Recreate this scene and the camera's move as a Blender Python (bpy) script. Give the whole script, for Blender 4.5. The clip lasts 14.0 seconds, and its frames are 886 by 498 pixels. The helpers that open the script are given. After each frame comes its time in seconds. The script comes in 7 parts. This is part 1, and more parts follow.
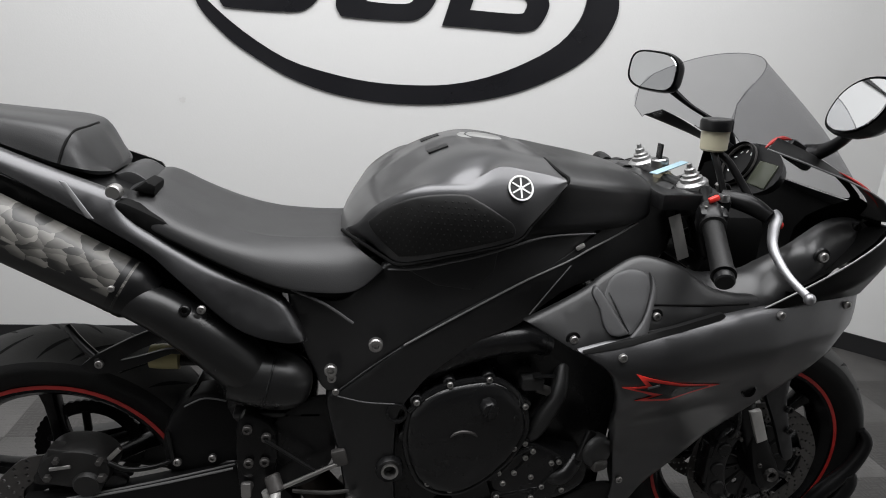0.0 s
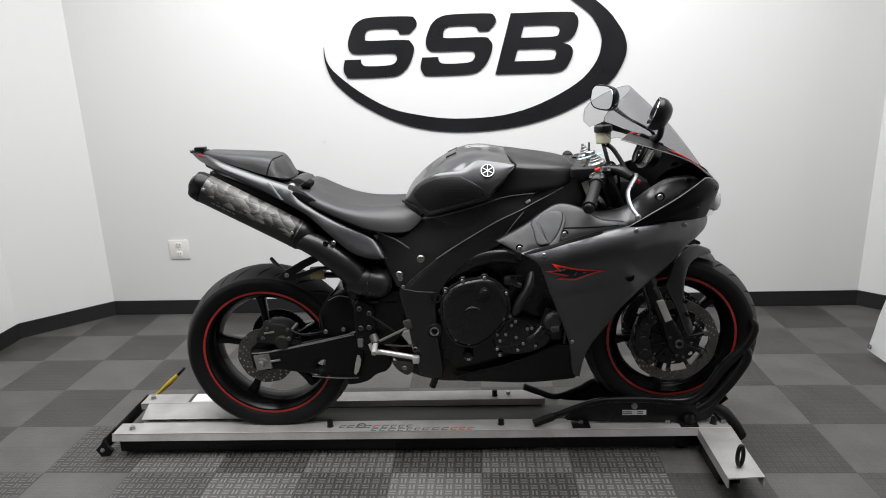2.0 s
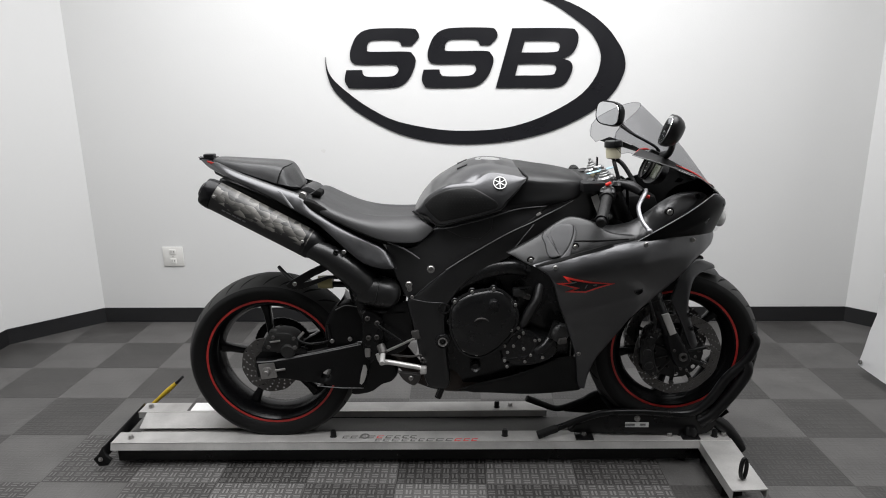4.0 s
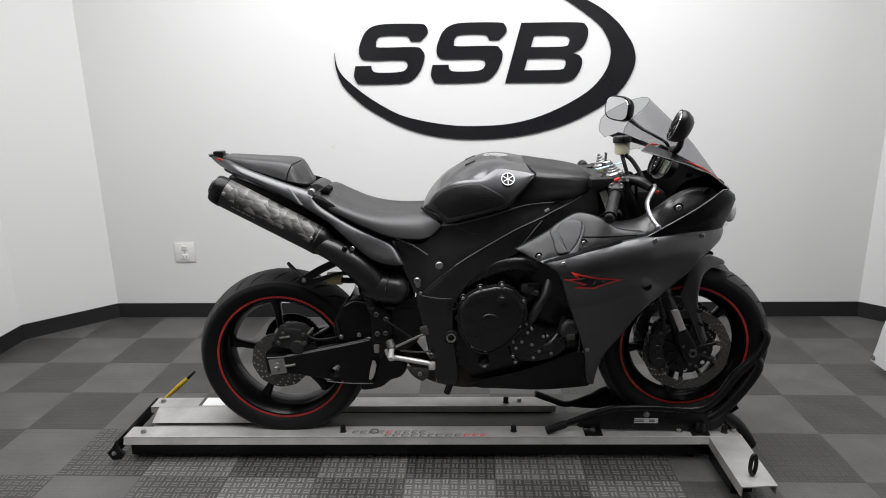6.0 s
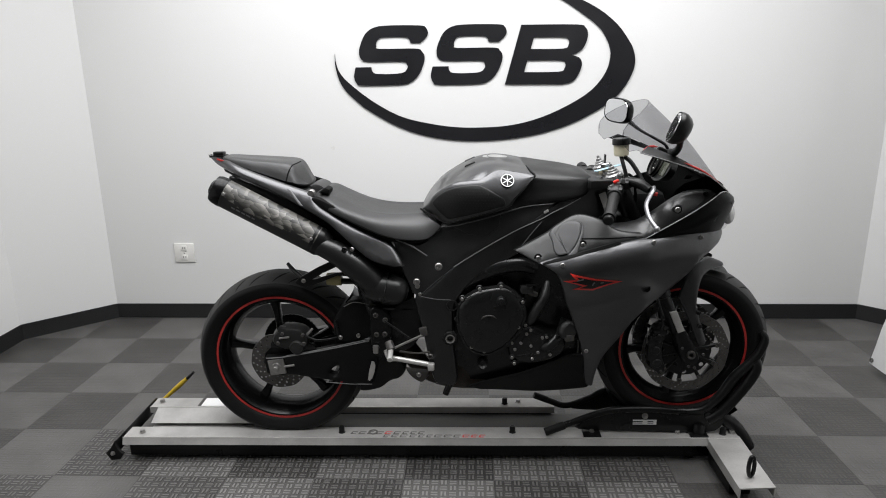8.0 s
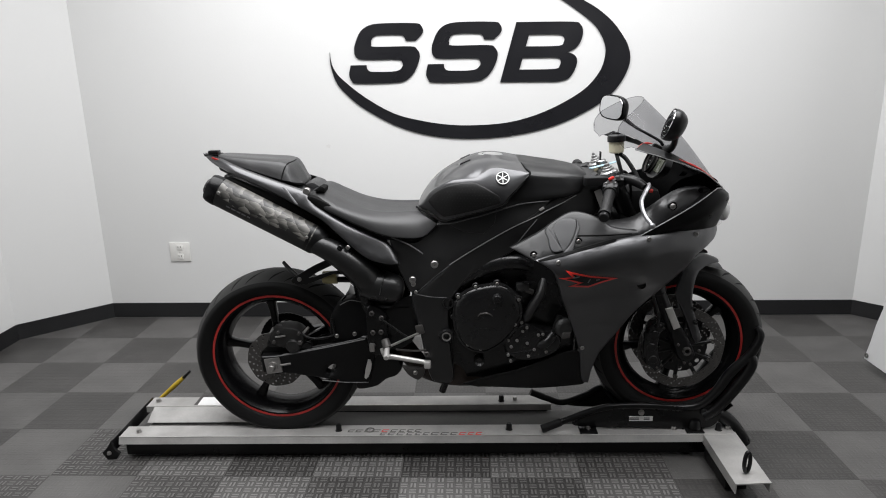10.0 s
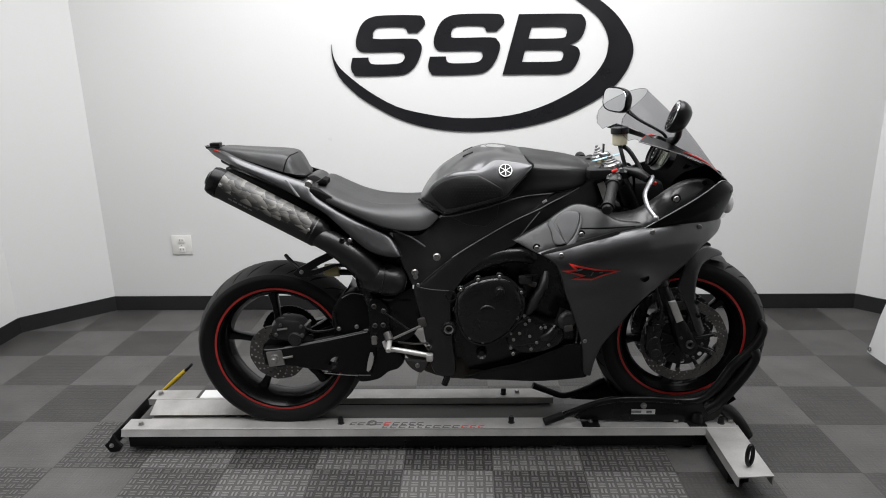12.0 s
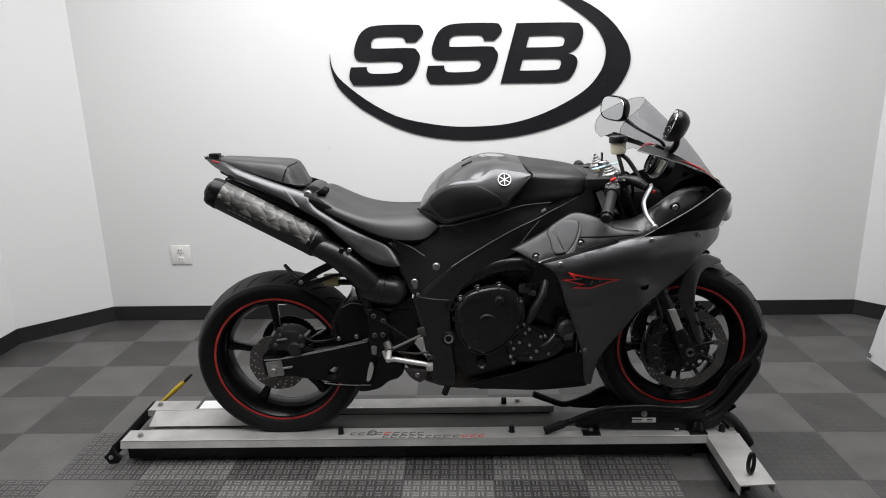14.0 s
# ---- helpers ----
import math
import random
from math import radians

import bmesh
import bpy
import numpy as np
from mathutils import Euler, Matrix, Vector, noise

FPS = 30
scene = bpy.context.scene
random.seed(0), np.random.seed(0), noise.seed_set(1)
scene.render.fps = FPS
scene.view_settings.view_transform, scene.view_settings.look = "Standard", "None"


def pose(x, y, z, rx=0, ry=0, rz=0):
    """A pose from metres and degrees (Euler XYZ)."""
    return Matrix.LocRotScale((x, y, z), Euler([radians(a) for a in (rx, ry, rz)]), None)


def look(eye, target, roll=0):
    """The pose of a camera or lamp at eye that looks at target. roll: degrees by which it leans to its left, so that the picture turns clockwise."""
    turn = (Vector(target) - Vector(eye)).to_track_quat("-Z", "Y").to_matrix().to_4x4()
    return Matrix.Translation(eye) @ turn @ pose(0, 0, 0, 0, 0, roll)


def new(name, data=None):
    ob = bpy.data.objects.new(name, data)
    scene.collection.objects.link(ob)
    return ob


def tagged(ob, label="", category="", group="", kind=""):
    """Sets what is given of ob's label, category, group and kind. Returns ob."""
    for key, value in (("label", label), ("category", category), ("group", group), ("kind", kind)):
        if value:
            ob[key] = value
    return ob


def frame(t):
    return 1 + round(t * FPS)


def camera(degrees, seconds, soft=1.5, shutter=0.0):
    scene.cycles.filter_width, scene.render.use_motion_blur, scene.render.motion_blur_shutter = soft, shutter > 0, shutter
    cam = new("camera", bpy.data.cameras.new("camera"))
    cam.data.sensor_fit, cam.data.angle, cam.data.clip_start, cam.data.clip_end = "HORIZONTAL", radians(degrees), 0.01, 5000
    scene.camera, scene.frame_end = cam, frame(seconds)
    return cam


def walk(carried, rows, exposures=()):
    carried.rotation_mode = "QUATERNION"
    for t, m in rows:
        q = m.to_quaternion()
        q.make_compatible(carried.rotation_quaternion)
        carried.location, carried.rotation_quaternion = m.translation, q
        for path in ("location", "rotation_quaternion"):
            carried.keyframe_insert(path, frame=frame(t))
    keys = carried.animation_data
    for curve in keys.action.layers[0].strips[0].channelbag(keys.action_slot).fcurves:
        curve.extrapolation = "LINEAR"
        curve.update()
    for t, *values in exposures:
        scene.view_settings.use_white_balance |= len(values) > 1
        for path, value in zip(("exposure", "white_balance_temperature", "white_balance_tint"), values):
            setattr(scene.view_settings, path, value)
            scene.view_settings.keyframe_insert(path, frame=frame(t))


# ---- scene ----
cam = camera(67.9, 14.0, soft=1.0)
PATH = [
    (0, (-0.085, -0.943, 1.226), (0.221, 0.937, 0.619), 4.3),
    (0.5, (0.04, -1.276, 1.272), (0.055, 0.649, 0.73), 0.5),
    (1, (0.038, -1.57, 1.267), (0.124, 0.359, 0.745), 0.2),
    (1.5, (0.06, -1.815, 1.304), (-0.006, 0.109, 0.76), -2.0),
    (2, (0.163, -1.929, 1.319), (0.048, -0.005, 0.784), -2.0),
    (2.5, (0.093, -1.954, 1.323), (0.025, -0.024, 0.802), -0.7),
    (3, (0.059, -1.943, 1.317), (0.009, -0.007, 0.814), -0.6),
    (5.5, (0.079, -1.943, 1.333), (0.006, -0.011, 0.824), -0.9),
    (6, (0.076, -1.945, 1.329), (-0.01, -0.016, 0.81), -1.0),
    (6.5, (0.083, -1.947, 1.332), (0.01, -0.014, 0.825), -1.1),
    (7, (0.081, -1.941, 1.329), (0.006, -0.01, 0.815), -1.0),
    (7.5, (0.08, -1.945, 1.331), (0.004, -0.012, 0.82), -0.8),
    (8, (0.076, -1.949, 1.329), (-0.008, -0.018, 0.814), -0.8),
    (10.5, (0.079, -1.949, 1.328), (0.008, -0.019, 0.806), -1.0),
    (11, (0.076, -1.942, 1.326), (0.013, -0.013, 0.801), -0.8),
    (11.5, (0.074, -1.938, 1.328), (0.005, -0.012, 0.795), -1.4),
    (12, (0.075, -1.944, 1.322), (-0.003, -0.019, 0.784), -1.0),
    (12.5, (0.077, -1.949, 1.327), (0.004, -0.022, 0.797), -1.1),
    (13, (0.077, -1.944, 1.325), (0.015, -0.017, 0.793), -1.3),
    (13.5, (0.073, -1.942, 1.328), (0.001, -0.015, 0.798), -1.3),
    (14, (0.073, -1.943, 1.33), (-0.001, -0.012, 0.812), -1.3),
]
walk(cam, [(t, look(eye, target, roll)) for t, eye, target, roll in PATH], exposures=[(0.0, -0.30), (0.5, 0.04), (1.0, 0.02), (1.5, 0.14), (2.0, 0.13), (2.5, 0.17), (3.0, 0.11), (5.5, 0.0), (14.0, 0.0)])

# ---- light ----
world = bpy.data.worlds.new("world")
world.use_nodes = True
world.node_tree.nodes["Background"].inputs[0].default_value = (0.9, 0.95, 1.0, 1)
world.node_tree.nodes["Background"].inputs[1].default_value = 0.05
scene.world = world
scene.view_settings.exposure = 0.0


def ceiling_lamp(x, y, z, sx, sy, watts, colour=(0.985, 0.985, 1.0), spread=180):
    """A flat area lamp under the ceiling, added out of view."""
    data = bpy.data.lights.new("ceiling_lamp", "AREA")
    data.shape, data.size, data.size_y, data.energy, data.color = "RECTANGLE", sx, sy, watts, colour
    data.spread = radians(spread)
    lamp = new("ceiling_lamp", data)
    lamp.matrix_world = pose(x, y, z, 0, 0, 0)
    return lamp


ceiling_lamp(0.08, 0.06, 2.66, 3.0, 1.7, 130)
# Two weak fill lamps added to brighten the near floor and flank.
ceiling_lamp(-1.0, -1.0, 2.66, 1.2, 0.5, 6.5, spread=105)
ceiling_lamp(1.1, -1.0, 2.66, 1.2, 0.5, 4.5, spread=105)


# ---- materials ----
def material(name, colour, rough=0.5, metal=0.0, grain=(60.0, 0.06), stain=(3.0, 0.12), bump=0.0, bump_scale=200.0, coat=0.0, wear=0.0, piece=0.0, spec=0.5):
    """A surface with fine grain, broad stains, a rough relief and, if asked, small bright scuffs."""
    m = bpy.data.materials.new(name)
    m.use_nodes = True
    nodes, links = m.node_tree.nodes, m.node_tree.links
    shader = nodes["Principled BSDF"]
    place = nodes.new("ShaderNodeTexCoord").outputs["Object"]

    def noise_node(scale, detail):
        n = nodes.new("ShaderNodeTexNoise")
        n.inputs["Scale"].default_value, n.inputs["Detail"].default_value = scale, detail
        links.new(place, n.inputs["Vector"])
        return n.outputs[0]

    def maths(kind, a, b):
        n = nodes.new("ShaderNodeMath")
        n.operation = kind
        for k, v in ((0, a), (1, b)):
            if isinstance(v, (int, float)):
                n.inputs[k].default_value = v
            else:
                links.new(v, n.inputs[k])
        return n.outputs[0]

    fine, broad = noise_node(grain[0], 4), noise_node(stain[0], 5)
    level = maths("ADD", maths("MULTIPLY", maths("SUBTRACT", fine, 0.5), 2 * grain[1]), maths("MULTIPLY", maths("SUBTRACT", broad, 0.5), 2 * stain[1]))
    if piece:
        info = nodes.new("ShaderNodeObjectInfo")
        level = maths("ADD", level, maths("MULTIPLY", maths("SUBTRACT", info.outputs["Random"], 0.5), 2 * piece))
    scaled = nodes.new("ShaderNodeVectorMath")
    scaled.operation = "SCALE"
    scaled.inputs[0].default_value = colour
    links.new(maths("ADD", level, 1.0), scaled.inputs["Scale"])
    tone = scaled.outputs[0]
    if wear:
        scuff = nodes.new("ShaderNodeMapRange")
        scuff.inputs[1].default_value, scuff.inputs[2].default_value, scuff.inputs[4].default_value = 0.62, 0.72, wear
        links.new(noise_node(38.0, 6), scuff.inputs[0])
        mix = nodes.new("ShaderNodeMix")
        mix.data_type = "RGBA"
        links.new(scuff.outputs[0], mix.inputs[0])
        links.new(tone, mix.inputs[6])
        mix.inputs[7].default_value = (0.4, 0.39, 0.37, 1)
        tone = mix.outputs[2]
    links.new(tone, shader.inputs["Base Color"])
    links.new(maths("ADD", rough, maths("MULTIPLY", maths("SUBTRACT", broad, 0.5), 0.25)), shader.inputs["Roughness"])
    shader.inputs["Metallic"].default_value = metal
    shader.inputs["Coat Weight"].default_value = coat
    shader.inputs["Specular IOR Level"].default_value = spec
    shader.inputs["Coat Roughness"].default_value = 0.15
    if bump:
        b = nodes.new("ShaderNodeBump")
        b.inputs["Strength"].default_value, b.inputs["Distance"].default_value = bump, 0.002
        links.new(noise_node(bump_scale, 3), b.inputs["Height"])
        links.new(b.outputs[0], shader.inputs["Normal"])
    return m


def glass(name, colour, rough=0.02):
    """A thin tinted pane: clear through, with a glossy skin by its angle."""
    m = bpy.data.materials.new(name)
    m.use_nodes = True
    nodes, links = m.node_tree.nodes, m.node_tree.links
    nodes.remove(nodes["Principled BSDF"])
    clear, gloss, mix, facing, power, skin_gloss = (nodes.new(k) for k in ("ShaderNodeBsdfTransparent", "ShaderNodeBsdfGlossy", "ShaderNodeMixShader", "ShaderNodeLayerWeight", "ShaderNodeMath", "ShaderNodeMath"))
    clear.inputs[0].default_value = (*colour, 1)
    gloss.inputs["Roughness"].default_value = rough
    power.operation, power.inputs[1].default_value = "POWER", 4.0
    skin_gloss.operation, skin_gloss.inputs[1].default_value, skin_gloss.inputs[2].default_value = "MULTIPLY_ADD", 0.22, 0.006
    links.new(facing.outputs["Facing"], power.inputs[0]), links.new(power.outputs[0], skin_gloss.inputs[0])
    links.new(skin_gloss.outputs[0], mix.inputs[0]), links.new(clear.outputs[0], mix.inputs[1]), links.new(gloss.outputs[0], mix.inputs[2])
    links.new(mix.outputs[0], nodes["Material Output"].inputs[0])
    return m


def camouflage(name, axis, across, low):
    """Printed scales of sand and grey, in slanting rows; below a ragged line the colour is black."""
    m = bpy.data.materials.new(name)
    m.use_nodes = True
    nodes, links = m.node_tree.nodes, m.node_tree.links
    place = nodes.new("ShaderNodeTexCoord").outputs["Object"]

    def along(d):
        n = nodes.new("ShaderNodeVectorMath")
        n.operation, n.inputs[1].default_value = "DOT_PRODUCT", d
        links.new(place, n.inputs[0])
        return n.outputs["Value"]

    def maths(kind, a, b):
        n = nodes.new("ShaderNodeMath")
        n.operation = kind
        for k, v in ((0, a), (1, b)):
            if isinstance(v, (int, float)):
                n.inputs[k].default_value = v
            else:
                links.new(v, n.inputs[k])
        return n.outputs[0]

    flat = nodes.new("ShaderNodeCombineXYZ")
    links.new(maths("MULTIPLY", along(axis), 0.52), flat.inputs[0]), links.new(along(across), flat.inputs[1])
    warp = nodes.new("ShaderNodeTexNoise")
    warp.inputs["Scale"].default_value, warp.inputs["Detail"].default_value = 40.0, 3
    links.new(flat.outputs[0], warp.inputs["Vector"])
    add = nodes.new("ShaderNodeMixRGB")
    add.blend_type, add.inputs[0].default_value = "ADD", 0.022
    links.new(flat.outputs[0], add.inputs[1]), links.new(warp.outputs[1], add.inputs[2])
    cells = nodes.new("ShaderNodeTexVoronoi")
    cells.inputs["Scale"].default_value = 74.0
    cells.distance = "EUCLIDEAN"
    links.new(add.outputs[0], cells.inputs["Vector"])
    tone = nodes.new("ShaderNodeSeparateColor")
    links.new(cells.outputs["Color"], tone.inputs[0])
    ramp = nodes.new("ShaderNodeValToRGB")
    stops = ((0.0, (0.010, 0.010, 0.009)), (0.22, (0.034, 0.033, 0.030)), (0.5, (0.075, 0.072, 0.066)), (1.0, (0.19, 0.182, 0.166)))
    while len(ramp.color_ramp.elements) < len(stops):
        ramp.color_ramp.elements.new(0.5)
    for e, (at, c) in zip(ramp.color_ramp.elements, stops):
        e.position, e.color = at, (*c, 1)
    # Each scale fades from its pale edge to its dark one.
    inside_cell, fade = nodes.new("ShaderNodeVectorMath"), nodes.new("ShaderNodeSeparateXYZ")
    inside_cell.operation = "SUBTRACT"
    links.new(add.outputs[0], inside_cell.inputs[0]), links.new(cells.outputs["Position"], inside_cell.inputs[1]), links.new(inside_cell.outputs[0], fade.inputs[0])
    slope = maths("ADD", maths("MULTIPLY", fade.outputs[0], 24.0), maths("MULTIPLY", fade.outputs[1], 34.0))
    links.new(maths("ADD", maths("ADD", maths("MULTIPLY", tone.outputs[0], 0.62), 0.12), slope), ramp.inputs[0])
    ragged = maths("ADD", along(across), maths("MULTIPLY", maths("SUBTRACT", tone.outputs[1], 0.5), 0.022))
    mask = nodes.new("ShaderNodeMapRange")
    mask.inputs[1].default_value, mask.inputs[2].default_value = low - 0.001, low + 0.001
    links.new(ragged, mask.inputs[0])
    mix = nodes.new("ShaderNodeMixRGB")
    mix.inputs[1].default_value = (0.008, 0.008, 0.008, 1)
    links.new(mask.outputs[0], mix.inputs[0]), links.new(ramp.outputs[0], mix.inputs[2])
    s = nodes["Principled BSDF"]
    links.new(mix.outputs[0], s.inputs["Base Color"])
    s.inputs["Roughness"].default_value, s.inputs["Coat Weight"].default_value, s.inputs["Coat Roughness"].default_value = 0.5, 0.12, 0.25
    return m


WALL = material("wall_paint", (0.70, 0.70, 0.691), 0.6, grain=(90, 0.01), stain=(1.2, 0.015), bump=0.12, bump_scale=160)
CEILING = material("ceiling_paint", (0.60, 0.60, 0.595), 0.8, grain=(60, 0.02), stain=(2, 0.03), bump=0.2, bump_scale=90)
# Made-up dark tone for an unseen wall, so black panels mirror little light.
DARK_WALL = material("charcoal_wall_paint", (0.065, 0.065, 0.066), 0.7, grain=(90, 0.02), stain=(1.2, 0.05), bump=0.12, bump_scale=160)
BASE = material("black_vinyl_base", (0.012, 0.012, 0.013), 0.45, stain=(5, 0.2))
TILE_LIGHT = material("light_floor_tile", (0.084, 0.0812, 0.0785), 0.47, grain=(120, 0.10), stain=(6, 0.52), bump=0.25, bump_scale=260, piece=0.12)
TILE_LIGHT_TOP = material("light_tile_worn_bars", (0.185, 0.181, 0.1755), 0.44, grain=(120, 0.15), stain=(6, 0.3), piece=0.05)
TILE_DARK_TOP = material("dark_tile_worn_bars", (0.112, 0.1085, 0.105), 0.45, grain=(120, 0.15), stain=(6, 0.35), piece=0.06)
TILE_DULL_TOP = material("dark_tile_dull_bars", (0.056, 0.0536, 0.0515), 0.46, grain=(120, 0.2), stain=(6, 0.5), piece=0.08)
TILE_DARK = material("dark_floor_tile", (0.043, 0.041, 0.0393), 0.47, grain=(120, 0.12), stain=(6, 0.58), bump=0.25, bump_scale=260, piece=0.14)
GROUT = material("tile_gap", (0.06, 0.058, 0.056), 0.8)
SIGN = material("black_acrylic", (0.01, 0.01, 0.012), 0.3, stain=(4, 0.1))
PLATE = material("outlet_plastic", (0.74, 0.73, 0.70), 0.4)
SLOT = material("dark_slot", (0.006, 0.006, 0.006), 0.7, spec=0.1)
# Pale edge tone for wear on the frame and for painted highlights.
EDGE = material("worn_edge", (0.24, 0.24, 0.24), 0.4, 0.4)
VINYL = material("white_banner_vinyl", (0.83, 0.83, 0.83), 0.4, grain=(30, 0.01), stain=(4, 0.03), bump=0.15, bump_scale=20)
BRASS_NUT = material("dull_gold_nut", (0.42, 0.38, 0.27), 0.35, 0.9)
BRASS = material("dull_eyelet", (0.2, 0.2, 0.19), 0.4, 0.8)
GREY = material("gunmetal_paint", (0.079, 0.079, 0.0814), 0.40, 0.97, grain=(900, 0.10), stain=(6, 0.06), coat=0.45)
DARKGREY = material("dark_satin_plastic", (0.0065, 0.0065, 0.0068), 0.36, 0.05, grain=(500, 0.08), stain=(8, 0.08), spec=0.4)
# Pale tone that paints in the light caught along lips and joins.
LIP = material("satin_lip_plastic", (0.11, 0.11, 0.112), 0.35, 0.3, grain=(500, 0.08))
COVER = material("satin_cover_plastic", (0.013, 0.013, 0.0135), 0.36, 0.05, grain=(500, 0.08), stain=(8, 0.08), spec=0.7)
BELLY = material("matt_belly_plastic", (0.006, 0.006, 0.0063), 0.5, 0.0, grain=(400, 0.08), stain=(8, 0.15), spec=0.2)
SCOOP = material("scoop_plastic", (0.042, 0.042, 0.043), 0.45, 0.5, grain=(500, 0.08), stain=(8, 0.08))
PANEL = material("matt_black_panel", (0.008, 0.008, 0.0083), 0.36, 0.05, grain=(500, 0.08), stain=(8, 0.1), spec=0.5)
BLACK = material("satin_black_paint", (0.0055, 0.0055, 0.0058), 0.31, 0.05, grain=(400, 0.1), stain=(9, 0.15), spec=0.31)
SATIN = material("satin_black_exhaust", (0.010, 0.010, 0.0102), 0.30, 0.0, grain=(300, 0.1), stain=(14, 0.25), spec=0.45)
FRAME = material("black_frame_paint", (0.010, 0.010, 0.0104), 0.34, 0.1, grain=(300, 0.1), stain=(9, 0.15), spec=0.6)
ENGINE = material("black_engine_casing", (0.0090, 0.0090, 0.0094), 0.26, 0.05, grain=(250, 0.15), stain=(12, 0.25), bump=0.12, bump_scale=500, spec=0.42)
HOSE = material("ribbed_rubber_hose", (0.021, 0.021, 0.021), 0.42, grain=(200, 0.1), stain=(9, 0.2))
GLOSS = material("gloss_black", (0.004, 0.004, 0.0045), 0.22, 0.0, spec=0.21)
TREAD = material("dusty_tread", (0.034, 0.034, 0.033), 0.8, grain=(200, 0.15), stain=(12, 0.25), bump=0.2, bump_scale=300)
RUBBER = material("tyre_rubber", (0.0058, 0.0058, 0.0058), 0.62, grain=(200, 0.12), stain=(9, 0.2), bump=0.2, bump_scale=300, spec=0.22)
GRIP = material("grip_rubber", (0.005, 0.005, 0.005), 0.5, spec=0.3, bump=0.25, bump_scale=500)
SEAT = material("seat_vinyl", (0.027, 0.027, 0.0276), 0.42, grain=(300, 0.06), stain=(8, 0.08), bump=0.12, bump_scale=700, spec=0.42)
ALU = material("worn_aluminium", (0.62, 0.61, 0.59), 0.34, 0.55, grain=(140, 0.08), stain=(9, 0.15), bump=0.1, bump_scale=300)
RAIL = material("anodised_rail", (0.385, 0.377, 0.365), 0.42, 0.2, grain=(160, 0.10), stain=(11, 0.42), bump=0.06, bump_scale=300)
STEEL = material("zinc_bolt", (0.40, 0.39, 0.38), 0.32, 0.9, grain=(300, 0.1))
CALIPER = material("grimy_cast_metal", (0.022, 0.0215, 0.021), 0.45, 0.35, grain=(250, 0.2), stain=(25, 0.4), bump=0.2, bump_scale=400)
SOOT = material("heat_browned_steel", (0.030, 0.022, 0.018), 0.5, 0.4, grain=(150, 0.25), stain=(14, 0.5), bump=0.1, bump_scale=300)
DISC = material("brake_disc_steel", (0.085, 0.081, 0.078), 0.45, 0.55, grain=(400, 0.12), stain=(14, 0.2))
ALLOY = material("bright_machined_alloy", (0.42, 0.42, 0.415), 0.3, 0.75, grain=(300, 0.05))
LEVER = material("brushed_lever_alloy", (0.30, 0.30, 0.31), 0.44, 0.9, grain=(300, 0.1), stain=(30, 0.15))
CHROME = material("polished_alloy", (0.42, 0.42, 0.42), 0.30, 1.0)
RED = material("red_trim", (0.72, 0.035, 0.025), 0.4, coat=0.2)
RIM_RED = material("worn_red_rim_tape", (0.44, 0.030, 0.026), 0.40, stain=(22, 0.55))
BLUE = material("blue_strip", (0.28, 0.41, 0.47), 0.5)
YELLOW = material("yellow_handle", (0.62, 0.42, 0.02), 0.4, stain=(30, 0.1))
CREAM = material("reservoir_plastic", (0.52, 0.49, 0.36), 0.35)
AMBER = material("dull_ochre_plastic", (0.32, 0.28, 0.13), 0.45)
WHITE = material("white_print", (0.82, 0.82, 0.81), 0.4)
# The pale colour stands for reflections from the headlamp's chrome.
LENS = material("frosted_lamp_lens", (0.42, 0.42, 0.41), 0.15, coat=0.6, stain=(20, 0.15))
FLASH = material("pale_grey_paint", (0.135, 0.135, 0.138), 0.43, 0.7, grain=(700, 0.08))
MIRROR = material("mirror_glass", (0.72, 0.73, 0.74), 0.02, 1.0, grain=(5, 0), stain=(5, 0))
MIRROR.node_tree.nodes["Principled BSDF"].inputs["Roughness"].default_value = 0.02
for l in list(MIRROR.node_tree.nodes["Principled BSDF"].inputs["Roughness"].links):
    MIRROR.node_tree.links.remove(l)
SMOKE = glass("smoked_screen", (0.67, 0.67, 0.68), 0.14)
CLEAR = glass("lamp_glass", (0.95, 0.95, 0.95), 0.02)
TINT = material("display_glass", (0.055, 0.060, 0.045), 0.2)
MAT_BELT = material("dark_rubber_mat", (0.075, 0.072, 0.069), 0.6, grain=(100, 0.15), stain=(6, 0.3))
INK = material("worn_print", (0.10, 0.095, 0.09), 0.5, stain=(40, 0.5))
CARD = material("paper_label", (0.7, 0.7, 0.69), 0.5)


# ---- mesh builders ----
from mathutils.geometry import delaunay_2d_cdt


def part(name, bm, mat, parent=None, label="", sharp=38):
    """Links a bmesh as one mesh object under a thing or a part."""
    bmesh.ops.recalc_face_normals(bm, faces=bm.faces)
    me = bpy.data.meshes.new(name)
    bm.to_mesh(me)
    bm.free()
    me.materials.append(mat)
    me.shade_smooth()
    if sharp:
        me.set_sharp_from_angle(angle=radians(sharp))
    ob = new(name, me)
    ob.parent = parent
    if label:
        ob["label"] = label
    return ob


def again(ob, m, parent=None):
    """One more part on the same mesh, at the pose m."""
    o = new(ob.name.split(".")[0], ob.data)
    o.parent = parent or ob.parent
    o.matrix_basis = m
    if "label" in ob:
        o["label"] = ob["label"]
    return o


def thing(name, x=0, y=0, z=0, rz=0, **tags):
    ob = new(name)
    ob.empty_display_size = 0.1
    ob.matrix_basis = pose(x, y, z, 0, 0, rz)
    return tagged(ob, **tags)


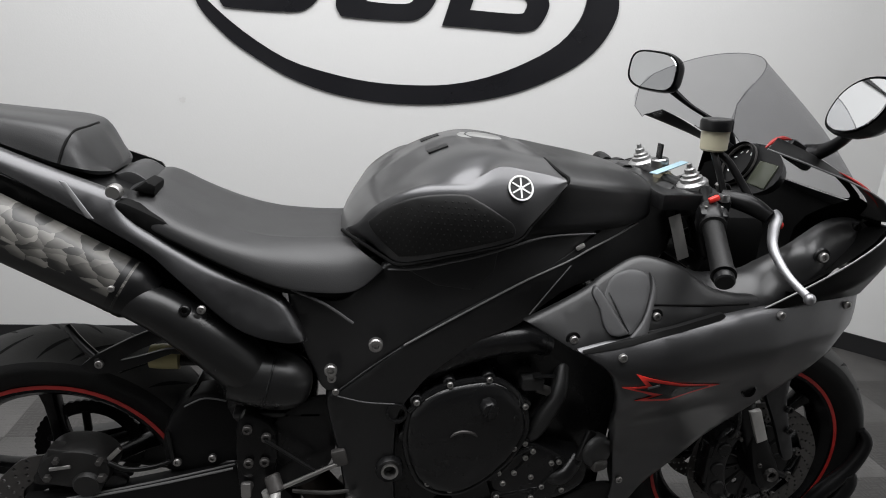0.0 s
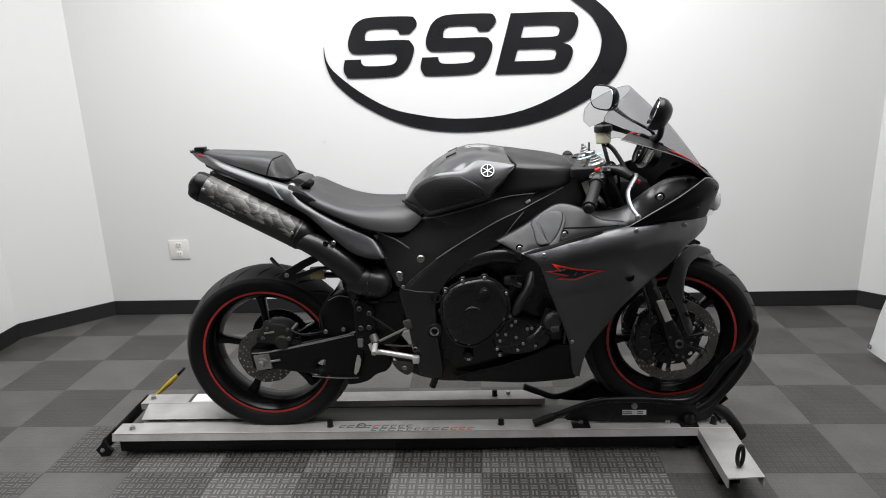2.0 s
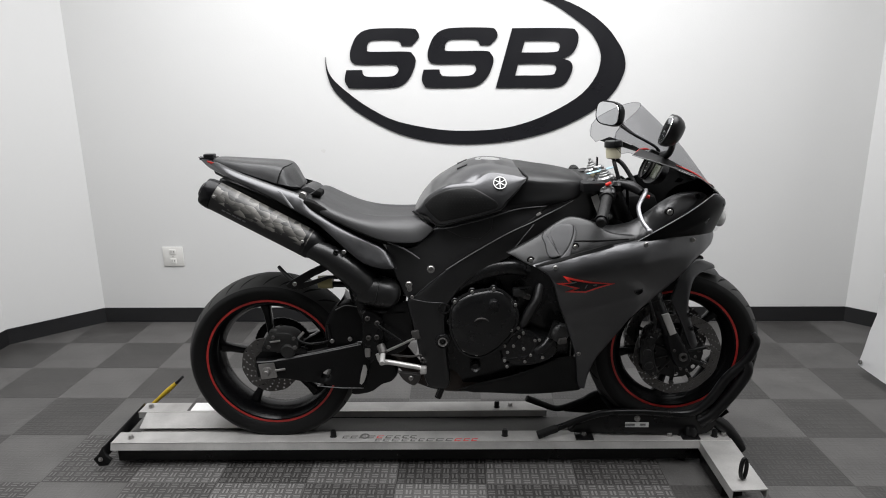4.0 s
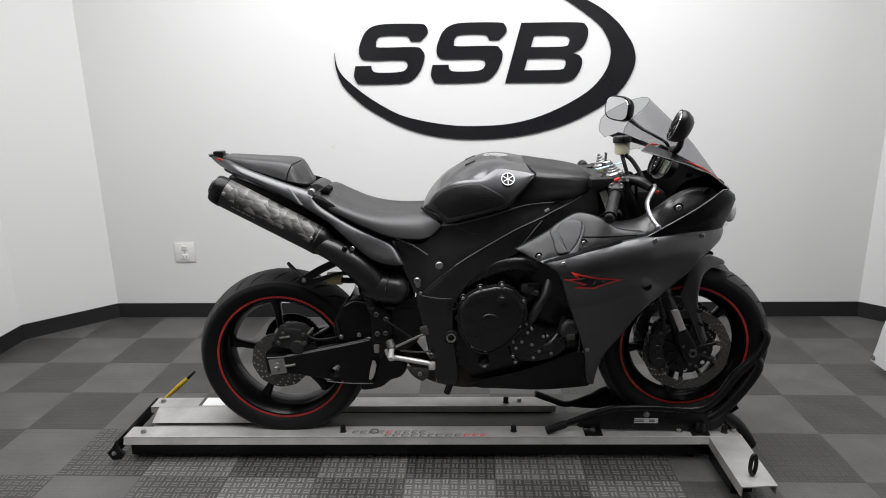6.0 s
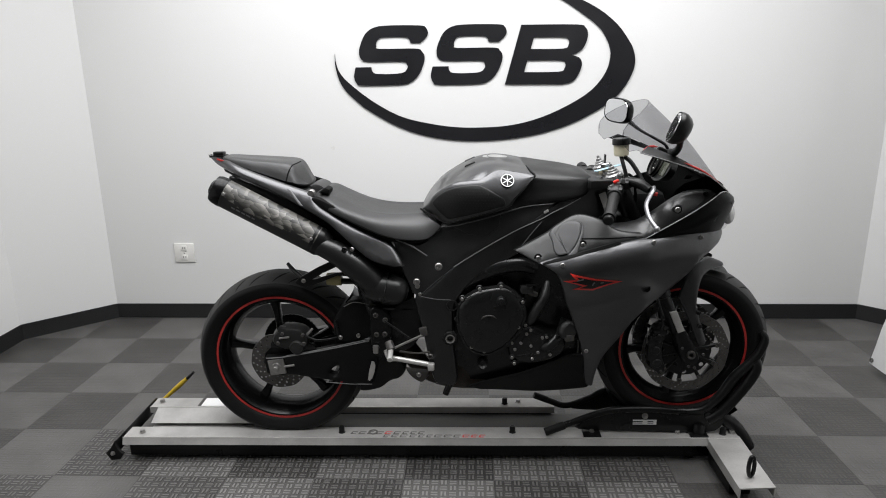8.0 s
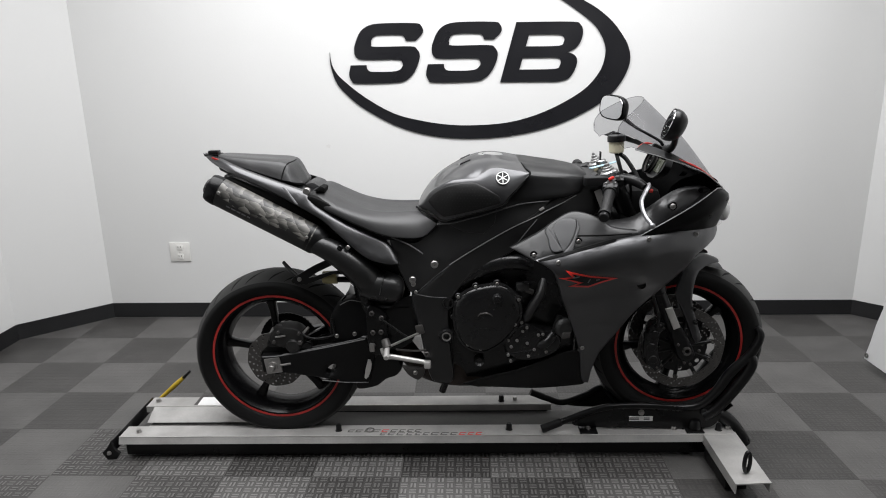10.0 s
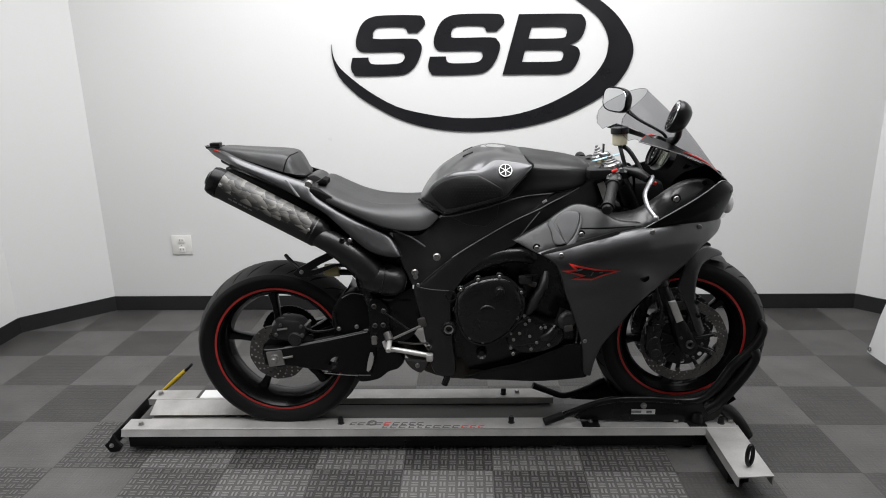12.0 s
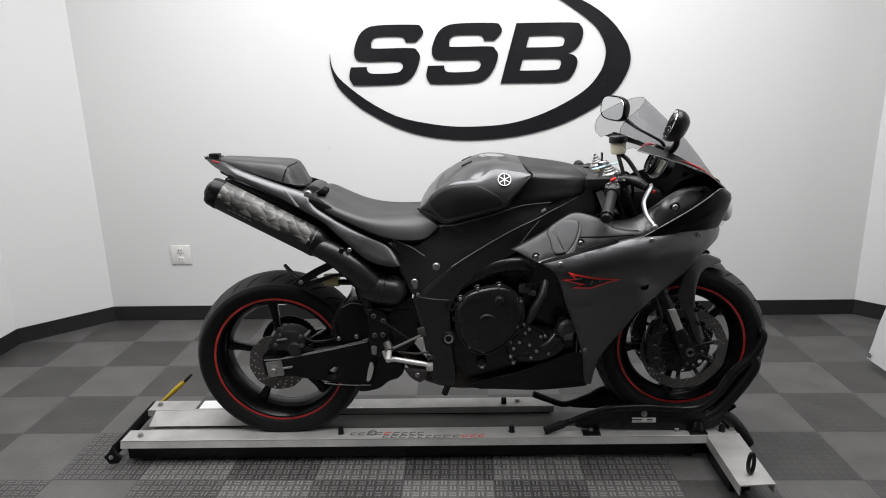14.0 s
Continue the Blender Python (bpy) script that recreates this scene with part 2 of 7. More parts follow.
def smooth_line(points, n=6, closed=False):
    """A smooth curve through points; a point with True at its end is a corner."""
    pts = [np.array([v for v in p if v is not True], float) for p in points]
    corner = [p[-1] is True for p in points]
    count, out = len(pts), []
    for i in range(count if closed else count - 1):
        j = (i + 1) % count
        a, b = pts[i], pts[j]
        before = pts[i - 1] if (closed or i) and not corner[i] else a
        after = pts[(j + 1) % count] if (closed or j < count - 1) and not corner[j] else b
        m0, m1 = (b - before) / 2, (after - a) / 2
        for k in range(n):
            s = k / n
            out.append((2 * s**3 - 3 * s**2 + 1) * a + (s**3 - 2 * s**2 + s) * m0 + (3 * s**2 - 2 * s**3) * b + (s**3 - s**2) * m1)
    if not closed:
        out.append(pts[-1])
    return np.array(out)


class Field:
    """A smooth height over the x-z plane through a few (x, z, height) knots."""

    def __init__(self, knots):
        k = np.array(knots, float)
        self.at = k[:, :2]
        base = np.c_[np.ones(len(k)), self.at]
        big = np.zeros((len(k) + 3, len(k) + 3))
        big[: len(k), : len(k)] = self.bend(self.at) + 1e-4 * np.eye(len(k))
        big[: len(k), len(k) :], big[len(k) :, : len(k)] = base, base.T
        self.w = np.linalg.solve(big, np.r_[k[:, 2], 0, 0, 0])

    def bend(self, q):
        r = np.linalg.norm(q[:, None] - self.at[None], axis=2)
        return np.where(r > 1e-9, r**2 * np.log(np.maximum(r, 1e-9)), 0)

    def __call__(self, q):
        q = np.atleast_2d(q)
        return self.bend(q) @ self.w[:-3] + np.c_[np.ones(len(q)), q] @ self.w[-3:]


def distance_to(loop, q):
    a, b = loop, np.roll(loop, -1, 0)
    d = b - a
    rel = q[:, None] - a[None]
    s = np.clip((rel * d).sum(2) / np.maximum((d * d).sum(1), 1e-12), 0, 1)
    return np.linalg.norm(rel - s[..., None] * d, axis=2).min(1)


def inside(loop, q):
    a, b = loop, np.roll(loop, -1, 0)
    x, z = q[:, :1], q[:, 1:]
    dz = np.where(b[:, 1] == a[:, 1], 1e-12, b[:, 1] - a[:, 1])
    cross = ((a[:, 1] > z) != (b[:, 1] > z)) & (x < (b[:, 0] - a[:, 0]) * (z - a[:, 1]) / dz + a[:, 0])
    return cross.sum(1) % 2 == 1


def evenly(loop, step):
    """The same closed line with points at about even steps."""
    out = []
    for a, b in zip(loop, np.roll(loop, -1, 0)):
        n = max(1, int(np.ceil(np.linalg.norm(b - a) / step)))
        out += [a + (b - a) * k / n for k in range(n)]
    return np.array(out)


def shell(outline, width, thick=0.004, edge=0.006, side=-1, step=0.018, n=5, holes=()):
    """A moulded panel: an outline in x-z, set out sideways by a width (a number or a Field), with rolled edges and thickness."""
    loop = evenly(smooth_line(outline, n, True), step * 0.7)
    lo, hi = loop.min(0), loop.max(0)
    gx, gz = np.meshgrid(np.arange(lo[0], hi[0], step), np.arange(lo[1], hi[1], step))
    grid = np.c_[gx.ravel(), gz.ravel()]
    rim = []
    for off in (0.35 * edge, edge):
        t = np.roll(loop, -1, 0) - np.roll(loop, 1, 0)
        nrm = np.c_[-t[:, 1], t[:, 0]] / np.maximum(np.linalg.norm(t, axis=1), 1e-9)[:, None]
        for s in (off, -off):
            q = loop + nrm * s
            rim.append(q[inside(loop, q) & (distance_to(loop, q) > 0.9 * off)])
    keep = grid[inside(loop, grid)]
    keep = keep[distance_to(loop, keep) > max(edge * 1.5, step * 0.4)] if len(keep) else keep
    loops = [loop] + [evenly(smooth_line(h, n, True), step * 0.7) for h in holes]
    for h in loops[1:]:
        keep = keep[~inside(h, keep) & (distance_to(h, keep) > step * 0.3)]
        rim = [q[~inside(h, q)] for q in rim]
    flat = np.concatenate(loops + rim + [keep])
    edges, faces, start = [], [], 0
    for l in loops:
        ids = list(range(start, start + len(l)))
        edges += list(zip(ids, ids[1:] + ids[:1]))
        faces.append(ids)
        start += len(l)
    got = delaunay_2d_cdt([Vector(p) for p in flat], edges, [] if len(loops) > 1 else [faces[0]], 4 if len(loops) > 1 else 1, 1e-7)
    q, tris = np.array([tuple(v) for v in got[0]]), got[2]
    for h in loops[1:]:
        middle = np.array([q[list(t)].mean(0) for t in tris])
        tris = [t for t, drop in zip(tris, inside(h, middle)) if not drop]
    d = distance_to(loop, q)
    for h in loops[1:]:
        d = np.minimum(d, distance_to(h, q))
    w = np.full(len(q), float(width)) if isinstance(width, (int, float)) else np.asarray(width(q))
    if edge:
        w = w - edge * (1 - np.sqrt(np.clip(1 - (1 - np.minimum(d, edge) / edge) ** 2, 0, 1)))
    bm = bmesh.new()
    out = [bm.verts.new((p[0], side * v, p[1])) for p, v in zip(q, w)]
    back = [bm.verts.new((p[0], side * (v - thick), p[1])) for p, v in zip(q, w)]
    seen = {}
    for t in tris:
        bm.faces.new([out[i] for i in t])
        bm.faces.new([back[i] for i in reversed(t)])
        for a, b in zip(t, list(t[1:]) + [t[0]]):
            seen[(a, b)] = True
    for a, b in seen:
        if (b, a) not in seen:
            bm.faces.new((out[b], out[a], back[a], back[b]))
    return bm


def loft(rings, cap=True, closed=True):
    bm = bmesh.new()
    made = [[bm.verts.new(p) for p in r] for r in rings]
    for a, b in zip(made, made[1:]):
        for i in range(len(a) if closed else len(a) - 1):
            j = (i + 1) % len(a)
            bm.faces.new((a[i], a[j], b[j], b[i]))
    if cap and closed:
        bm.faces.new(list(reversed(made[0]))), bm.faces.new(made[-1])
    return bm


def tube(points, radius, n=12, smooth=5, bm=None, flat=1.0):
    """A round bar along a smooth line; radius may be a number or one for each point."""
    radii = [radius] * len(points) if isinstance(radius, (int, float)) else list(radius)
    marked = [(*p[:3], r, True) if p[-1] is True else (*p, r) for p, r in zip(points, radii)]
    path = smooth_line(marked, smooth)
    bm = bm or bmesh.new()
    up, rings = None, []
    for i, p in enumerate(path):
        d = Vector(path[min(i + 1, len(path) - 1)][:3] - path[max(i - 1, 0)][:3]).normalized()
        up = d.orthogonal().normalized() if up is None else (up - d * up.dot(d)).normalized()
        right = d.cross(up)
        c = Vector(p[:3])
        rings.append([bm.verts.new(c + (up * math.cos(a) + right * math.sin(a) * flat) * p[3]) for a in (2 * math.pi * k / n for k in range(n))])
    for a, b in zip(rings, rings[1:]):
        for k in range(n):
            bm.faces.new((a[k], a[(k + 1) % n], b[(k + 1) % n], b[k]))
    bm.faces.new(list(reversed(rings[0]))), bm.faces.new(rings[-1])
    return bm


def lathe(profile, n=48, axis="y", at=(0, 0, 0), closed=False, start=0.0, sweep=360.0, bm=None):
    """Turns a profile of (radius, along) round an axis through a point."""
    bm = bm or bmesh.new()
    full = sweep >= 360
    steps = n if full else n + 1
    rings = []
    for k in range(steps):
        a = radians(start + sweep * k / n)
        c, s = math.cos(a), math.sin(a)
        ring = []
        for r, h in profile:
            v = {"y": (r * c, h, r * s), "z": (r * c, r * s, h), "x": (h, r * c, r * s)}[axis]
            ring.append(bm.verts.new(Vector(at) + Vector(v)))
        rings.append(ring)
    m = len(profile)
    for k in range(n):
        a, b = rings[k], rings[(k + 1) % steps]
        for i in range(m if closed else m - 1):
            j = (i + 1) % m
            bm.faces.new((a[i], a[j], b[j], b[i]))
    if not full and closed:
        bm.faces.new(rings[0]), bm.faces.new(list(reversed(rings[-1])))
    bmesh.ops.remove_doubles(bm, verts=bm.verts, dist=1e-6)
    return bm


def block(sx, sy, sz, at=(0, 0, 0), bevel=0.003, turn=None, bm=None, segments=2):
    """A box with rounded edges."""
    own = bmesh.new()
    bmesh.ops.create_cube(own, size=1, matrix=Matrix.Diagonal((sx, sy, sz, 1)))
    if bevel:
        bmesh.ops.bevel(own, geom=own.edges[:], offset=bevel, segments=segments, affect="EDGES", profile=0.5)
    own.transform(Matrix.Translation(at) @ (turn or Matrix()))
    if bm is None:
        return own
    me = bpy.data.meshes.new("tmp")
    own.to_mesh(me)
    own.free()
    bm.from_mesh(me)
    bpy.data.meshes.remove(me)
    return bm


def rod(a, b, r, n=16, bevel=0.15, bm=None):
    """A straight round bar with softened ends."""
    a, b = Vector(a), Vector(b)
    d = b - a
    e = min(bevel * r, d.length * 0.3)
    prof = [(0, 0), (r - e, 0), (r, e), (r, d.length - e), (r - e, d.length), (0, d.length)]
    own = lathe(prof, n, "z")
    own.transform(Matrix.Translation(a) @ d.to_track_quat("Z", "Y").to_matrix().to_4x4())
    if bm is None:
        return own
    me = bpy.data.meshes.new("tmp")
    own.to_mesh(me)
    own.free()
    bm.from_mesh(me)
    bpy.data.meshes.remove(me)
    return bm


def section(x, zb, zt, hw, up=2.6, down=2.2, zc=None, n=28):
    """A closed cross-section at x: rounded above and below its widest height zc."""
    zc = (zb + zt) / 2 if zc is None else zc
    ring = []
    for k in range(n):
        a = 2 * math.pi * k / n
        c, s = math.cos(a), math.sin(a)
        p = up if s >= 0 else down
        y = hw * math.copysign(abs(c) ** (2 / p), c)
        z = zc + (zt - zc if s >= 0 else zc - zb) * math.copysign(abs(s) ** (2 / p), s)
        ring.append((x, y, z))
    return ring


def stations(rows, n=4):
    """Cross-sections along x, smoothed between the rows (x, zb, zt, half width[, zc])."""
    return [tuple(r) for r in smooth_line(rows, n)]


def strake(lines, creased=(), mids=5, across=5):
    """A body lofted through lines that run its length, from the middle outwards and under, and mirrored; lines listed as creased stay sharp."""
    rows = [smooth_line(l, mids) for l in lines]
    rings = []
    for k in range(len(rows[0])):
        half = smooth_line([(*r[k], True) if n in creased else tuple(r[k]) for n, r in enumerate(rows)], across)
        rings.append([(x, w, z) for x, w, z in reversed(half) if w > 1e-6] + [(x, -w, z) for x, w, z in half])
    return loft(rings)


# ---- the room ----
TILE = 0.3048
WALL_Y, LEFT_X, RIGHT_X, BACK_Y, TOP = 1.533, -2.29, 2.53, -3.6, 2.72
T = 0.1


def prism(points, z0, z1, mat, name, parent=None, bevel=0.0):
    bm = bmesh.new()
    lo, hi = [bm.verts.new((x, y, z0)) for x, y in points], [bm.verts.new((x, y, z1)) for x, y in points]
    bm.faces.new(lo), bm.faces.new(list(reversed(hi)))
    for i in range(len(points)):
        j = (i + 1) % len(points)
        bm.faces.new((lo[i], lo[j], hi[j], hi[i]))
    if bevel:
        bmesh.ops.bevel(bm, geom=[e for e in bm.edges if all(v.co.z > z1 - 1e-6 for v in e.verts)], offset=bevel, segments=2, affect="EDGES")
    return part(name, bm, mat, parent, sharp=30)


# Corners of the room's plan, clockwise from behind the camera on its left-hand wall.
PLAN = [(LEFT_X, BACK_Y), (LEFT_X, 1.2), (-1.945, WALL_Y), (2.185, WALL_Y), (RIGHT_X, 1.2), (RIGHT_X, BACK_Y)]
# The wall out of view, kept dark for the sake of reflections.
DARK_SIDES = ("wall_south",)
WALLS = ["wall_west", "wall_northwest", "wall_north", "wall_northeast", "wall_east", "wall_south"]


def off_plan(d):
    """The plan's corners moved outward by d."""
    out, c = [], len(PLAN)
    for i in range(c):
        p, a, b = Vector(PLAN[i]), Vector(PLAN[i - 1]), Vector(PLAN[(i + 1) % c])
        d1, d2 = (p - a).normalized(), (b - p).normalized()
        n1, n2 = Vector((-d1.y, d1.x)), Vector((-d2.y, d2.x))
        m = (n1 + n2).normalized()
        out.append(p + m * (d / max(m.dot(n1), 0.3)))
    return out


outer, base_in = off_plan(T), off_plan(-0.006)
for i, name in enumerate(WALLS):
    j = (i + 1) % len(PLAN)
    w = prism([PLAN[i], PLAN[j], outer[j], outer[i]], -0.05, TOP, DARK_WALL if name in DARK_SIDES else WALL, name)
    tagged(w, "unseen closing wall, made charcoal to darken reflections" if name in DARK_SIDES else "smooth wall painted plain matt white", "wall", kind="structure")
    b = prism([base_in[i], base_in[j], PLAN[j], PLAN[i]], 0.0, 0.084, BASE, "baseboard", bevel=0.002)
    tagged(b, "low black vinyl skirting along the white wall", "baseboard", kind="structure")
ceil = prism([tuple(p) for p in outer], TOP, TOP + 0.1, CEILING, "ceiling")
tagged(ceil, "plain white ceiling above the room", "ceiling", kind="structure")
floor = prism([tuple(p) for p in outer], -0.05, -0.012, GROUT, "floor")
tagged(floor, "checkerboard of light and dark grey interlocking plastic floor tiles", "floor", kind="structure")


def scuff(x, z, r, seed):
    """A faint dirty rub mark on the wall."""
    rng = random.Random(seed)
    bm = bmesh.new()
    bm.faces.new([bm.verts.new((x + r * (0.6 + 0.6 * rng.random()) * math.cos(a) * 1.2, WALL_Y - 0.0012, z + r * (0.6 + 0.6 * rng.random()) * math.sin(a))) for a in np.linspace(0, 2 * math.pi, 14)[:-1]])
    return bm


SCUFF = material("faint_scuff", (0.67, 0.666, 0.652), 0.7)
scuff_mark = part("scuff_mark", scuff(-0.651, 0.956, 0.011, 1), SCUFF)
tagged(scuff_mark, "faint grey scuff on the white wall", "scuff mark", kind="structure")


# ---- wall sign: three block glyphs in a swept ring ----
sign = thing("wall_sign", 0.145, WALL_Y, 1.41, label="large black sign of three block glyphs in a swept oval ring", category="wall sign")
SX, SZ = 0.145, 1.41


def cut(loops, mat, name, smooth=4, depth=0.008):
    rel = [[(p[0] - SX, p[1] - SZ, *p[2:]) for p in l] for l in loops]
    bm = shell(rel[0], depth, depth - 0.001, 0.0, -1, 0.05, smooth, rel[1:])
    return part(name, bm, mat, sign, sharp=30)


C = True
S_SHAPE = [(-0.174, 1.481, C), (-0.137, 1.519), (-0.146, 1.554), (-0.18, 1.565), (-0.337, 1.567), (-0.409, 1.558), (-0.453, 1.529), (-0.479, 1.48), (-0.489, 1.439),
           (-0.479, 1.404), (-0.436, 1.392), (-0.271, 1.391), (-0.246, 1.377), (-0.246, 1.355), (-0.279, 1.334), (-0.395, 1.332), (-0.424, 1.344), (-0.429, 1.366, C),
           (-0.51, 1.366, C), (-0.52, 1.32), (-0.508, 1.287), (-0.477, 1.275), (-0.289, 1.276), (-0.225, 1.29), (-0.18, 1.335), (-0.155, 1.404), (-0.169, 1.44),
           (-0.203, 1.454), (-0.382, 1.455), (-0.4, 1.468), (-0.395, 1.493), (-0.368, 1.51), (-0.259, 1.51), (-0.234, 1.502), (-0.225, 1.482, C)]
cut([S_SHAPE], SIGN, "glyph")
cut([[(x + 0.395, z - 0.001, *c) for x, z, *c in S_SHAPE]], SIGN, "glyph")
cut([[(0.253, 1.271, C), (0.332, 1.56, C), (0.605, 1.557), (0.65, 1.543), (0.664, 1.51), (0.654, 1.463), (0.629, 1.43), (0.588, 1.411, C), (0.625, 1.398), (0.64, 1.368),
      (0.627, 1.322), (0.597, 1.283), (0.544, 1.269), (0.5, 1.269, C)],
     [(0.381, 1.443, C), (0.396, 1.499, C), (0.54, 1.497), (0.569, 1.484), (0.57, 1.461), (0.544, 1.443)],
     [(0.35, 1.331, C), (0.365, 1.388, C), (0.53, 1.386), (0.556, 1.372), (0.553, 1.347), (0.525, 1.331)]], SIGN, "glyph")
cut([[(-0.614, 1.433, C), (-0.613, 1.363), (-0.583, 1.272), (-0.513, 1.197), (-0.441, 1.142), (-0.296, 1.062), (-0.149, 1.014), (-0.001, 0.991), (0.147, 0.987), (0.294, 0.997),
      (0.44, 1.022), (0.585, 1.066), (0.727, 1.136), (0.81, 1.196), (0.864, 1.259), (0.897, 1.328), (0.905, 1.383), (0.891, 1.438), (0.866, 1.481), (0.806, 1.556), (0.705, 1.633),
      (0.564, 1.697), (0.36, 1.748), (0.12, 1.775, C), (0.35, 1.729), (0.494, 1.69), (0.594, 1.634), (0.708, 1.551), (0.753, 1.494), (0.775, 1.445), (0.78, 1.399),
      (0.761, 1.325), (0.694, 1.239), (0.581, 1.166), (0.438, 1.103), (0.293, 1.067), (0.146, 1.056), (-0.001, 1.059), (-0.148, 1.081), (-0.294, 1.12), (-0.439, 1.202),
      (-0.552, 1.292), (-0.593, 1.34), (-0.61, 1.385)]], SIGN, "swept_ring", 3)


# ---- power outlet ----
def wall_outlet(x, z):
    o = thing("wall_outlet", x, WALL_Y, z, label="white duplex power outlet with square cover on the white wall", category="power outlet")
    part("cover_plate", block(0.112, 0.006, 0.108, (0, -0.004, 0), 0.002), PLATE, o)
    for dx, dz in ((0, 0.026), (0, -0.026)):
        r = part("receptacle", block(0.034, 0.005, 0.030, (dx, -0.0075, dz), 0.002), PLATE, o)
        for sx in (-0.007, 0.007):
            part("slot", block(0.0025, 0.003, 0.009, (sx, -0.0095, dz + 0.003), 0), SLOT, r)
    part("screw", rod((0, -0.005, 0), (0, -0.009, 0), 0.003), STEEL, o)


wall_outlet(-1.517, 0.384)


# ---- hanging banner beside the east wall ----
def banner():
    o = thing("banner", 1.86, 0.0, 0.05, label="plain white vinyl banner with eyelets hanging just above the floor", category="banner")
    rings = []
    for v in np.linspace(0, 1, 30):
        z = 2.3 * v
        row = []
        for u in np.linspace(0, 1, 26):
            y = 0.845 - 0.014 * v - u * 0.75
            x = 0.012 * math.sin(5 * u + 3 * v) * u + 0.05 * math.exp(-((z - 0.26) / 0.05) ** 2) * 0.25 + 0.03 * v + 0.10 * (1 - math.exp(-z / 0.25)) * 0.55
            row.append((x, y, z))
        rings.append(row)
    bm = loft(rings, cap=False, closed=False)
    bmesh.ops.solidify(bm, geom=bm.faces[:], thickness=0.0015)
    sheet = part("sheet", bm, VINYL, o)
    for y in (0.825, 0.475, 0.125):
        e = lathe([(0.005, -0.002), (0.010, -0.003), (0.011, 0.0), (0.010, 0.003), (0.005, 0.002)], 20, "x", (-0.004, y, 0.022), True)
        part("eyelet", e, BRASS, o, "dull metal eyelet")


banner()


# ---- the dolly under the motorcycle ----
RAIL_TOP, RAIL_LOW = 0.095, 0.070


def hex_bolt(r, h):
    """A hexagon bolt head with a washer, standing along z."""
    bm = lathe([(0, 0), (r * 1.35, 0), (r * 1.35, h * 0.18), (0, h * 0.18)], 20, "z")
    six = lathe([(0, h * 0.18), (r, h * 0.18), (r, h * 0.85), (r * 0.85, h), (0, h)], 6, "z", bm=bm)
    return six


def build_dolly():
    d = thing("motorcycle_dolly", 0, 0.25, 0, 0.8, label="long low silver aluminium motorcycle dolly with black end bar", category="motorcycle dolly")
    for y0, y1, xa, xb in ((-0.140, -0.068, -1.165, 1.005), (0.080, 0.153, -1.168, 0.395)):
        # A folded channel: top plate with turned-down sides.
        lean = 0.010 if y0 < 0 else 0.002
        prof = [(y0 - lean, RAIL_LOW), (y0, RAIL_TOP), (y1, RAIL_TOP), (y1, RAIL_LOW), (y1 - 0.004, RAIL_LOW), (y1 - 0.004, RAIL_TOP - 0.004), (y0 + 0.004, RAIL_TOP - 0.004), (y0 + 0.004 - lean, RAIL_LOW)]
        bm = loft([[(x, y, z) for y, z in prof] for x in (xa, xb)])
        bmesh.ops.bevel(bm, geom=[e for e in bm.edges if all(abs(v.co.z - RAIL_TOP) < 1e-6 for v in e.verts)], offset=0.002, segments=2, affect="EDGES")
        rail = part("rail", bm, RAIL, d, sharp=30)
        # A bright bead stands for the highlight along the rail's front edge.
        part("rail_edge", tube([(xa, y0 - 0.0002, RAIL_TOP - 0.0008), ((xa + xb) / 2, y0 - 0.0002, RAIL_TOP - 0.0008), (xb, y0 - 0.0002, RAIL_TOP - 0.0008)], 0.0016, 8, 1), ALU, rail, "pale bead for the highlight on the rail edge")
        inner = part("rail_base", block(xb - xa - 0.02, abs(y1 - y0) - 0.02, RAIL_LOW - 0.012, ((xa + xb) / 2, (y0 + y1) / 2 + 0.008, (RAIL_LOW + 0.012) / 2), 0.002), BLACK, d, "black base under the silver rail")
    # Channel between the rails: bright pan at the rear, dark mat ahead of it.
    part("pan", block(0.46, 0.134, 0.012, (-0.90, 0.009, 0.046), 0.002), RAIL, d, "bare aluminium pan")
    lip = bmesh.new()
    vs = [lip.verts.new(p) for p in ((-1.135, 0.0795, 0.094), (-0.68, 0.0795, 0.094), (-0.68, 0.008, 0.0655), (-1.135, 0.008, 0.0655), (-1.135, 0.0799, 0.055), (-0.68, 0.0799, 0.055))]
    for f in ((0, 1, 2, 3), (0, 4, 5, 1), (3, 2, 5, 4), (0, 3, 4), (1, 5, 2)):
        lip.faces.new([vs[i] for i in f])
    part("pan_lip", lip, RAIL, d, "sloping aluminium lip", sharp=20)
    part("mat", block(1.28, 0.134, 0.010, (-0.03, 0.009, 0.064), 0.002), MAT_BELT, d, "dark rubber mat")
    # Black bar across the rear end with rounded ends.
    part("end_bar", block(0.006, 0.335, 0.042, (-1.183, 0.004, 0.066), 0.003, pose(0, 0, 0, 0, -10, 0)), BLACK, d)
    cap = [(-1.180, 0.095, True), (-1.172, 0.066), (-1.153, 0.046, True), (-1.168, 0.025, True), (-1.200, 0.022, True), (-1.216, 0.050, True), (-1.196, 0.070)]
    part("end_cap", shell(cap, 0.172, 0.010, 0.001, -1, 0.02, 2), RUBBER, d, "angular black bracket at the end of the bar")
    tip = part("bolt", hex_bolt(0.006, 0.008), STEEL, d)
    tip.matrix_basis = pose(-1.190, -0.172, 0.050, 90, 0, 0)
    for y in (-0.165, 0.165):
        part("caster_pad", lathe([(0, 0.0), (0.011, 0.0), (0.014, 0.008), (0.014, 0.034), (0.010, 0.046), (0, 0.046)], 20, "z", (-1.08, y * 0.35, 0)), BLACK, d)
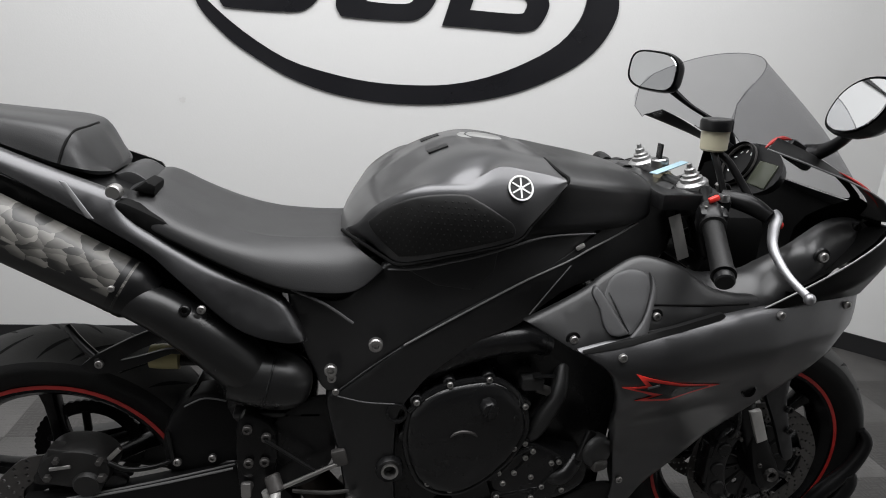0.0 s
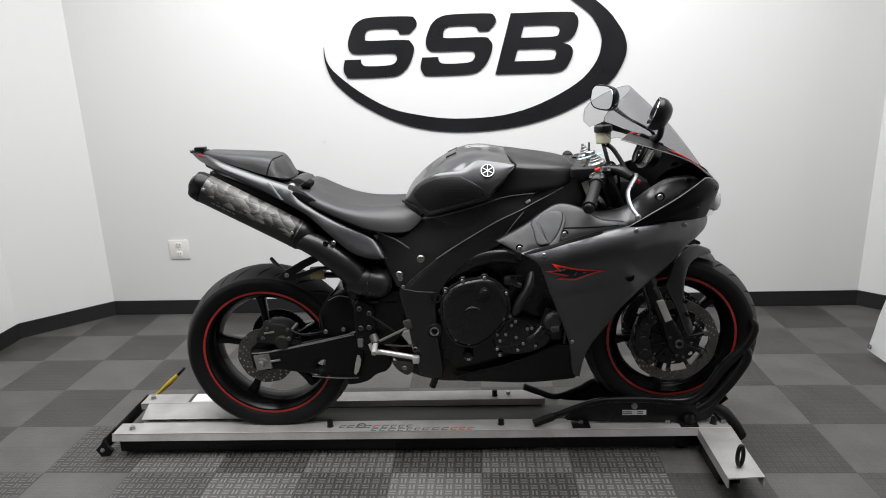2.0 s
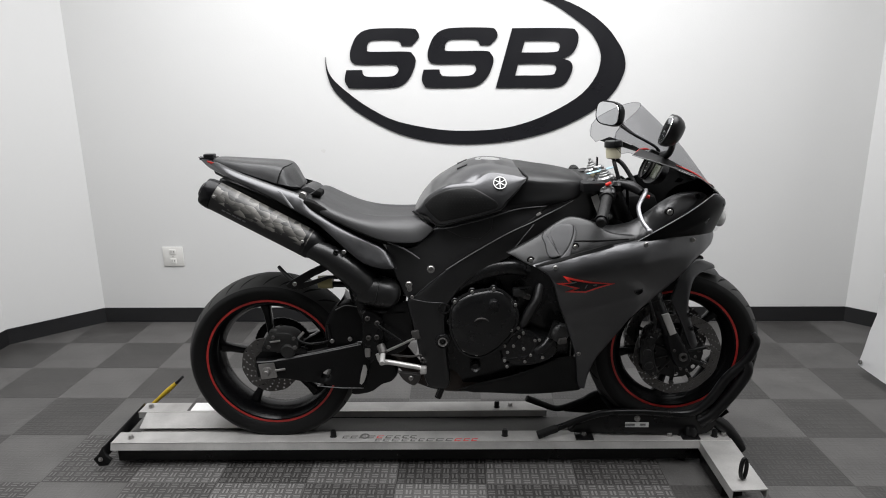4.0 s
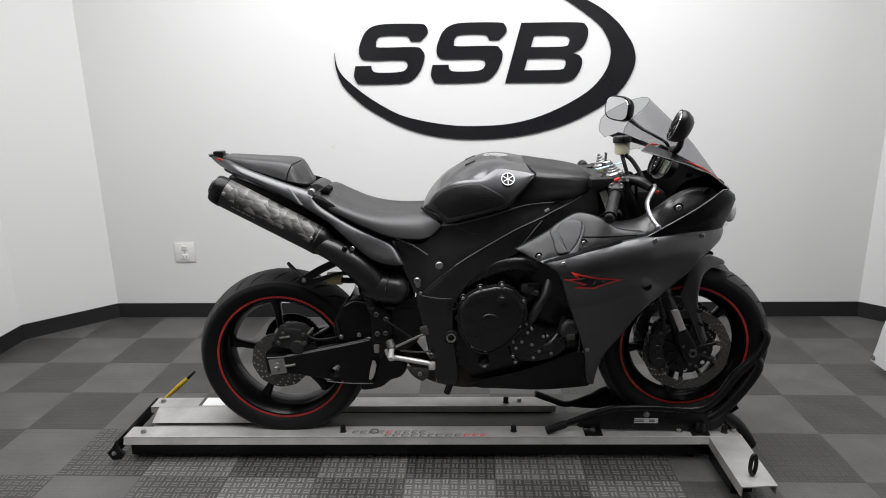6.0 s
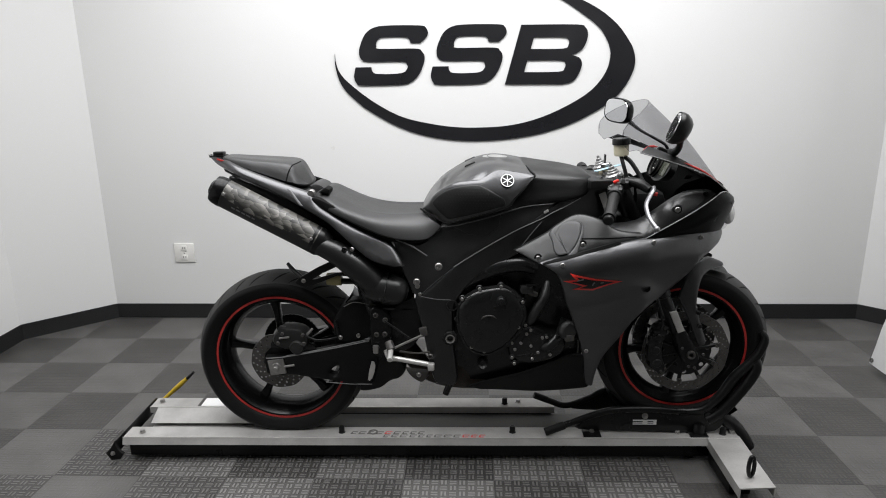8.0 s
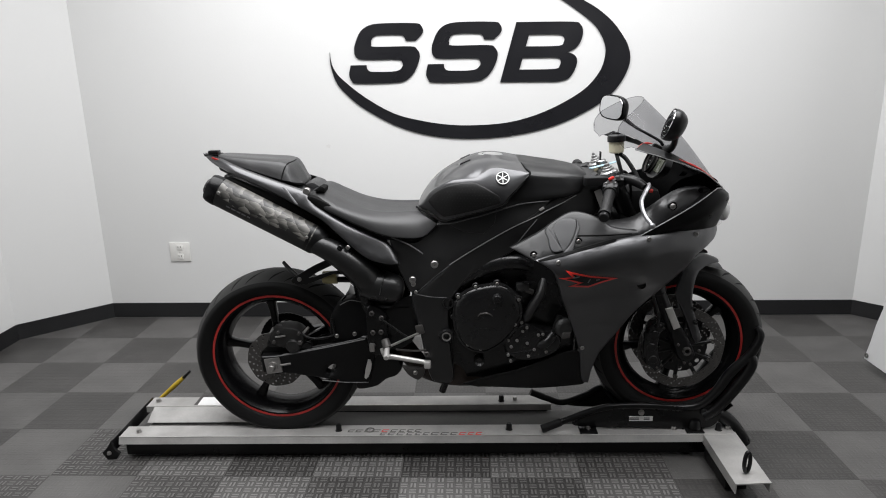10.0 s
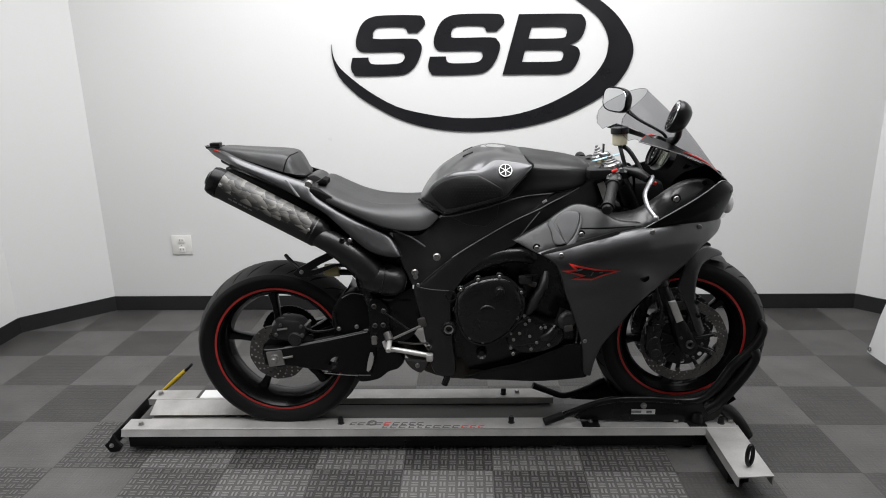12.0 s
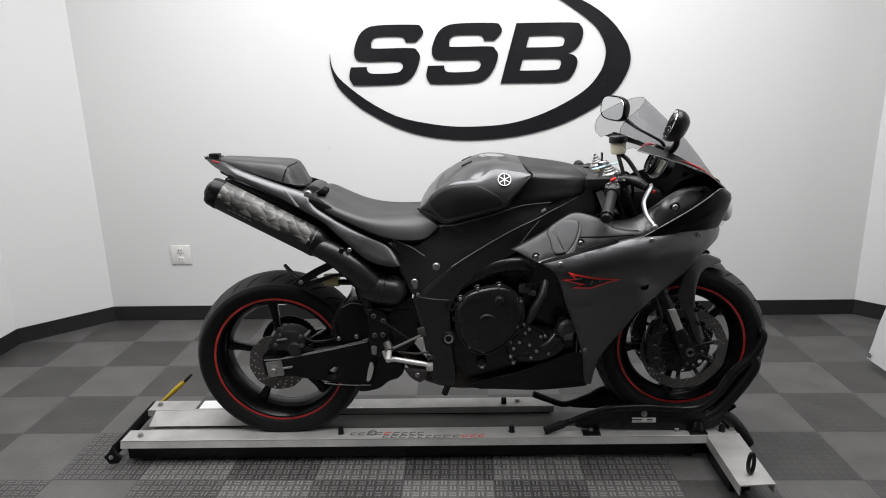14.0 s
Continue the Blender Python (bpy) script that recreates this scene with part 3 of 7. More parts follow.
        part("caster_pad", lathe([(0, 0.0), (0.016, 0.0), (0.02, 0.012), (0.02, 0.06), (0, 0.06)], 20, "z", (0.85, y * 0.6, 0)), BLACK, d)
    # Cross foot towards the front right, a folded plate with open end.
    f0 = [(0.893, -0.138), (1.008, -0.125), (1.0, -0.42), (0.888, -0.427)]
    (xa, ya), (xb, yb), (xc, yc), (xd, yd) = f0
    bm = loft([[(x0, y0, 0.060), (x0, y0, 0.094), (x1, y1, 0.094), (x1, y1, 0.060), (x1 - 0.004, y1, 0.060), (x1 - 0.004, y1, 0.090), (x0 + 0.004, y0, 0.090), (x0 + 0.004, y0, 0.060)] for x0, y0, x1, y1 in ((xa, ya, xb, yb), (xd, yd, xc, yc))])
    part("cross_foot", bm, RAIL, d, sharp=30)
    part("cross_foot_base", block(0.07, 0.19, 0.05, (0.935, -0.235, 0.031), 0.004), BLACK, d)
    loop = [(0.0, math.cos(a) * 0.0135, 0.050 + math.sin(a) * (0.036 if math.sin(a) > 0 else 0.032)) for a in np.linspace(-0.5 * math.pi, 1.5 * math.pi, 17)]
    bm = tube([(0.942 + 0.7 * y, -0.372 + 0.15 * y, RAIL_TOP - 0.012 + z) for _, y, z in loop], 0.0065, 10, 2)
    part("loop_handle", bm, BLACK, d, "black steel loop handle")
    # Pegs, bolts and tie plates on the rails.
    peg = part("peg", lathe([(0, 0), (0.0125, 0), (0.0125, 0.004), (0.010, 0.006), (0.010, 0.024), (0.007, 0.028), (0, 0.028)], 20, "z"), BLACK, d, "short black peg")
    peg.matrix_basis = pose(-0.387, -0.104, RAIL_TOP - 0.004)
    for x, y in ((0.221, -0.101), (0.207, 0.108), (0.955, -0.112)):
        again(peg, pose(x, y, RAIL_TOP - 0.004))
    bolt = part("bolt", hex_bolt(0.009, 0.012), STEEL, d, "bright hexagon bolt")
    bolt.matrix_basis = pose(-1.108, -0.108, RAIL_TOP - 0.001)
    for x, y in ((-1.135, 0.118), (0.800, -0.105), (0.26, 0.12), (0.99, -0.105)):
        again(bolt, pose(x, y, RAIL_TOP - 0.001, 0, 0, 20))
    for x, y, sx in ((0.498, -0.112, 0.062), (0.868, -0.112, 0.062)):
        tp = part("tie_plate", block(sx, 0.05, 0.006, (x, y, RAIL_TOP + 0.002), 0.002), BLACK, d, "black tie plate")
    part("rubber_stop", lathe([(0, 0), (0.022, 0), (0.022, 0.022), (0.015, 0.034), (0, 0.036)], 20, "z", (0.872, -0.108, RAIL_TOP + 0.004)), BLACK, d)
    s = part("bolt", hex_bolt(0.007, 0.008), STEEL, d)
    s.matrix_basis = pose(0.5, -0.105, RAIL_TOP + 0.005)
    # Maker's line along the near rail: plain bars in grey and red.
    rng = random.Random(4)
    for x, end, y, reds in ((-0.352, -0.085, -0.109, (4,)), (-0.235, 0.115, -0.130, (9, 10, 11))):
        k = 0
        while x < end:
            wdt = rng.choice((0.019, 0.022, 0.025))
            m = RED if k in reds else INK
            for dy in (-0.0065, 0.0065):
                part("printed_bar", block(wdt, 0.0035, 0.0008, (x + wdt / 2 + dy * 0.4, y + dy, RAIL_TOP + 0.0004), 0), m, d, "printed bar on the rail")
            part("printed_bar", block(0.0045, 0.0095, 0.0008, (x + 0.002, y, RAIL_TOP + 0.0004), 0), m, d, "printed bar on the rail")
            x += wdt + 0.009
            k += 1
    part("printed_emblem", lathe([(0.010, 0), (0.017, 0), (0.017, 0.0008), (0.010, 0.0008)], 18, "z", (-0.275, -0.104, RAIL_TOP + 0.0006), True), INK, d)
    part("sticker", block(0.09, 0.062, 0.0008, (-0.925, 0.118, RAIL_TOP + 0.0004), 0), WHITE, d, "white paper sticker")
    part("sticker_end", block(0.012, 0.062, 0.0008, (-0.978, 0.118, RAIL_TOP + 0.0005), 0), DISC, d)
    return d


dolly = build_dolly()


def build_chock():
    c = thing("wheel_chock", 0, 0.232, 0, 0, label="black tubular steel front wheel chock bolted to the dolly", category="wheel chock")
    for s in (-1, 1):
        y = 0.075 * s
        tail_end = [(0.335, y - 0.022, 0.106), (0.417, y - 0.010, 0.132), (0.504, y, 0.162)] if s < 0 else [(0.312, y, 0.160), (0.372, y, 0.136), (0.435, y, 0.118), (0.52, y, 0.150)]
        part("side_tube", tube(tail_end + [(0.58, y, 0.182), (0.70, y, 0.186), (0.86, y, 0.180), (0.93, y, 0.232), (0.98, y, 0.312), (1.035, y, 0.372), (1.060, y, 0.418), (1.068, y * 0.97, 0.452), (1.056, y * 0.85, 0.474)],
                               [0.012] * len(tail_end) + [0.012, 0.012, 0.013, 0.016, 0.017, 0.016, 0.0145, 0.013, 0.009], 14), BLACK, c)
        part("lower_tube", tube([(0.90, y, 0.145), (0.945, y, 0.178), (1.005, y, 0.258), (1.042, y, 0.325), (1.046, y, 0.356), (1.036, y, 0.375)], 0.020, 14), BLACK, c)
        plate = [(0.455, 0.108), (0.50, 0.150), (0.56, 0.180), (0.62, 0.186), (0.86, 0.182), (0.95, 0.190), (0.93, 0.105), (0.72, 0.102)]
        part("side_plate", shell(plate, 0.079, 0.008, 0.002, s, 0.04), BLACK, c)
        part("grip_sleeve", rod(tail_end[0], Vector(tail_end[0]).lerp(Vector(tail_end[1]), 0.85), 0.0145 if s < 0 else 0.0125), GRIP, c)
    part("label_plate", block(0.082, 0.002, 0.018, (0.684, -0.0805, 0.138), 0.0), CARD, c, "white paper label with plain bars")
    for x, w in ((0.655, 0.035), (0.70, 0.02)):
        part("label_bar", block(w, 0.001, 0.003, (x + 0.004, -0.0818, 0.141), 0), SLOT, c)
        part("label_bar", block(w, 0.001, 0.002, (x + 0.004, -0.0818, 0.135), 0), SLOT, c)
    b = part("bolt", hex_bolt(0.008, 0.012), STEEL, c)
    b.matrix_basis = pose(0.684, -0.079, 0.162, 90, 0, 0)
    # Cradle that carries the wheel.
    rings = []
    for a in np.linspace(radians(215), radians(312), 18):
        rr = 0.302
        rings.append([(0.806 + rr * math.cos(a), y, 0.402 + rr * math.sin(a) - 0.012 * (abs(y) < 0.03)) for y in (-0.062, -0.03, 0.03, 0.062)])
    bm = loft(rings, False, False)
    bmesh.ops.solidify(bm, geom=bm.faces[:], thickness=0.005)
    part("cradle", bm, BLACK, c)
    part("cross_pin", rod((0.90, -0.085, 0.165), (0.90, 0.085, 0.165), 0.012), BLACK, c)
    part("foot_bar", tube([(0.95, -0.05, 0.150), (1.0, -0.05, 0.115), (1.04, -0.05, 0.065), (1.062, -0.05, 0.026)], 0.025, 12), BLACK, c)
    part("cross_beam", block(0.06, 0.16, 0.03, (0.86, 0.0, 0.092), 0.004), BLACK, c)


build_chock()


def yellow_tool():
    o = thing("strap_tool", -1.185, 0.475, 0.0, label="yellow handled tool with black shaft resting against the dolly rail", category="hand tool")
    a, b, c = Vector((0.020, -0.005, 0.068)), Vector((0.109, -0.02, 0.147)), Vector((0.142, -0.028, 0.178))
    part("handle", tube([a - (b - a) * 0.75, a, a.lerp(b, 0.5), b], [0.007, 0.008, 0.010, 0.0075], 12, 3), YELLOW, o, "yellow plastic handle")
    part("shaft", tube([b, b.lerp(c, 0.5), c], [0.007, 0.006, 0.0055], 10, 3), BLACK, o)


yellow_tool()


# ---- the motorcycle ----
bike = thing("motorcycle", 0, 0.232, 0, 0, label="dark grey and black sport motorcycle with red rim stripes", category="motorcycle")
RX, RZ, FX, FZ = -0.590, 0.368, 0.806, 0.402


def socket_bolt(r, h):
    """A round bolt head with a hollow hexagon, facing along -y."""
    bm = lathe([(0, -h * 0.45), (r * 0.5, -h * 0.45)], 6, "y")
    lathe([(r * 0.5, -h * 0.45), (r * 0.5, -h), (r * 0.85, -h), (r, -h * 0.8), (r, 0)], 14, "y", bm=bm)
    return bm


BOLTS = {}


def bolt(x, w, z, r=0.006, parent=None, mat=None, h=None):
    """A bolt head on the right-hand side of the machine."""
    mat = mat or STEEL
    key = (round(r, 4), mat.name)
    if key not in BOLTS:
        o = part("bolt", socket_bolt(r, h or r * 0.9), mat, parent or bike)
        BOLTS[key] = o
        o.matrix_basis = pose(x, w, z)
        return o
    return again(BOLTS[key], pose(x, w, z, 0, (x * 977) % 60, 0), parent or bike)


def wheel(name, x, z, rim_r, half, tyre_r, tyre_half, spin, spokes=5):
    """A cast wheel: rim, hub, spokes, painted stripe and tyre."""
    R = rim_r
    prof = [(R + 0.006, -half), (R + 0.008, -half + 0.004), (R - 0.004, -half + 0.012), (R - 0.016, -half * 0.55), (R - 0.024, 0), (R - 0.016, half * 0.55), (R - 0.004, half - 0.012), (R + 0.008, half - 0.004), (R + 0.006, half),
            (R - 0.008, half), (R - 0.020, half - 0.014), (R - 0.028, half * 0.5), (R - 0.036, 0), (R - 0.028, -half * 0.5), (R - 0.020, -half + 0.014), (R - 0.008, -half)]
    w = part(name, lathe(prof, 72, "y", closed=True), GLOSS, bike, "black cast wheel with five spokes")
    w.matrix_basis = pose(x, 0, z)
    part("rim_stripe", lathe([(R - 0.0018, -half - 0.0012), (R + 0.0056, -half - 0.0012), (R + 0.0056, -half + 0.0005), (R - 0.0018, -half + 0.0005)], 72, "y", closed=True), RIM_RED, w, "thin red stripe round the rim")
    hub = part("hub", lathe([(0, -half * 0.62), (0.030, -half * 0.62), (0.034, -half * 0.55), (0.040, -half * 0.3), (0.040, half * 0.3), (0.034, half * 0.55), (0.030, half * 0.62), (0, half * 0.62)], 32, "y"), BLACK, w)
    for k in range(spokes):
        a = radians(spin + 360 / spokes * k)
        rings = []
        for r, wd, th in ((0.032, 0.030, 0.026), (0.07, 0.022, 0.022), (0.12, 0.018, 0.019), (0.16, 0.020, 0.018), (R - 0.022, 0.030, 0.022)):
            ring = []
            for m in range(12):
                b = 2 * math.pi * m / 12
                u, v = math.cos(b), math.sin(b)
                u, v = math.copysign(abs(u) ** 0.6, u) * wd / 2 * 1.3, math.copysign(abs(v) ** 0.6, v) * th
                ring.append((r * math.cos(a) - u * math.sin(a), v, r * math.sin(a) + u * math.cos(a)))
            rings.append(ring)
        part("spoke", loft(rings), GLOSS, w)
    h, d = tyre_half, tyre_r - R
    tp = [(R + 0.004, -half + 0.004), (R + 0.010, -half - 0.004), (R + 0.3 * d, -h * 0.93), (R + 0.50 * d, -h), (R + 0.62 * d, -h * 0.965), (R + 0.76 * d, -h * 0.84), (R + 0.885 * d, -h * 0.62), (R + 0.97 * d, -h * 0.32), (tyre_r, 0)]
    tp = [tuple(p) for p in smooth_line(tp, 3)]
    tp = tp + [(r, -y) for r, y in reversed(tp[:-1])]
    inner = [(R + 0.002, half - 0.006), (R + 0.002, -half + 0.006)]
    tyre = part("tyre", lathe(tp + inner, 96, "y", closed=True), RUBBER, w, "worn black road tyre")
    tyre.data.materials.append(TREAD)
    for f in tyre.data.polygons:
        f.material_index = int(math.hypot(f.center.x, f.center.z) > R + 0.72 * d)
    # Tread cuts: slim slanted grooves laid into both shoulders.
    groove = bmesh.new()
    steps = 26
    crown = [(r, y) for r, y in tp if abs(y) < h * 0.97 and r > R + 0.6 * d]
    cr, cy = np.array([p[0] for p in crown]), np.array([p[1] for p in crown])
    order = np.argsort(cy)
    for k in range(steps):
        for s in (-1, 1):
            a0 = 2 * math.pi * (k + (0.5 if s > 0 else 0)) / steps
            line = []
            for q in np.linspace(0, 1, 7):
                y = s * h * (0.12 + 0.72 * q)
                r = float(np.interp(y, cy[order], cr[order]))
                ang = a0 + (0.20 if k % 2 else 0.15) * q
                line.append((r, ang, y, 0.0055 * math.sin(math.pi * min(0.97, max(0.06, q)))))
            left = [groove.verts.new(((r + 0.0004) * math.cos(a - g / r), y, (r + 0.0004) * math.sin(a - g / r))) for r, a, y, g in line]
            right = [groove.verts.new(((r + 0.0004) * math.cos(a + g / r), y, (r + 0.0004) * math.sin(a + g / r))) for r, a, y, g in line]
            deep = [groove.verts.new(((r - 0.004) * math.cos(a), y, (r - 0.004) * math.sin(a))) for r, a, y, g in line]
            for i in range(6):
                groove.faces.new((left[i], left[i + 1], right[i + 1], right[i]))
                groove.faces.new((left[i], deep[i], deep[i + 1], left[i + 1]))
                groove.faces.new((right[i], right[i + 1], deep[i + 1], deep[i]))
    tagged(part("tread_groove", groove, SLOT, w), kind="stuff")
    return w


def drilled_ring(r0, r1, cols, rows, thick, hole=0.3, wave=0.0):
    """A brake disc: a ring pierced by round holes in slanting rows."""
    bm = bmesh.new()
    grid = {}
    for i in range(cols):
        for j in range(rows + 1):
            rr = r0 + (r1 - r0) * j / rows
            a = 2 * math.pi * (i + 0.33 * j) / cols
            rr += wave * math.sin(a * 10) * (j in (0, rows))
            grid[i, j] = (bm.verts.new((rr * math.cos(a), 0, rr * math.sin(a))), rr, a)
    for i in range(cols):
        for j in range(rows):
            c = [grid[i, j], grid[(i + 1) % cols, j], grid[(i + 1) % cols, j + 1], grid[i, j + 1]]
            v = [g[0] for g in c]
            if (i + j) % 2:
                bm.faces.new(v)
                continue
            mid = sum((q.co for q in v), Vector()) / 4
            size = hole * min((v[0].co - v[1].co).length, (v[1].co - v[2].co).length)
            out, start = [], (v[0].co - mid)
            ux = (v[1].co - v[0].co).normalized()
            uz = Vector((-ux.z, 0, ux.x))
            if uz.dot(v[3].co - v[0].co) < 0:
                uz = -uz
            ring = [bm.verts.new(mid + (ux * math.cos(b) + uz * math.sin(b)) * size) for b in (math.pi * (1.25 + k / 4) for k in range(8))]
            for k in range(4):
                a0, a1, a2 = ring[2 * k], ring[2 * k + 1], ring[(2 * k + 2) % 8]
                bm.faces.new((v[k], v[(k + 1) % 4], a2, a1))
                bm.faces.new((v[k], a1, a0))
    bmesh.ops.recalc_face_normals(bm, faces=bm.faces)
    bmesh.ops.solidify(bm, geom=bm.faces[:], thickness=thick)
    return bm


# Rear wheel with disc, caliper and the sprocket on the far side.
rear = wheel("rear_wheel", RX, RZ, 0.225, 0.068, 0.303, 0.086, 170)
rd = part("brake_disc", drilled_ring(0.056, 0.101, 40, 4, 0.005, 0.30, wave=0.0012), DISC, rear, "drilled steel brake disc")
rd.matrix_basis = pose(0, -0.080, 0)
part("disc_carrier", lathe([(0.030, -0.084), (0.062, -0.080), (0.062, -0.074), (0.030, -0.074)], 40, "y", closed=True), BLACK, rear)
teeth = []
for k in range(45 * 4):
    teeth.append((0.105 + (0.0, 0.002, 0.003, 0.002)[k % 4], 2 * math.pi * k / 180))
bm = bmesh.new()
rim_o = [[bm.verts.new((r * math.cos(a), y, r * math.sin(a))) for r, a in teeth] for y in (0.088, 0.094)]
rim_i = [[bm.verts.new((0.078 * math.cos(a), y, 0.078 * math.sin(a))) for r, a in teeth] for y in (0.088, 0.094)]
for i in range(180):
    j = (i + 1) % 180
    bm.faces.new((rim_o[0][i], rim_o[0][j], rim_o[1][j], rim_o[1][i]))
    bm.faces.new((rim_i[0][j], rim_i[0][i], rim_i[1][i], rim_i[1][j]))
    bm.faces.new((rim_o[0][j], rim_o[0][i], rim_i[0][i], rim_i[0][j]))
    bm.faces.new((rim_o[1][i], rim_o[1][j], rim_i[1][j], rim_i[1][i]))
part("sprocket", bm, BELLY, rear)
for k in range(5):
    a = radians(20 + 72 * k)
    part("sprocket_arm", rod((0.035 * math.cos(a), 0.09, 0.035 * math.sin(a)), (0.082 * math.cos(a), 0.09, 0.082 * math.sin(a)), 0.008), BLACK, rear)

cal = part("rear_caliper", shell([(-0.045, 0.02), (-0.05, 0.05), (-0.02, 0.075), (0.03, 0.072), (0.055, 0.045), (0.045, 0.015), (0.01, 0.005)], 0.128, 0.05, 0.012, -1, 0.012), CALIPER, bike, "grimy grey brake caliper")
cal.matrix_basis = pose(RX + 0.052, 0, RZ + 0.048) @ Matrix.Diagonal((1.15, 1, 1.15, 1))
part("caliper_bracket", shell([(-0.06, 0.012, True), (-0.055, 0.03), (0.0, 0.034), (0.07, 0.02), (0.06, 0.0), (0.0, 0.008)], 0.118, 0.012, 0.003, -1, 0.012), ENGINE, cal)
part("caliper_bridge", block(0.07, 0.03, 0.016, (0.0, -0.110, 0.066), 0.004, pose(0, 0, 0, 0, 8, 0)), CALIPER, cal)
for x, z, r in ((-0.035, 0.032, 0.006), (0.042, 0.030, 0.007), (-0.02, 0.062, 0.005), (0.04, 0.058, 0.005)):
    part("caliper_bolt", rod((x, -0.122, z), (x, -0.136, z), r, 6), DISC, cal)
part("bleed_nipple", rod((0.05, -0.118, 0.055), (0.068, -0.118, 0.074), 0.004, 8), STEEL, cal)
part("pad_pin", rod((-0.03, -0.132, 0.048), (0.0, -0.132, 0.052), 0.003, 8), STEEL, cal)
part("caliper_piston", lathe([(0, -0.136), (0.018, -0.136), (0.022, -0.130), (0.022, -0.11), (0, -0.11)], 24, "y", (0.02, 0, 0.018)), CALIPER, cal)
part("caliper_hose", tube([(0.05, -0.12, 0.05), (0.08, -0.125, 0.040), (0.12, -0.12, 0.042), (0.15, -0.10, 0.045)], 0.004, 10), BLACK, cal)

# Swing arm.
SW = Field([(-0.62, 0.36, 0.122), (-0.5, 0.34, 0.124), (-0.4, 0.36, 0.125), (-0.27, 0.38, 0.12), (-0.25, 0.3, 0.11), (-0.44, 0.29, 0.115)])
arm_r = [(-0.632, 0.394, True), (-0.56, 0.402), (-0.41, 0.432), (-0.262, 0.464, True), (-0.24, 0.40), (-0.258, 0.31), (-0.275, 0.290), (-0.34, 0.296), (-0.43, 0.312), (-0.49, 0.322), (-0.54, 0.331), (-0.632, 0.332, True)]
part("swing_arm", shell(arm_r, SW, 0.03, 0.008, -1, 0.016, 5, [[(-0.412, 0.337), (-0.392, 0.362), (-0.373, 0.362), (-0.385, 0.330)]]), BELLY, bike, "black box-section swing arm")
part("swing_arm", shell(arm_r, SW, 0.03, 0.008, 1, 0.025), FRAME, bike, "black box-section swing arm")
# A pale bar paints in the highlight along the arm's upper edge.
part("arm_edge", tube([(x, -float(SW([(x, z)])[0]) + 0.003, z - 0.001) for x, z in ((-0.625, 0.395), (-0.56, 0.402), (-0.41, 0.432), (-0.268, 0.462))], 0.0022, 8), EDGE, bike, "pale bar for the highlight along the swing arm")
brace = [(-0.388, 0.442, True), (-0.390, 0.52), (-0.362, 0.573), (-0.315, 0.592), (-0.25, 0.578), (-0.172, 0.554), (-0.168, 0.44, True), (-0.28, 0.44)]
part("chain_guard", shell(brace, lambda q: 0.088 + 0.02 * np.clip((0.6 - q[:, 1]) / 0.1, 0, 1), 0.04, 0.010, -1, 0.02), BELLY, bike, "black hugger over the swing arm")
part("guard_edge", tube([(-0.352, -0.103, 0.574), (-0.318, -0.102, 0.590), (-0.28, -0.103, 0.585)], 0.0016, 8), EDGE, bike)
for x, z in ((-0.305, 0.475), (-0.366, 0.468)):
    bolt(x, -0.112, z, 0.0075)
part("brake_hose", tube([(-0.372, -0.114, 0.465), (-0.376, -0.114, 0.50), (-0.38, -0.112, 0.53)], 0.004, 10), DARKGREY, bike)
part("arm_cross_tube", rod((-0.27, -0.11, 0.42), (-0.27, 0.11, 0.42), 0.05, 24), FRAME, bike)
# Two more pale bars for highlights on the arm's edges.
part("arm_edge", tube([(-0.555, -0.1225, 0.4025), (-0.41, -0.1235, 0.4325), (-0.265, -0.119, 0.4640)], 0.0020, 8), EDGE, bike, "pale bar for an edge highlight")
part("arm_edge", tube([(-0.425, -0.120, 0.305), (-0.34, -0.119, 0.297), (-0.266, -0.113, 0.294)], 0.0016, 8), EDGE, bike, "pale bar for an edge highlight")
ab = part("axle_block", block(0.056, 0.01, 0.056, (-0.589, -0.126, 0.364), 0.003, pose(0, 0, 0, 0, -8, 0)), STEEL, bike, "dull steel axle adjuster block")
part("axle_nut", lathe([(0, -0.155), (0.009, -0.155), (0.012, -0.150), (0.012, -0.142), (0.017, -0.142), (0.017, -0.13), (0, -0.13)], 18, "y", (-0.589, 0, 0.364)), STEEL, ab)
part("adjuster_bolt", rod((-0.563, -0.129, 0.366), (-0.528, -0.129, 0.372), 0.004), STEEL, ab)

# Tail, seats and the two silencers.
TAIL = Field([(-0.80, 1.075, 0.022), (-0.75, 1.07, 0.049), (-0.68, 1.052, 0.099), (-0.60, 1.025, 0.119), (-0.51, 0.994, 0.134), (-0.43, 0.965, 0.142), (-0.68, 1.03, 0.112), (-0.60, 0.995, 0.135), (-0.545, 0.969, 0.148), (-0.47, 0.935, 0.160), (-0.43, 0.945, 0.152), (-0.405, 0.895, 0.170), (-0.30, 0.85, 0.169), (-0.34, 0.88, 0.160), (-0.16, 0.76, 0.182), (-0.24, 0.77, 0.190), (-0.22, 0.82, 0.161), (-0.335, 0.84, 0.179)])
tail_r = [(-0.800, 1.078, True), (-0.74, 1.068), (-0.70, 1.060), (-0.60, 1.025), (-0.507, 0.994), (-0.45, 0.975), (-0.425, 0.965, True), (-0.398, 0.925), (-0.297, 0.864), (-0.19, 0.815), (-0.155, 0.777), (-0.135, 0.74, True), (-0.174, 0.738), (-0.247, 0.763), (-0.335, 0.838), (-0.405, 0.895), (-0.545, 0.969), (-0.684, 1.026), (-0.755, 1.050)]
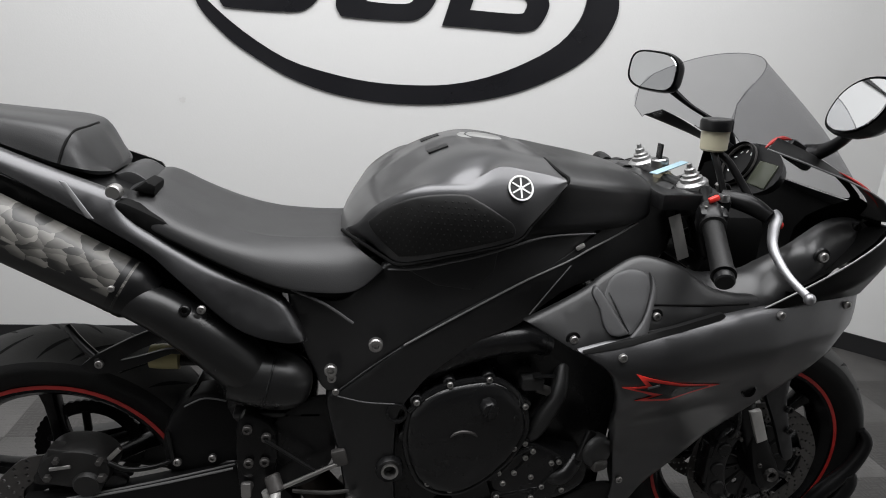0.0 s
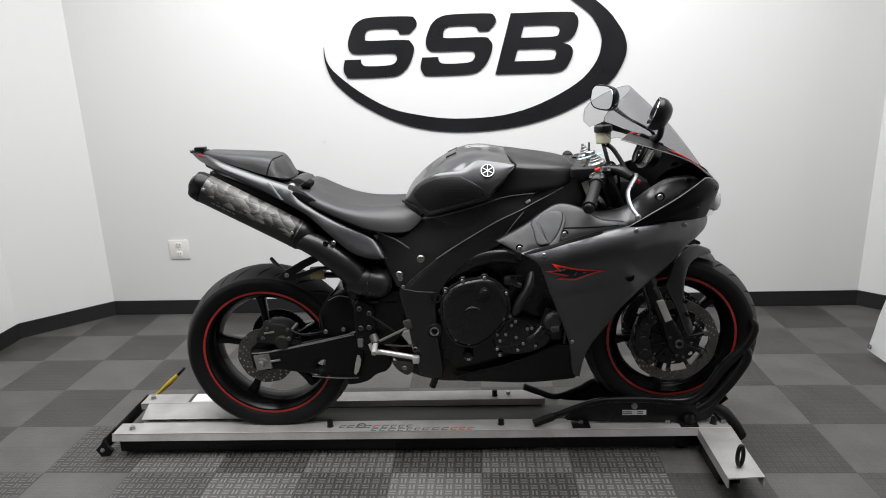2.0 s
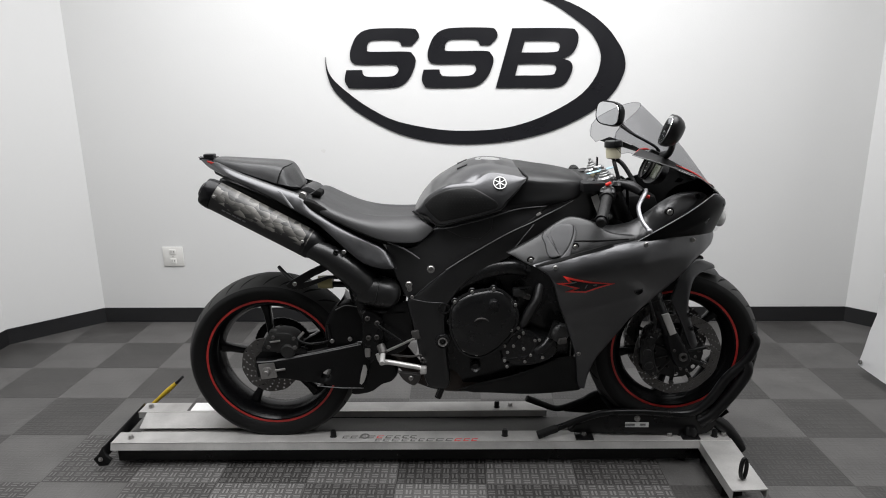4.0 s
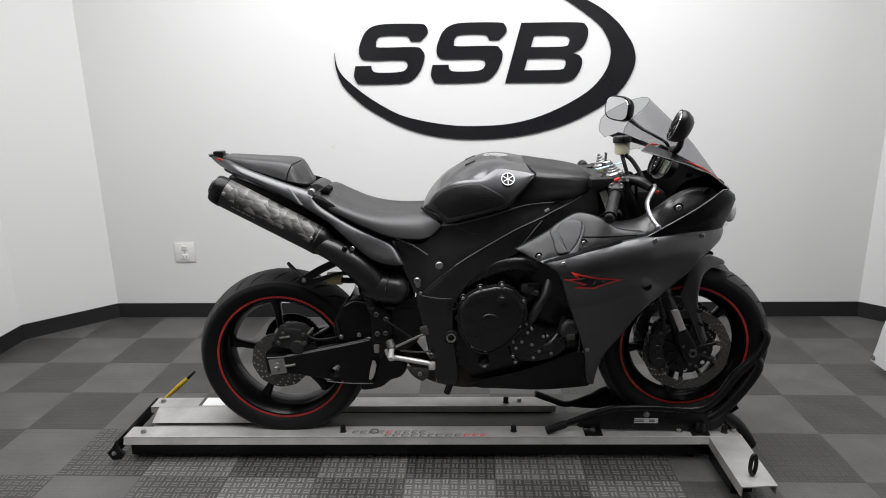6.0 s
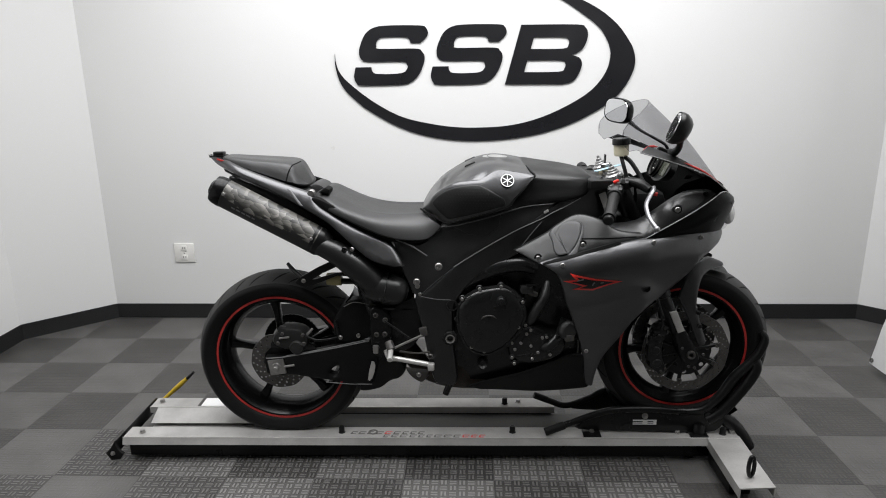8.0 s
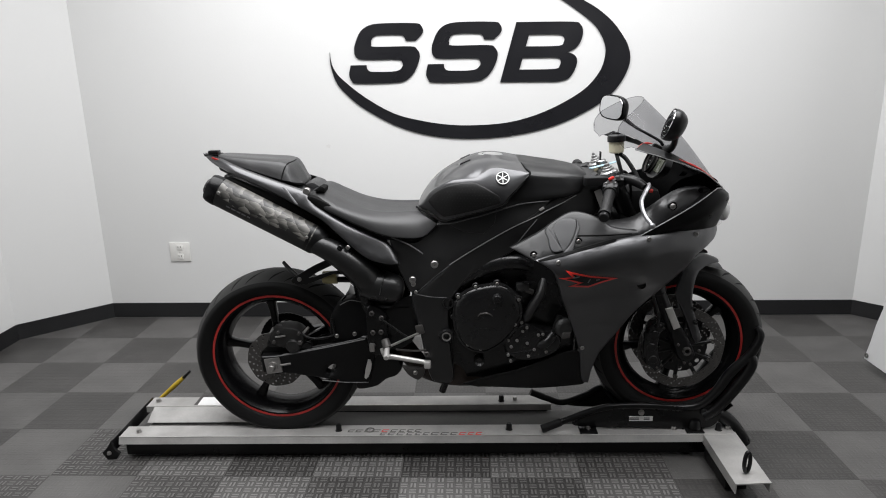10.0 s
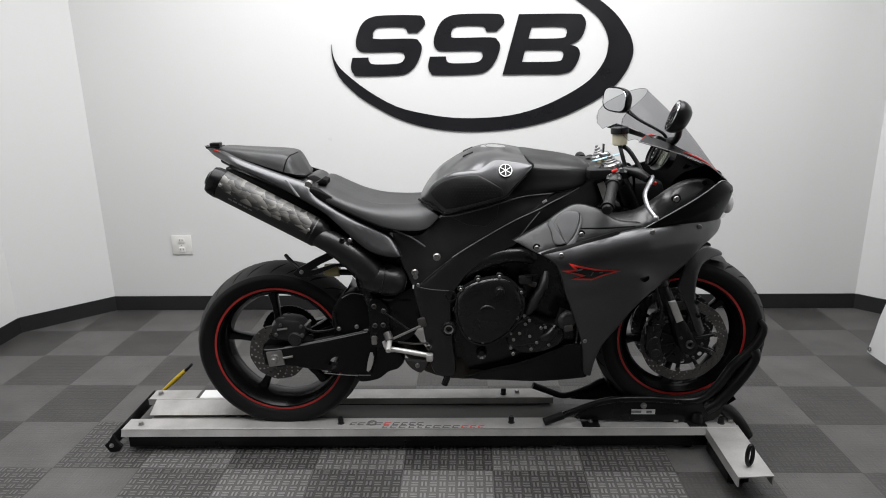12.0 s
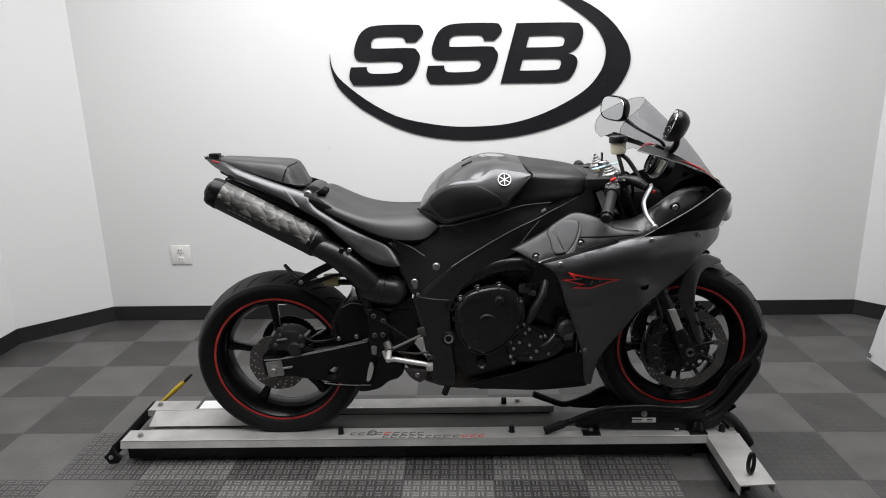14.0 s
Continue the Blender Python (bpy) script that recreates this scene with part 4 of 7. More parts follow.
for s in (-1, 1):
    part("tail_fairing", shell(tail_r, TAIL, 0.004, 0.012, s, 0.014), GREY, bike, "gunmetal grey tail fairing")
part("inner_tail", shell([(-0.69, 1.02), (-0.55, 0.962), (-0.40, 0.885), (-0.25, 0.77), (-0.17, 0.75), (-0.14, 0.69), (-0.20, 0.66), (-0.30, 0.72), (-0.42, 0.80), (-0.6, 0.915), (-0.69, 0.975)], 0.108, 0.03, 0.01, -1, 0.03), BLACK, bike, "black inner tail panel")
part("side_flash", shell([(-0.505, 0.984, True), (-0.495, 0.982, True), (-0.453, 0.932, True), (-0.462, 0.932, True)], lambda q: TAIL(q) + 0.001, 0.003, 0.001, -1, 0.01), FLASH, bike, "pale grey flash")
rows = [(-0.735, 1.02, 1.07, 0.05), (-0.66, 0.985, 1.05, 0.075), (-0.55, 0.93, 1.0, 0.10), (-0.42, 0.86, 0.96, 0.125), (-0.30, 0.78, 0.90, 0.135), (-0.18, 0.72, 0.82, 0.135)]
part("undertail", loft([section(*r[:4], up=3.5, down=3) for r in stations(rows)]), BLACK, bike, "black undertail tray")
pillion_spine = [(-0.745, 0.0, 1.066), (-0.738, 0.0, 1.075), (-0.68, 0.0, 1.071), (-0.62, 0.0, 1.066), (-0.56, 0.0, 1.061), (-0.52, 0.0, 1.057), (-0.490, 0.0, 1.046), (-0.464, 0.0, 1.008), (-0.455, 0.0, 0.985)]
pillion_crown = [(-0.742, 0.03, 1.066), (-0.734, 0.036, 1.074), (-0.675, 0.048, 1.070), (-0.615, 0.06, 1.065), (-0.555, 0.07, 1.060), (-0.517, 0.075, 1.055), (-0.494, 0.072, 1.043), (-0.471, 0.060, 1.005), (-0.460, 0.045, 0.985)]
pillion_shoulder = [(-0.728, 0.045, 1.063), (-0.720, 0.052, 1.067), (-0.655, 0.070, 1.059), (-0.590, 0.084, 1.048), (-0.535, 0.095, 1.037), (-0.507, 0.097, 1.029), (-0.488, 0.091, 1.015), (-0.470, 0.074, 0.997), (-0.460, 0.052, 0.985)]
pillion_edge = [(-0.716, 0.054, 1.057), (-0.706, 0.061, 1.054), (-0.632, 0.085, 1.036), (-0.562, 0.101, 1.016), (-0.515, 0.110, 1.003), (-0.490, 0.107, 0.997), (-0.477, 0.098, 0.992), (-0.464, 0.078, 0.987), (-0.456, 0.055, 0.984)]
pillion_tuck = [(-0.716, 0.046, 1.052), (-0.704, 0.051, 1.046), (-0.63, 0.075, 1.027), (-0.56, 0.091, 1.007), (-0.515, 0.10, 0.994), (-0.489, 0.097, 0.989), (-0.477, 0.088, 0.984), (-0.464, 0.07, 0.980), (-0.457, 0.05, 0.979)]
PILLION = [pillion_spine, pillion_crown, pillion_shoulder, pillion_edge, pillion_tuck]
part("pillion_seat", strake(PILLION, (3,), 5, 4), SEAT, bike, "black vinyl pillion seat")
part("seat_seam", tube([(-0.496, 0.02, 1.0495), (-0.497, -0.03, 1.0492), (-0.501, -0.074, 1.0478), (-0.508, -0.0975, 1.0295), (-0.514, -0.1105, 1.003)], 0.0022, 8), SLOT, bike, "stitched seam across the pillion seat")
part("tail_catch", block(0.034, 0.03, 0.012, (-0.760, -0.01, 1.082), 0.003), BLACK, bike)
part("tail_flash", block(0.030, 0.003, 0.006, (-0.738, -0.058, 1.064), 0.001, pose(0, 0, 0, 0, 20, 0)), RIM_RED, bike, "small red corner of the tail lamp")
part("tail_catch", block(0.05, 0.05, 0.008, (-0.766, 0.0, 1.073), 0.003), BLACK, bike)
seat_spine = [(-0.440, 0.0, 0.945), (-0.428, 0.0, 0.960), (-0.398, 0.0, 0.967), (-0.345, 0.0, 0.943), (-0.28, 0.0, 0.912), (-0.214, 0.0, 0.891), (-0.148, 0.0, 0.886), (-0.105, 0.0, 0.886), (-0.084, 0.0, 0.887)]
seat_crown = [(-0.437, 0.060, 0.945), (-0.425, 0.066, 0.960), (-0.394, 0.074, 0.967), (-0.342, 0.078, 0.943), (-0.278, 0.080, 0.913), (-0.213, 0.078, 0.893), (-0.147, 0.074, 0.888), (-0.104, 0.070, 0.888), (-0.082, 0.068, 0.889)]
seat_shoulder = [(-0.430, 0.088, 0.944), (-0.418, 0.098, 0.955), (-0.384, 0.108, 0.954), (-0.334, 0.113, 0.931), (-0.274, 0.114, 0.908), (-0.210, 0.110, 0.895), (-0.145, 0.105, 0.892), (-0.100, 0.101, 0.893), (-0.076, 0.099, 0.895)]
seat_brow = [(-0.420, 0.110, 0.941), (-0.410, 0.128, 0.946), (-0.372, 0.142, 0.935), (-0.318, 0.150, 0.911), (-0.255, 0.154, 0.889), (-0.192, 0.153, 0.874), (-0.128, 0.150, 0.869), (-0.080, 0.146, 0.872), (-0.050, 0.144, 0.884)]
seat_side = [(-0.416, 0.114, 0.937), (-0.411, 0.136, 0.936), (-0.375, 0.150, 0.918), (-0.315, 0.160, 0.890), (-0.25, 0.167, 0.862), (-0.185, 0.170, 0.838), (-0.12, 0.171, 0.829), (-0.062, 0.170, 0.834), (-0.020, 0.168, 0.869)]
seat_hem = [(-0.414, 0.108, 0.931), (-0.408, 0.130, 0.926), (-0.372, 0.142, 0.908), (-0.312, 0.152, 0.880), (-0.25, 0.159, 0.852), (-0.185, 0.163, 0.828), (-0.12, 0.165, 0.820), (-0.058, 0.165, 0.825), (-0.016, 0.162, 0.860)]
seat_tuck = [(-0.412, 0.08, 0.925), (-0.404, 0.09, 0.915), (-0.365, 0.10, 0.892), (-0.31, 0.11, 0.864), (-0.25, 0.115, 0.838), (-0.185, 0.12, 0.818), (-0.12, 0.12, 0.812), (-0.055, 0.12, 0.818), (-0.016, 0.12, 0.845)]
SEAT_LINES = [seat_spine, seat_crown, seat_shoulder, seat_brow, seat_side, seat_hem, seat_tuck]
part("rider_seat", strake(SEAT_LINES), SEAT, bike, "black vinyl rider seat")
part("seat_notch", shell([(-0.412, 0.966, True), (-0.390, 0.980, True), (-0.376, 0.974), (-0.378, 0.958, True)], 0.1115, 0.05, 0.003, -1, 0.012, 3), SLOT, bike, "black notch in the seat front")
part("seat_lock", lathe([(0, -0.006), (0.010, -0.006), (0.012, -0.003), (0.012, 0.01)], 20, "y", (-0.429, -0.137, 0.968)), STEEL, bike)
# A dark shell stands in for the deep shade below the seat.
part("seat_edge_dark", shell([(-0.425, 0.945), (-0.387, 0.911), (-0.305, 0.870), (-0.23, 0.826), (-0.158, 0.808), (-0.05, 0.806), (-0.012, 0.845), (-0.03, 0.87), (-0.07, 0.842), (-0.17, 0.845), (-0.25, 0.875), (-0.33, 0.915), (-0.41, 0.955)], 0.150, 0.02, 0.006, -1, 0.015), SLOT, bike, "dark shell for the shaded gap under the seat")
sup = [(-0.456, 0.976, True), (-0.436, 0.984), (-0.416, 0.979), (-0.392, 0.958), (-0.396, 0.946), (-0.424, 0.938, True), (-0.450, 0.938, True)]
part("seat_support", shell(sup, 0.050, 0.10, 0.008, -1, 0.02, 3), SEAT, bike, "padded piece between the two seats")


def silencer(s):
    a, b = Vector((-0.722, 0.152 * s, 0.984)), Vector((-0.407, 0.150 * s, 0.812))
    d = (b - a).normalized()
    side = Vector((0, 1, 0))
    up = side.cross(d).normalized()
    up = up if up.z > 0 else -up
    L = (b - a).length

    def ring(t, k):
        return [a + d * t + up * (0.0465 * k * math.cos(q)) + side * (0.042 * k * math.sin(q)) for q in (2 * math.pi * i / 32 for i in range(32))]

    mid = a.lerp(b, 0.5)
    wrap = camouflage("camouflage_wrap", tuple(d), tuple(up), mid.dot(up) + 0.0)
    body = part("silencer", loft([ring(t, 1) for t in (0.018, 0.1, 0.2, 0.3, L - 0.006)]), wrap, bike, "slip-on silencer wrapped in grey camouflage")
    part("end_cap", loft([ring(-0.002, 0.55), ring(-0.014, 0.78), ring(-0.012, 0.90), ring(-0.002, 0.99), ring(0.014, 1.03), ring(0.024, 1.03), ring(0.025, 0.98)]), GLOSS, body, "gloss black end cap")
    part("outlet", rod(a + d * 0.03, a - d * 0.022, 0.026, 24), ENGINE, body)
    part("front_collar", loft([ring(L - 0.012, 1.02), ring(L, 1.02), ring(L + 0.012, 0.9), ring(L + 0.03, 0.72)]), BLACK, body)
    part("strap_plate", loft([ring(L - 0.026, 1.012), ring(L - 0.016, 1.012)]), DARKGREY, body)
    for t in (0.038, L - 0.02):
        p = a + d * t + Vector((0, 0.043 * s, 0.012))
        part("rivet", rod(p, p + Vector((0, 0.006 * s, 0)), 0.005, 10), STEEL, body)
    # A plain pale mark along the dark lower flank.
    for t, wide in ((0.075, 0.012), (0.092, 0.014), (0.110, 0.012), (0.127, 0.014), (0.144, 0.010)):
        p = a + d * t + Vector((0, 0.0392 * s, 0)) - up * 0.019
        part("maker_bar", block(wide, 0.002, 0.0038, p, 0, pose(0, 0, 0, 0, 29, 0)), FLASH, body, "pale printed bar")
    return body


silencer(-1)
silencer(1)
pipe = part("link_pipe", tube([(-0.412, -0.158, 0.806), (-0.355, -0.162, 0.779), (-0.300, -0.160, 0.738), (-0.258, -0.152, 0.698), (-0.232, -0.140, 0.660)], [0.032, 0.037, 0.042, 0.046, 0.046], 28, 5), SATIN, bike, "satin black exhaust link pipe")
part("pipe_elbow", tube([(-0.262, -0.140, 0.664), (-0.215, -0.140, 0.655), (-0.185, -0.139, 0.648), (-0.158, -0.136, 0.642), (-0.140, -0.132, 0.637), (-0.132, -0.130, 0.635)], [0.047, 0.052, 0.052, 0.047, 0.034, 0.012], 28, 5), SATIN, pipe, "rounded black elbow cover")
part("pipe_seam", tube([(-0.200 + 0.012 * math.cos(q), -0.1395 - 0.0525 * math.sin(q), 0.652 + 0.051 * math.cos(q)) for q in np.linspace(0.1, math.pi - 0.1, 9)], 0.0022, 8, 3), ENGINE, pipe)
part("chamber_shelf", block(0.15, 0.03, 0.010, (-0.187, -0.135, 0.583), 0.003), COVER, bike)
# Dark mass added to close the view behind the link pipe.
part("linkage_cover", tube([(-0.275, -0.045, 0.665), (-0.255, -0.055, 0.60), (-0.240, -0.055, 0.50)], [0.045, 0.050, 0.046], 20), ENGINE, bike, "dark filler mass added at the linkage")
part("chamber", tube([(-0.16, -0.04, 0.625), (-0.22, 0.0, 0.62), (-0.30, 0.03, 0.66)], [0.06, 0.07, 0.06], 20), BLACK, bike)
bolt(-0.322, -0.186, 0.797, 0.009, mat=BLACK)
bolt(-0.298, -0.184, 0.797, 0.007)

# Inner fender, its bracket and the small plate over the tyre.
part("rear_hugger", lathe([(0.327, -0.085), (0.336, -0.06), (0.340, 0.0), (0.336, 0.06), (0.327, 0.085), (0.323, 0.085), (0.332, 0.058), (0.336, 0.0), (0.332, -0.058), (0.323, -0.085)], 24, "y", (RX, 0, RZ), True, 8, 34), BLACK, bike, "black rear mudguard")
part("hanger_bracket", shell([(-0.498, 0.664), (-0.485, 0.688), (-0.36, 0.752), (-0.315, 0.748), (-0.325, 0.692), (-0.36, 0.694), (-0.45, 0.658)], 0.135, 0.006, 0.001, -1, 0.02, 2,
          [[(-0.445, 0.680), (-0.362, 0.724), (-0.346, 0.704), (-0.37, 0.702)]]), BLACK, bike, "black bracket with a slot")
bolt(-0.473, -0.136, 0.677, 0.007)
bolt(-0.352, -0.136, 0.728, 0.007)
part("fender_stay", tube([(-0.535, -0.09, 0.722), (-0.51, -0.11, 0.703), (-0.475, -0.13, 0.68)], [0.006, 0.0075, 0.008], 10), BLACK, bike)
part("ochre_cap", lathe([(0, -0.02), (0.020, -0.018), (0.022, 0.0), (0.022, 0.03), (0, 0.03)], 16, "x", (-0.385, -0.10, 0.672)), AMBER, bike, "dull ochre plastic cap")
part("stay_bar", rod((-0.39, -0.10, 0.665), (-0.30, -0.09, 0.66), 0.010), BLACK, bike)

# Tank with its grips and emblem: lines from the top's middle outwards, over the shoulder, along the crease, the widest line and the lower edge.
tank_spine = [(-0.087, 0.0, 0.897), (-0.072, 0.0, 0.932), (-0.044, 0.0, 0.969), (0.004, 0.0, 1.010), (0.055, 0.0, 1.041), (0.10, 0.0, 1.060), (0.14, 0.0, 1.066), (0.18, 0.0, 1.064), (0.22, 0.0, 1.058), (0.242, 0.0, 1.053)]
tank_crown = [(-0.085, 0.05, 0.898), (-0.070, 0.070, 0.930), (-0.043, 0.085, 0.965), (0.004, 0.096, 1.004), (0.055, 0.102, 1.034), (0.10, 0.106, 1.052), (0.14, 0.108, 1.060), (0.182, 0.108, 1.059), (0.222, 0.104, 1.053), (0.248, 0.100, 1.048)]
tank_shoulder = [(-0.080, 0.085, 0.904), (-0.063, 0.116, 0.932), (-0.039, 0.136, 0.964), (-0.002, 0.150, 0.993), (0.038, 0.158, 1.014), (0.080, 0.164, 1.028), (0.122, 0.164, 1.040), (0.170, 0.160, 1.047), (0.218, 0.157, 1.043), (0.254, 0.152, 1.037)]
tank_crest = [(-0.075, 0.100, 0.913), (-0.058, 0.136, 0.933), (-0.036, 0.161, 0.965), (-0.004, 0.179, 0.990), (0.034, 0.189, 1.009), (0.073, 0.195, 1.015), (0.112, 0.196, 1.020), (0.156, 0.186, 1.043), (0.210, 0.184, 1.037), (0.264, 0.180, 1.028)]
tank_crease = [(-0.073, 0.105, 0.910), (-0.055, 0.145, 0.927), (-0.033, 0.171, 0.956), (-0.003, 0.189, 0.981), (0.034, 0.201, 0.999), (0.073, 0.208, 1.005), (0.111, 0.210, 1.008), (0.158, 0.205, 1.018), (0.212, 0.200, 1.017), (0.266, 0.187, 1.025)]
tank_waist = [(-0.071, 0.106, 0.906), (-0.048, 0.150, 0.914), (-0.024, 0.179, 0.930), (0.002, 0.196, 0.944), (0.036, 0.214, 0.955), (0.074, 0.222, 0.963), (0.112, 0.226, 0.969), (0.162, 0.224, 0.978), (0.212, 0.214, 0.988), (0.267, 0.188, 1.022)]
tank_hem = [(-0.070, 0.104, 0.902), (-0.043, 0.146, 0.904), (-0.018, 0.173, 0.893), (0.006, 0.190, 0.885), (0.045, 0.208, 0.896), (0.085, 0.216, 0.908), (0.122, 0.222, 0.918), (0.184, 0.226, 0.939), (0.206, 0.222, 0.962), (0.267, 0.190, 1.019)]
tank_tuck = [(-0.068, 0.080, 0.898), (-0.040, 0.115, 0.898), (-0.015, 0.14, 0.885), (0.010, 0.155, 0.877), (0.048, 0.165, 0.886), (0.088, 0.17, 0.897), (0.125, 0.17, 0.907), (0.184, 0.17, 0.930), (0.202, 0.168, 0.955), (0.262, 0.15, 1.012)]
TANK = [tank_spine, tank_crown, tank_shoulder, tank_crest, tank_crease, tank_waist, tank_hem, tank_tuck]
part("tank_cover", strake(TANK, (3, 6), 6, 5), GREY, bike, "gunmetal grey tank cover with a raised crest")
FLANK = np.array([smooth_line(l, 6) for l in TANK[2:7]])
FLANK = np.array([smooth_line([(*p, True) if n in (1, 4) else tuple(p) for n, p in enumerate(FLANK[:, k])], 4) for k in range(FLANK.shape[1])])


def tank_half(x, z):
    """Half width of the tank at places on its flank, met in the flat facets of the flank."""
    q = np.c_[np.atleast_1d(x), np.atleast_1d(z)]
    a, b, c, d = (FLANK[:-1, :-1], FLANK[1:, :-1], FLANK[1:, 1:], FLANK[:-1, 1:])
    out = np.full(len(q), np.nan)
    for t0, t1, t2 in ((a, b, c), (a, c, d)):
        t0, t1, t2 = (t.reshape(-1, 3) for t in (t0, t1, t2))
        e1, e2, r = t1[:, ::2] - t0[:, ::2], t2[:, ::2] - t0[:, ::2], q[:, None] - t0[None, :, ::2]
        det = e1[:, 0] * e2[:, 1] - e1[:, 1] * e2[:, 0]
        det = np.where(abs(det) < 1e-12, 1e-12, det)
        u = (r[..., 0] * e2[:, 1] - r[..., 1] * e2[:, 0]) / det
        v = (e1[:, 0] * r[..., 1] - e1[:, 1] * r[..., 0]) / det
        hit = (u > -1e-6) & (v > -1e-6) & (u + v < 1 + 1e-6)
        w = np.where(hit, t0[:, 1] + u * (t1 - t0)[:, 1] + v * (t2 - t0)[:, 1], -1).max(1)
        out = np.where(np.isnan(out) & (w > 0), w, out)
    flat = FLANK.reshape(-1, 3)
    near = flat[((q[:, None] - flat[None, :, ::2]) ** 2).sum(2).argmin(1), 1]
    return np.where(np.isnan(out), near, out)


airbox_spine = [(0.17, 0.0, 1.044), (0.24, 0.0, 1.051), (0.31, 0.0, 1.042), (0.38, 0.0, 1.032), (0.43, 0.0, 1.022), (0.456, 0.0, 1.011)]
airbox_crown = [(0.17, 0.09, 1.042), (0.24, 0.10, 1.049), (0.31, 0.098, 1.040), (0.38, 0.092, 1.030), (0.43, 0.082, 1.020), (0.457, 0.075, 1.009)]
airbox_shoulder = [(0.17, 0.140, 1.022), (0.25, 0.152, 1.029), (0.31, 0.148, 1.023), (0.38, 0.138, 1.016), (0.43, 0.122, 1.008), (0.457, 0.108, 1.0)]
airbox_edge = [(0.17, 0.150, 1.005), (0.25, 0.166, 1.017), (0.31, 0.162, 1.011), (0.38, 0.150, 1.005), (0.43, 0.132, 0.998), (0.457, 0.116, 0.992)]
airbox_side = [(0.17, 0.165, 0.96), (0.25, 0.174, 0.975), (0.31, 0.170, 0.976), (0.38, 0.157, 0.978), (0.43, 0.138, 0.980), (0.453, 0.118, 0.982)]
airbox_hem = [(0.17, 0.168, 0.915), (0.25, 0.176, 0.930), (0.31, 0.171, 0.938), (0.38, 0.158, 0.944), (0.43, 0.138, 0.955), (0.452, 0.116, 0.965)]
airbox_tuck = [(0.17, 0.10, 0.905), (0.25, 0.10, 0.92), (0.31, 0.10, 0.93), (0.38, 0.10, 0.937), (0.43, 0.09, 0.95), (0.450, 0.08, 0.96)]
AIRBOX = [airbox_spine, airbox_crown, airbox_shoulder, airbox_edge, airbox_side, airbox_hem, airbox_tuck]
part("airbox_cover", strake(AIRBOX, (3,), 5, 4), DARKGREY, bike, "matt black airbox cover ahead of the tank")
for pts in (((-0.084, 0.098, 0.908), (-0.070, 0.122, 0.905), (-0.046, 0.149, 0.898), (-0.020, 0.173, 0.888), (0.006, 0.191, 0.880), (0.045, 0.206, 0.8915), (0.085, 0.214, 0.9035), (0.130, 0.220, 0.916), (0.186, 0.224, 0.934), (0.208, 0.220, 0.958)), ((0.208, 0.216, 0.958), (0.236, 0.205, 0.986), (0.262, 0.186, 1.013), (0.272, 0.178, 1.026), (0.262, 0.158, 1.034), (0.250, 0.105, 1.045))):
    part("tank_gap", tube([(x, -w, z) for x, w, z in pts], 0.0032, 8, 4), SLOT, bike, "dark joint round the tank")
PAD = material("grip_pad_rubber", (0.0075, 0.0075, 0.0075), 0.5, grain=(120, 0.1), spec=0.28)
pad = part("tank_pad", shell([(-0.043, 0.938), (-0.036, 0.951), (-0.012, 0.974), (0.028, 0.994), (0.071, 1.002), (0.103, 1.003, True), (0.135, 0.988), (0.175, 0.964, True), (0.181, 0.952), (0.179, 0.941, True), (0.10, 0.918), (0.006, 0.893, True), (-0.024, 0.916)], lambda q: tank_half(q[:, 0], q[:, 1]) + 0.0022, 0.006, 0.0025, -1, 0.012), PAD, bike, "black studded rubber knee pad")
stud = bmesh.new()
loop = smooth_line([(-0.034, 0.939), (-0.029, 0.949), (-0.009, 0.966), (0.030, 0.984), (0.071, 0.993), (0.10, 0.994), (0.168, 0.958), (0.168, 0.945), (0.008, 0.902), (-0.018, 0.918)], 4, True)
q = np.array([(x + (0.005 if j % 2 else 0), z) for j, z in enumerate(np.arange(0.89, 1.0, 0.0085)) for x in np.arange(-0.05, 0.18, 0.010)])
q = q[inside(loop, q)]
for (x, z), w in zip(q, tank_half(q[:, 0], q[:, 1])):
    c = [stud.verts.new((x + 0.0015 * math.cos(a), -w - 0.0022, z + 0.0015 * math.sin(a))) for a in np.linspace(0, 2 * math.pi, 7)[:-1]]
    e = [stud.verts.new((x + 0.0010 * math.cos(a), -w - 0.0029, z + 0.0010 * math.sin(a))) for a in np.linspace(0, 2 * math.pi, 7)[:-1]]
    for i in range(6):
        stud.faces.new((c[i], c[(i + 1) % 6], e[(i + 1) % 6], e[i]))
    stud.faces.new(e)
tagged(part("pad_stud", stud, PAD, pad), kind="stuff")
cap = part("fuel_cap", lathe([(0, 0.007), (0.030, 0.007), (0.034, 0.004), (0.046, 0.004), (0.050, 0.001), (0.050, -0.01)], 36, "z"), ALLOY, bike, "polished fuel filler cap")
cap.matrix_basis = pose(0.165, 0, 1.0585, 0, 4, 0)
for y0 in (-0.060, 0.060):
    part("protector_wing", block(0.036, 0.026, 0.004, (0.074, y0, 1.0465), 0.0015, pose(0, 0, 0, 0, -23, 0)), PAD, bike, "black side piece of the tank protector")
centre_pad = [(-0.060, 0.944), (-0.03, 0.975), (0.03, 1.0205), (0.085, 1.051)]
for y0 in (-0.032, 0.0, 0.032):
    part("tank_protector", tube([(x, y0, z - 0.002 - 0.2 * abs(y0) ** 1.5) for x, z in centre_pad], [0.004, 0.006, 0.006, 0.003], 8, 4), PAD, bike, "black stick-on tank protector")


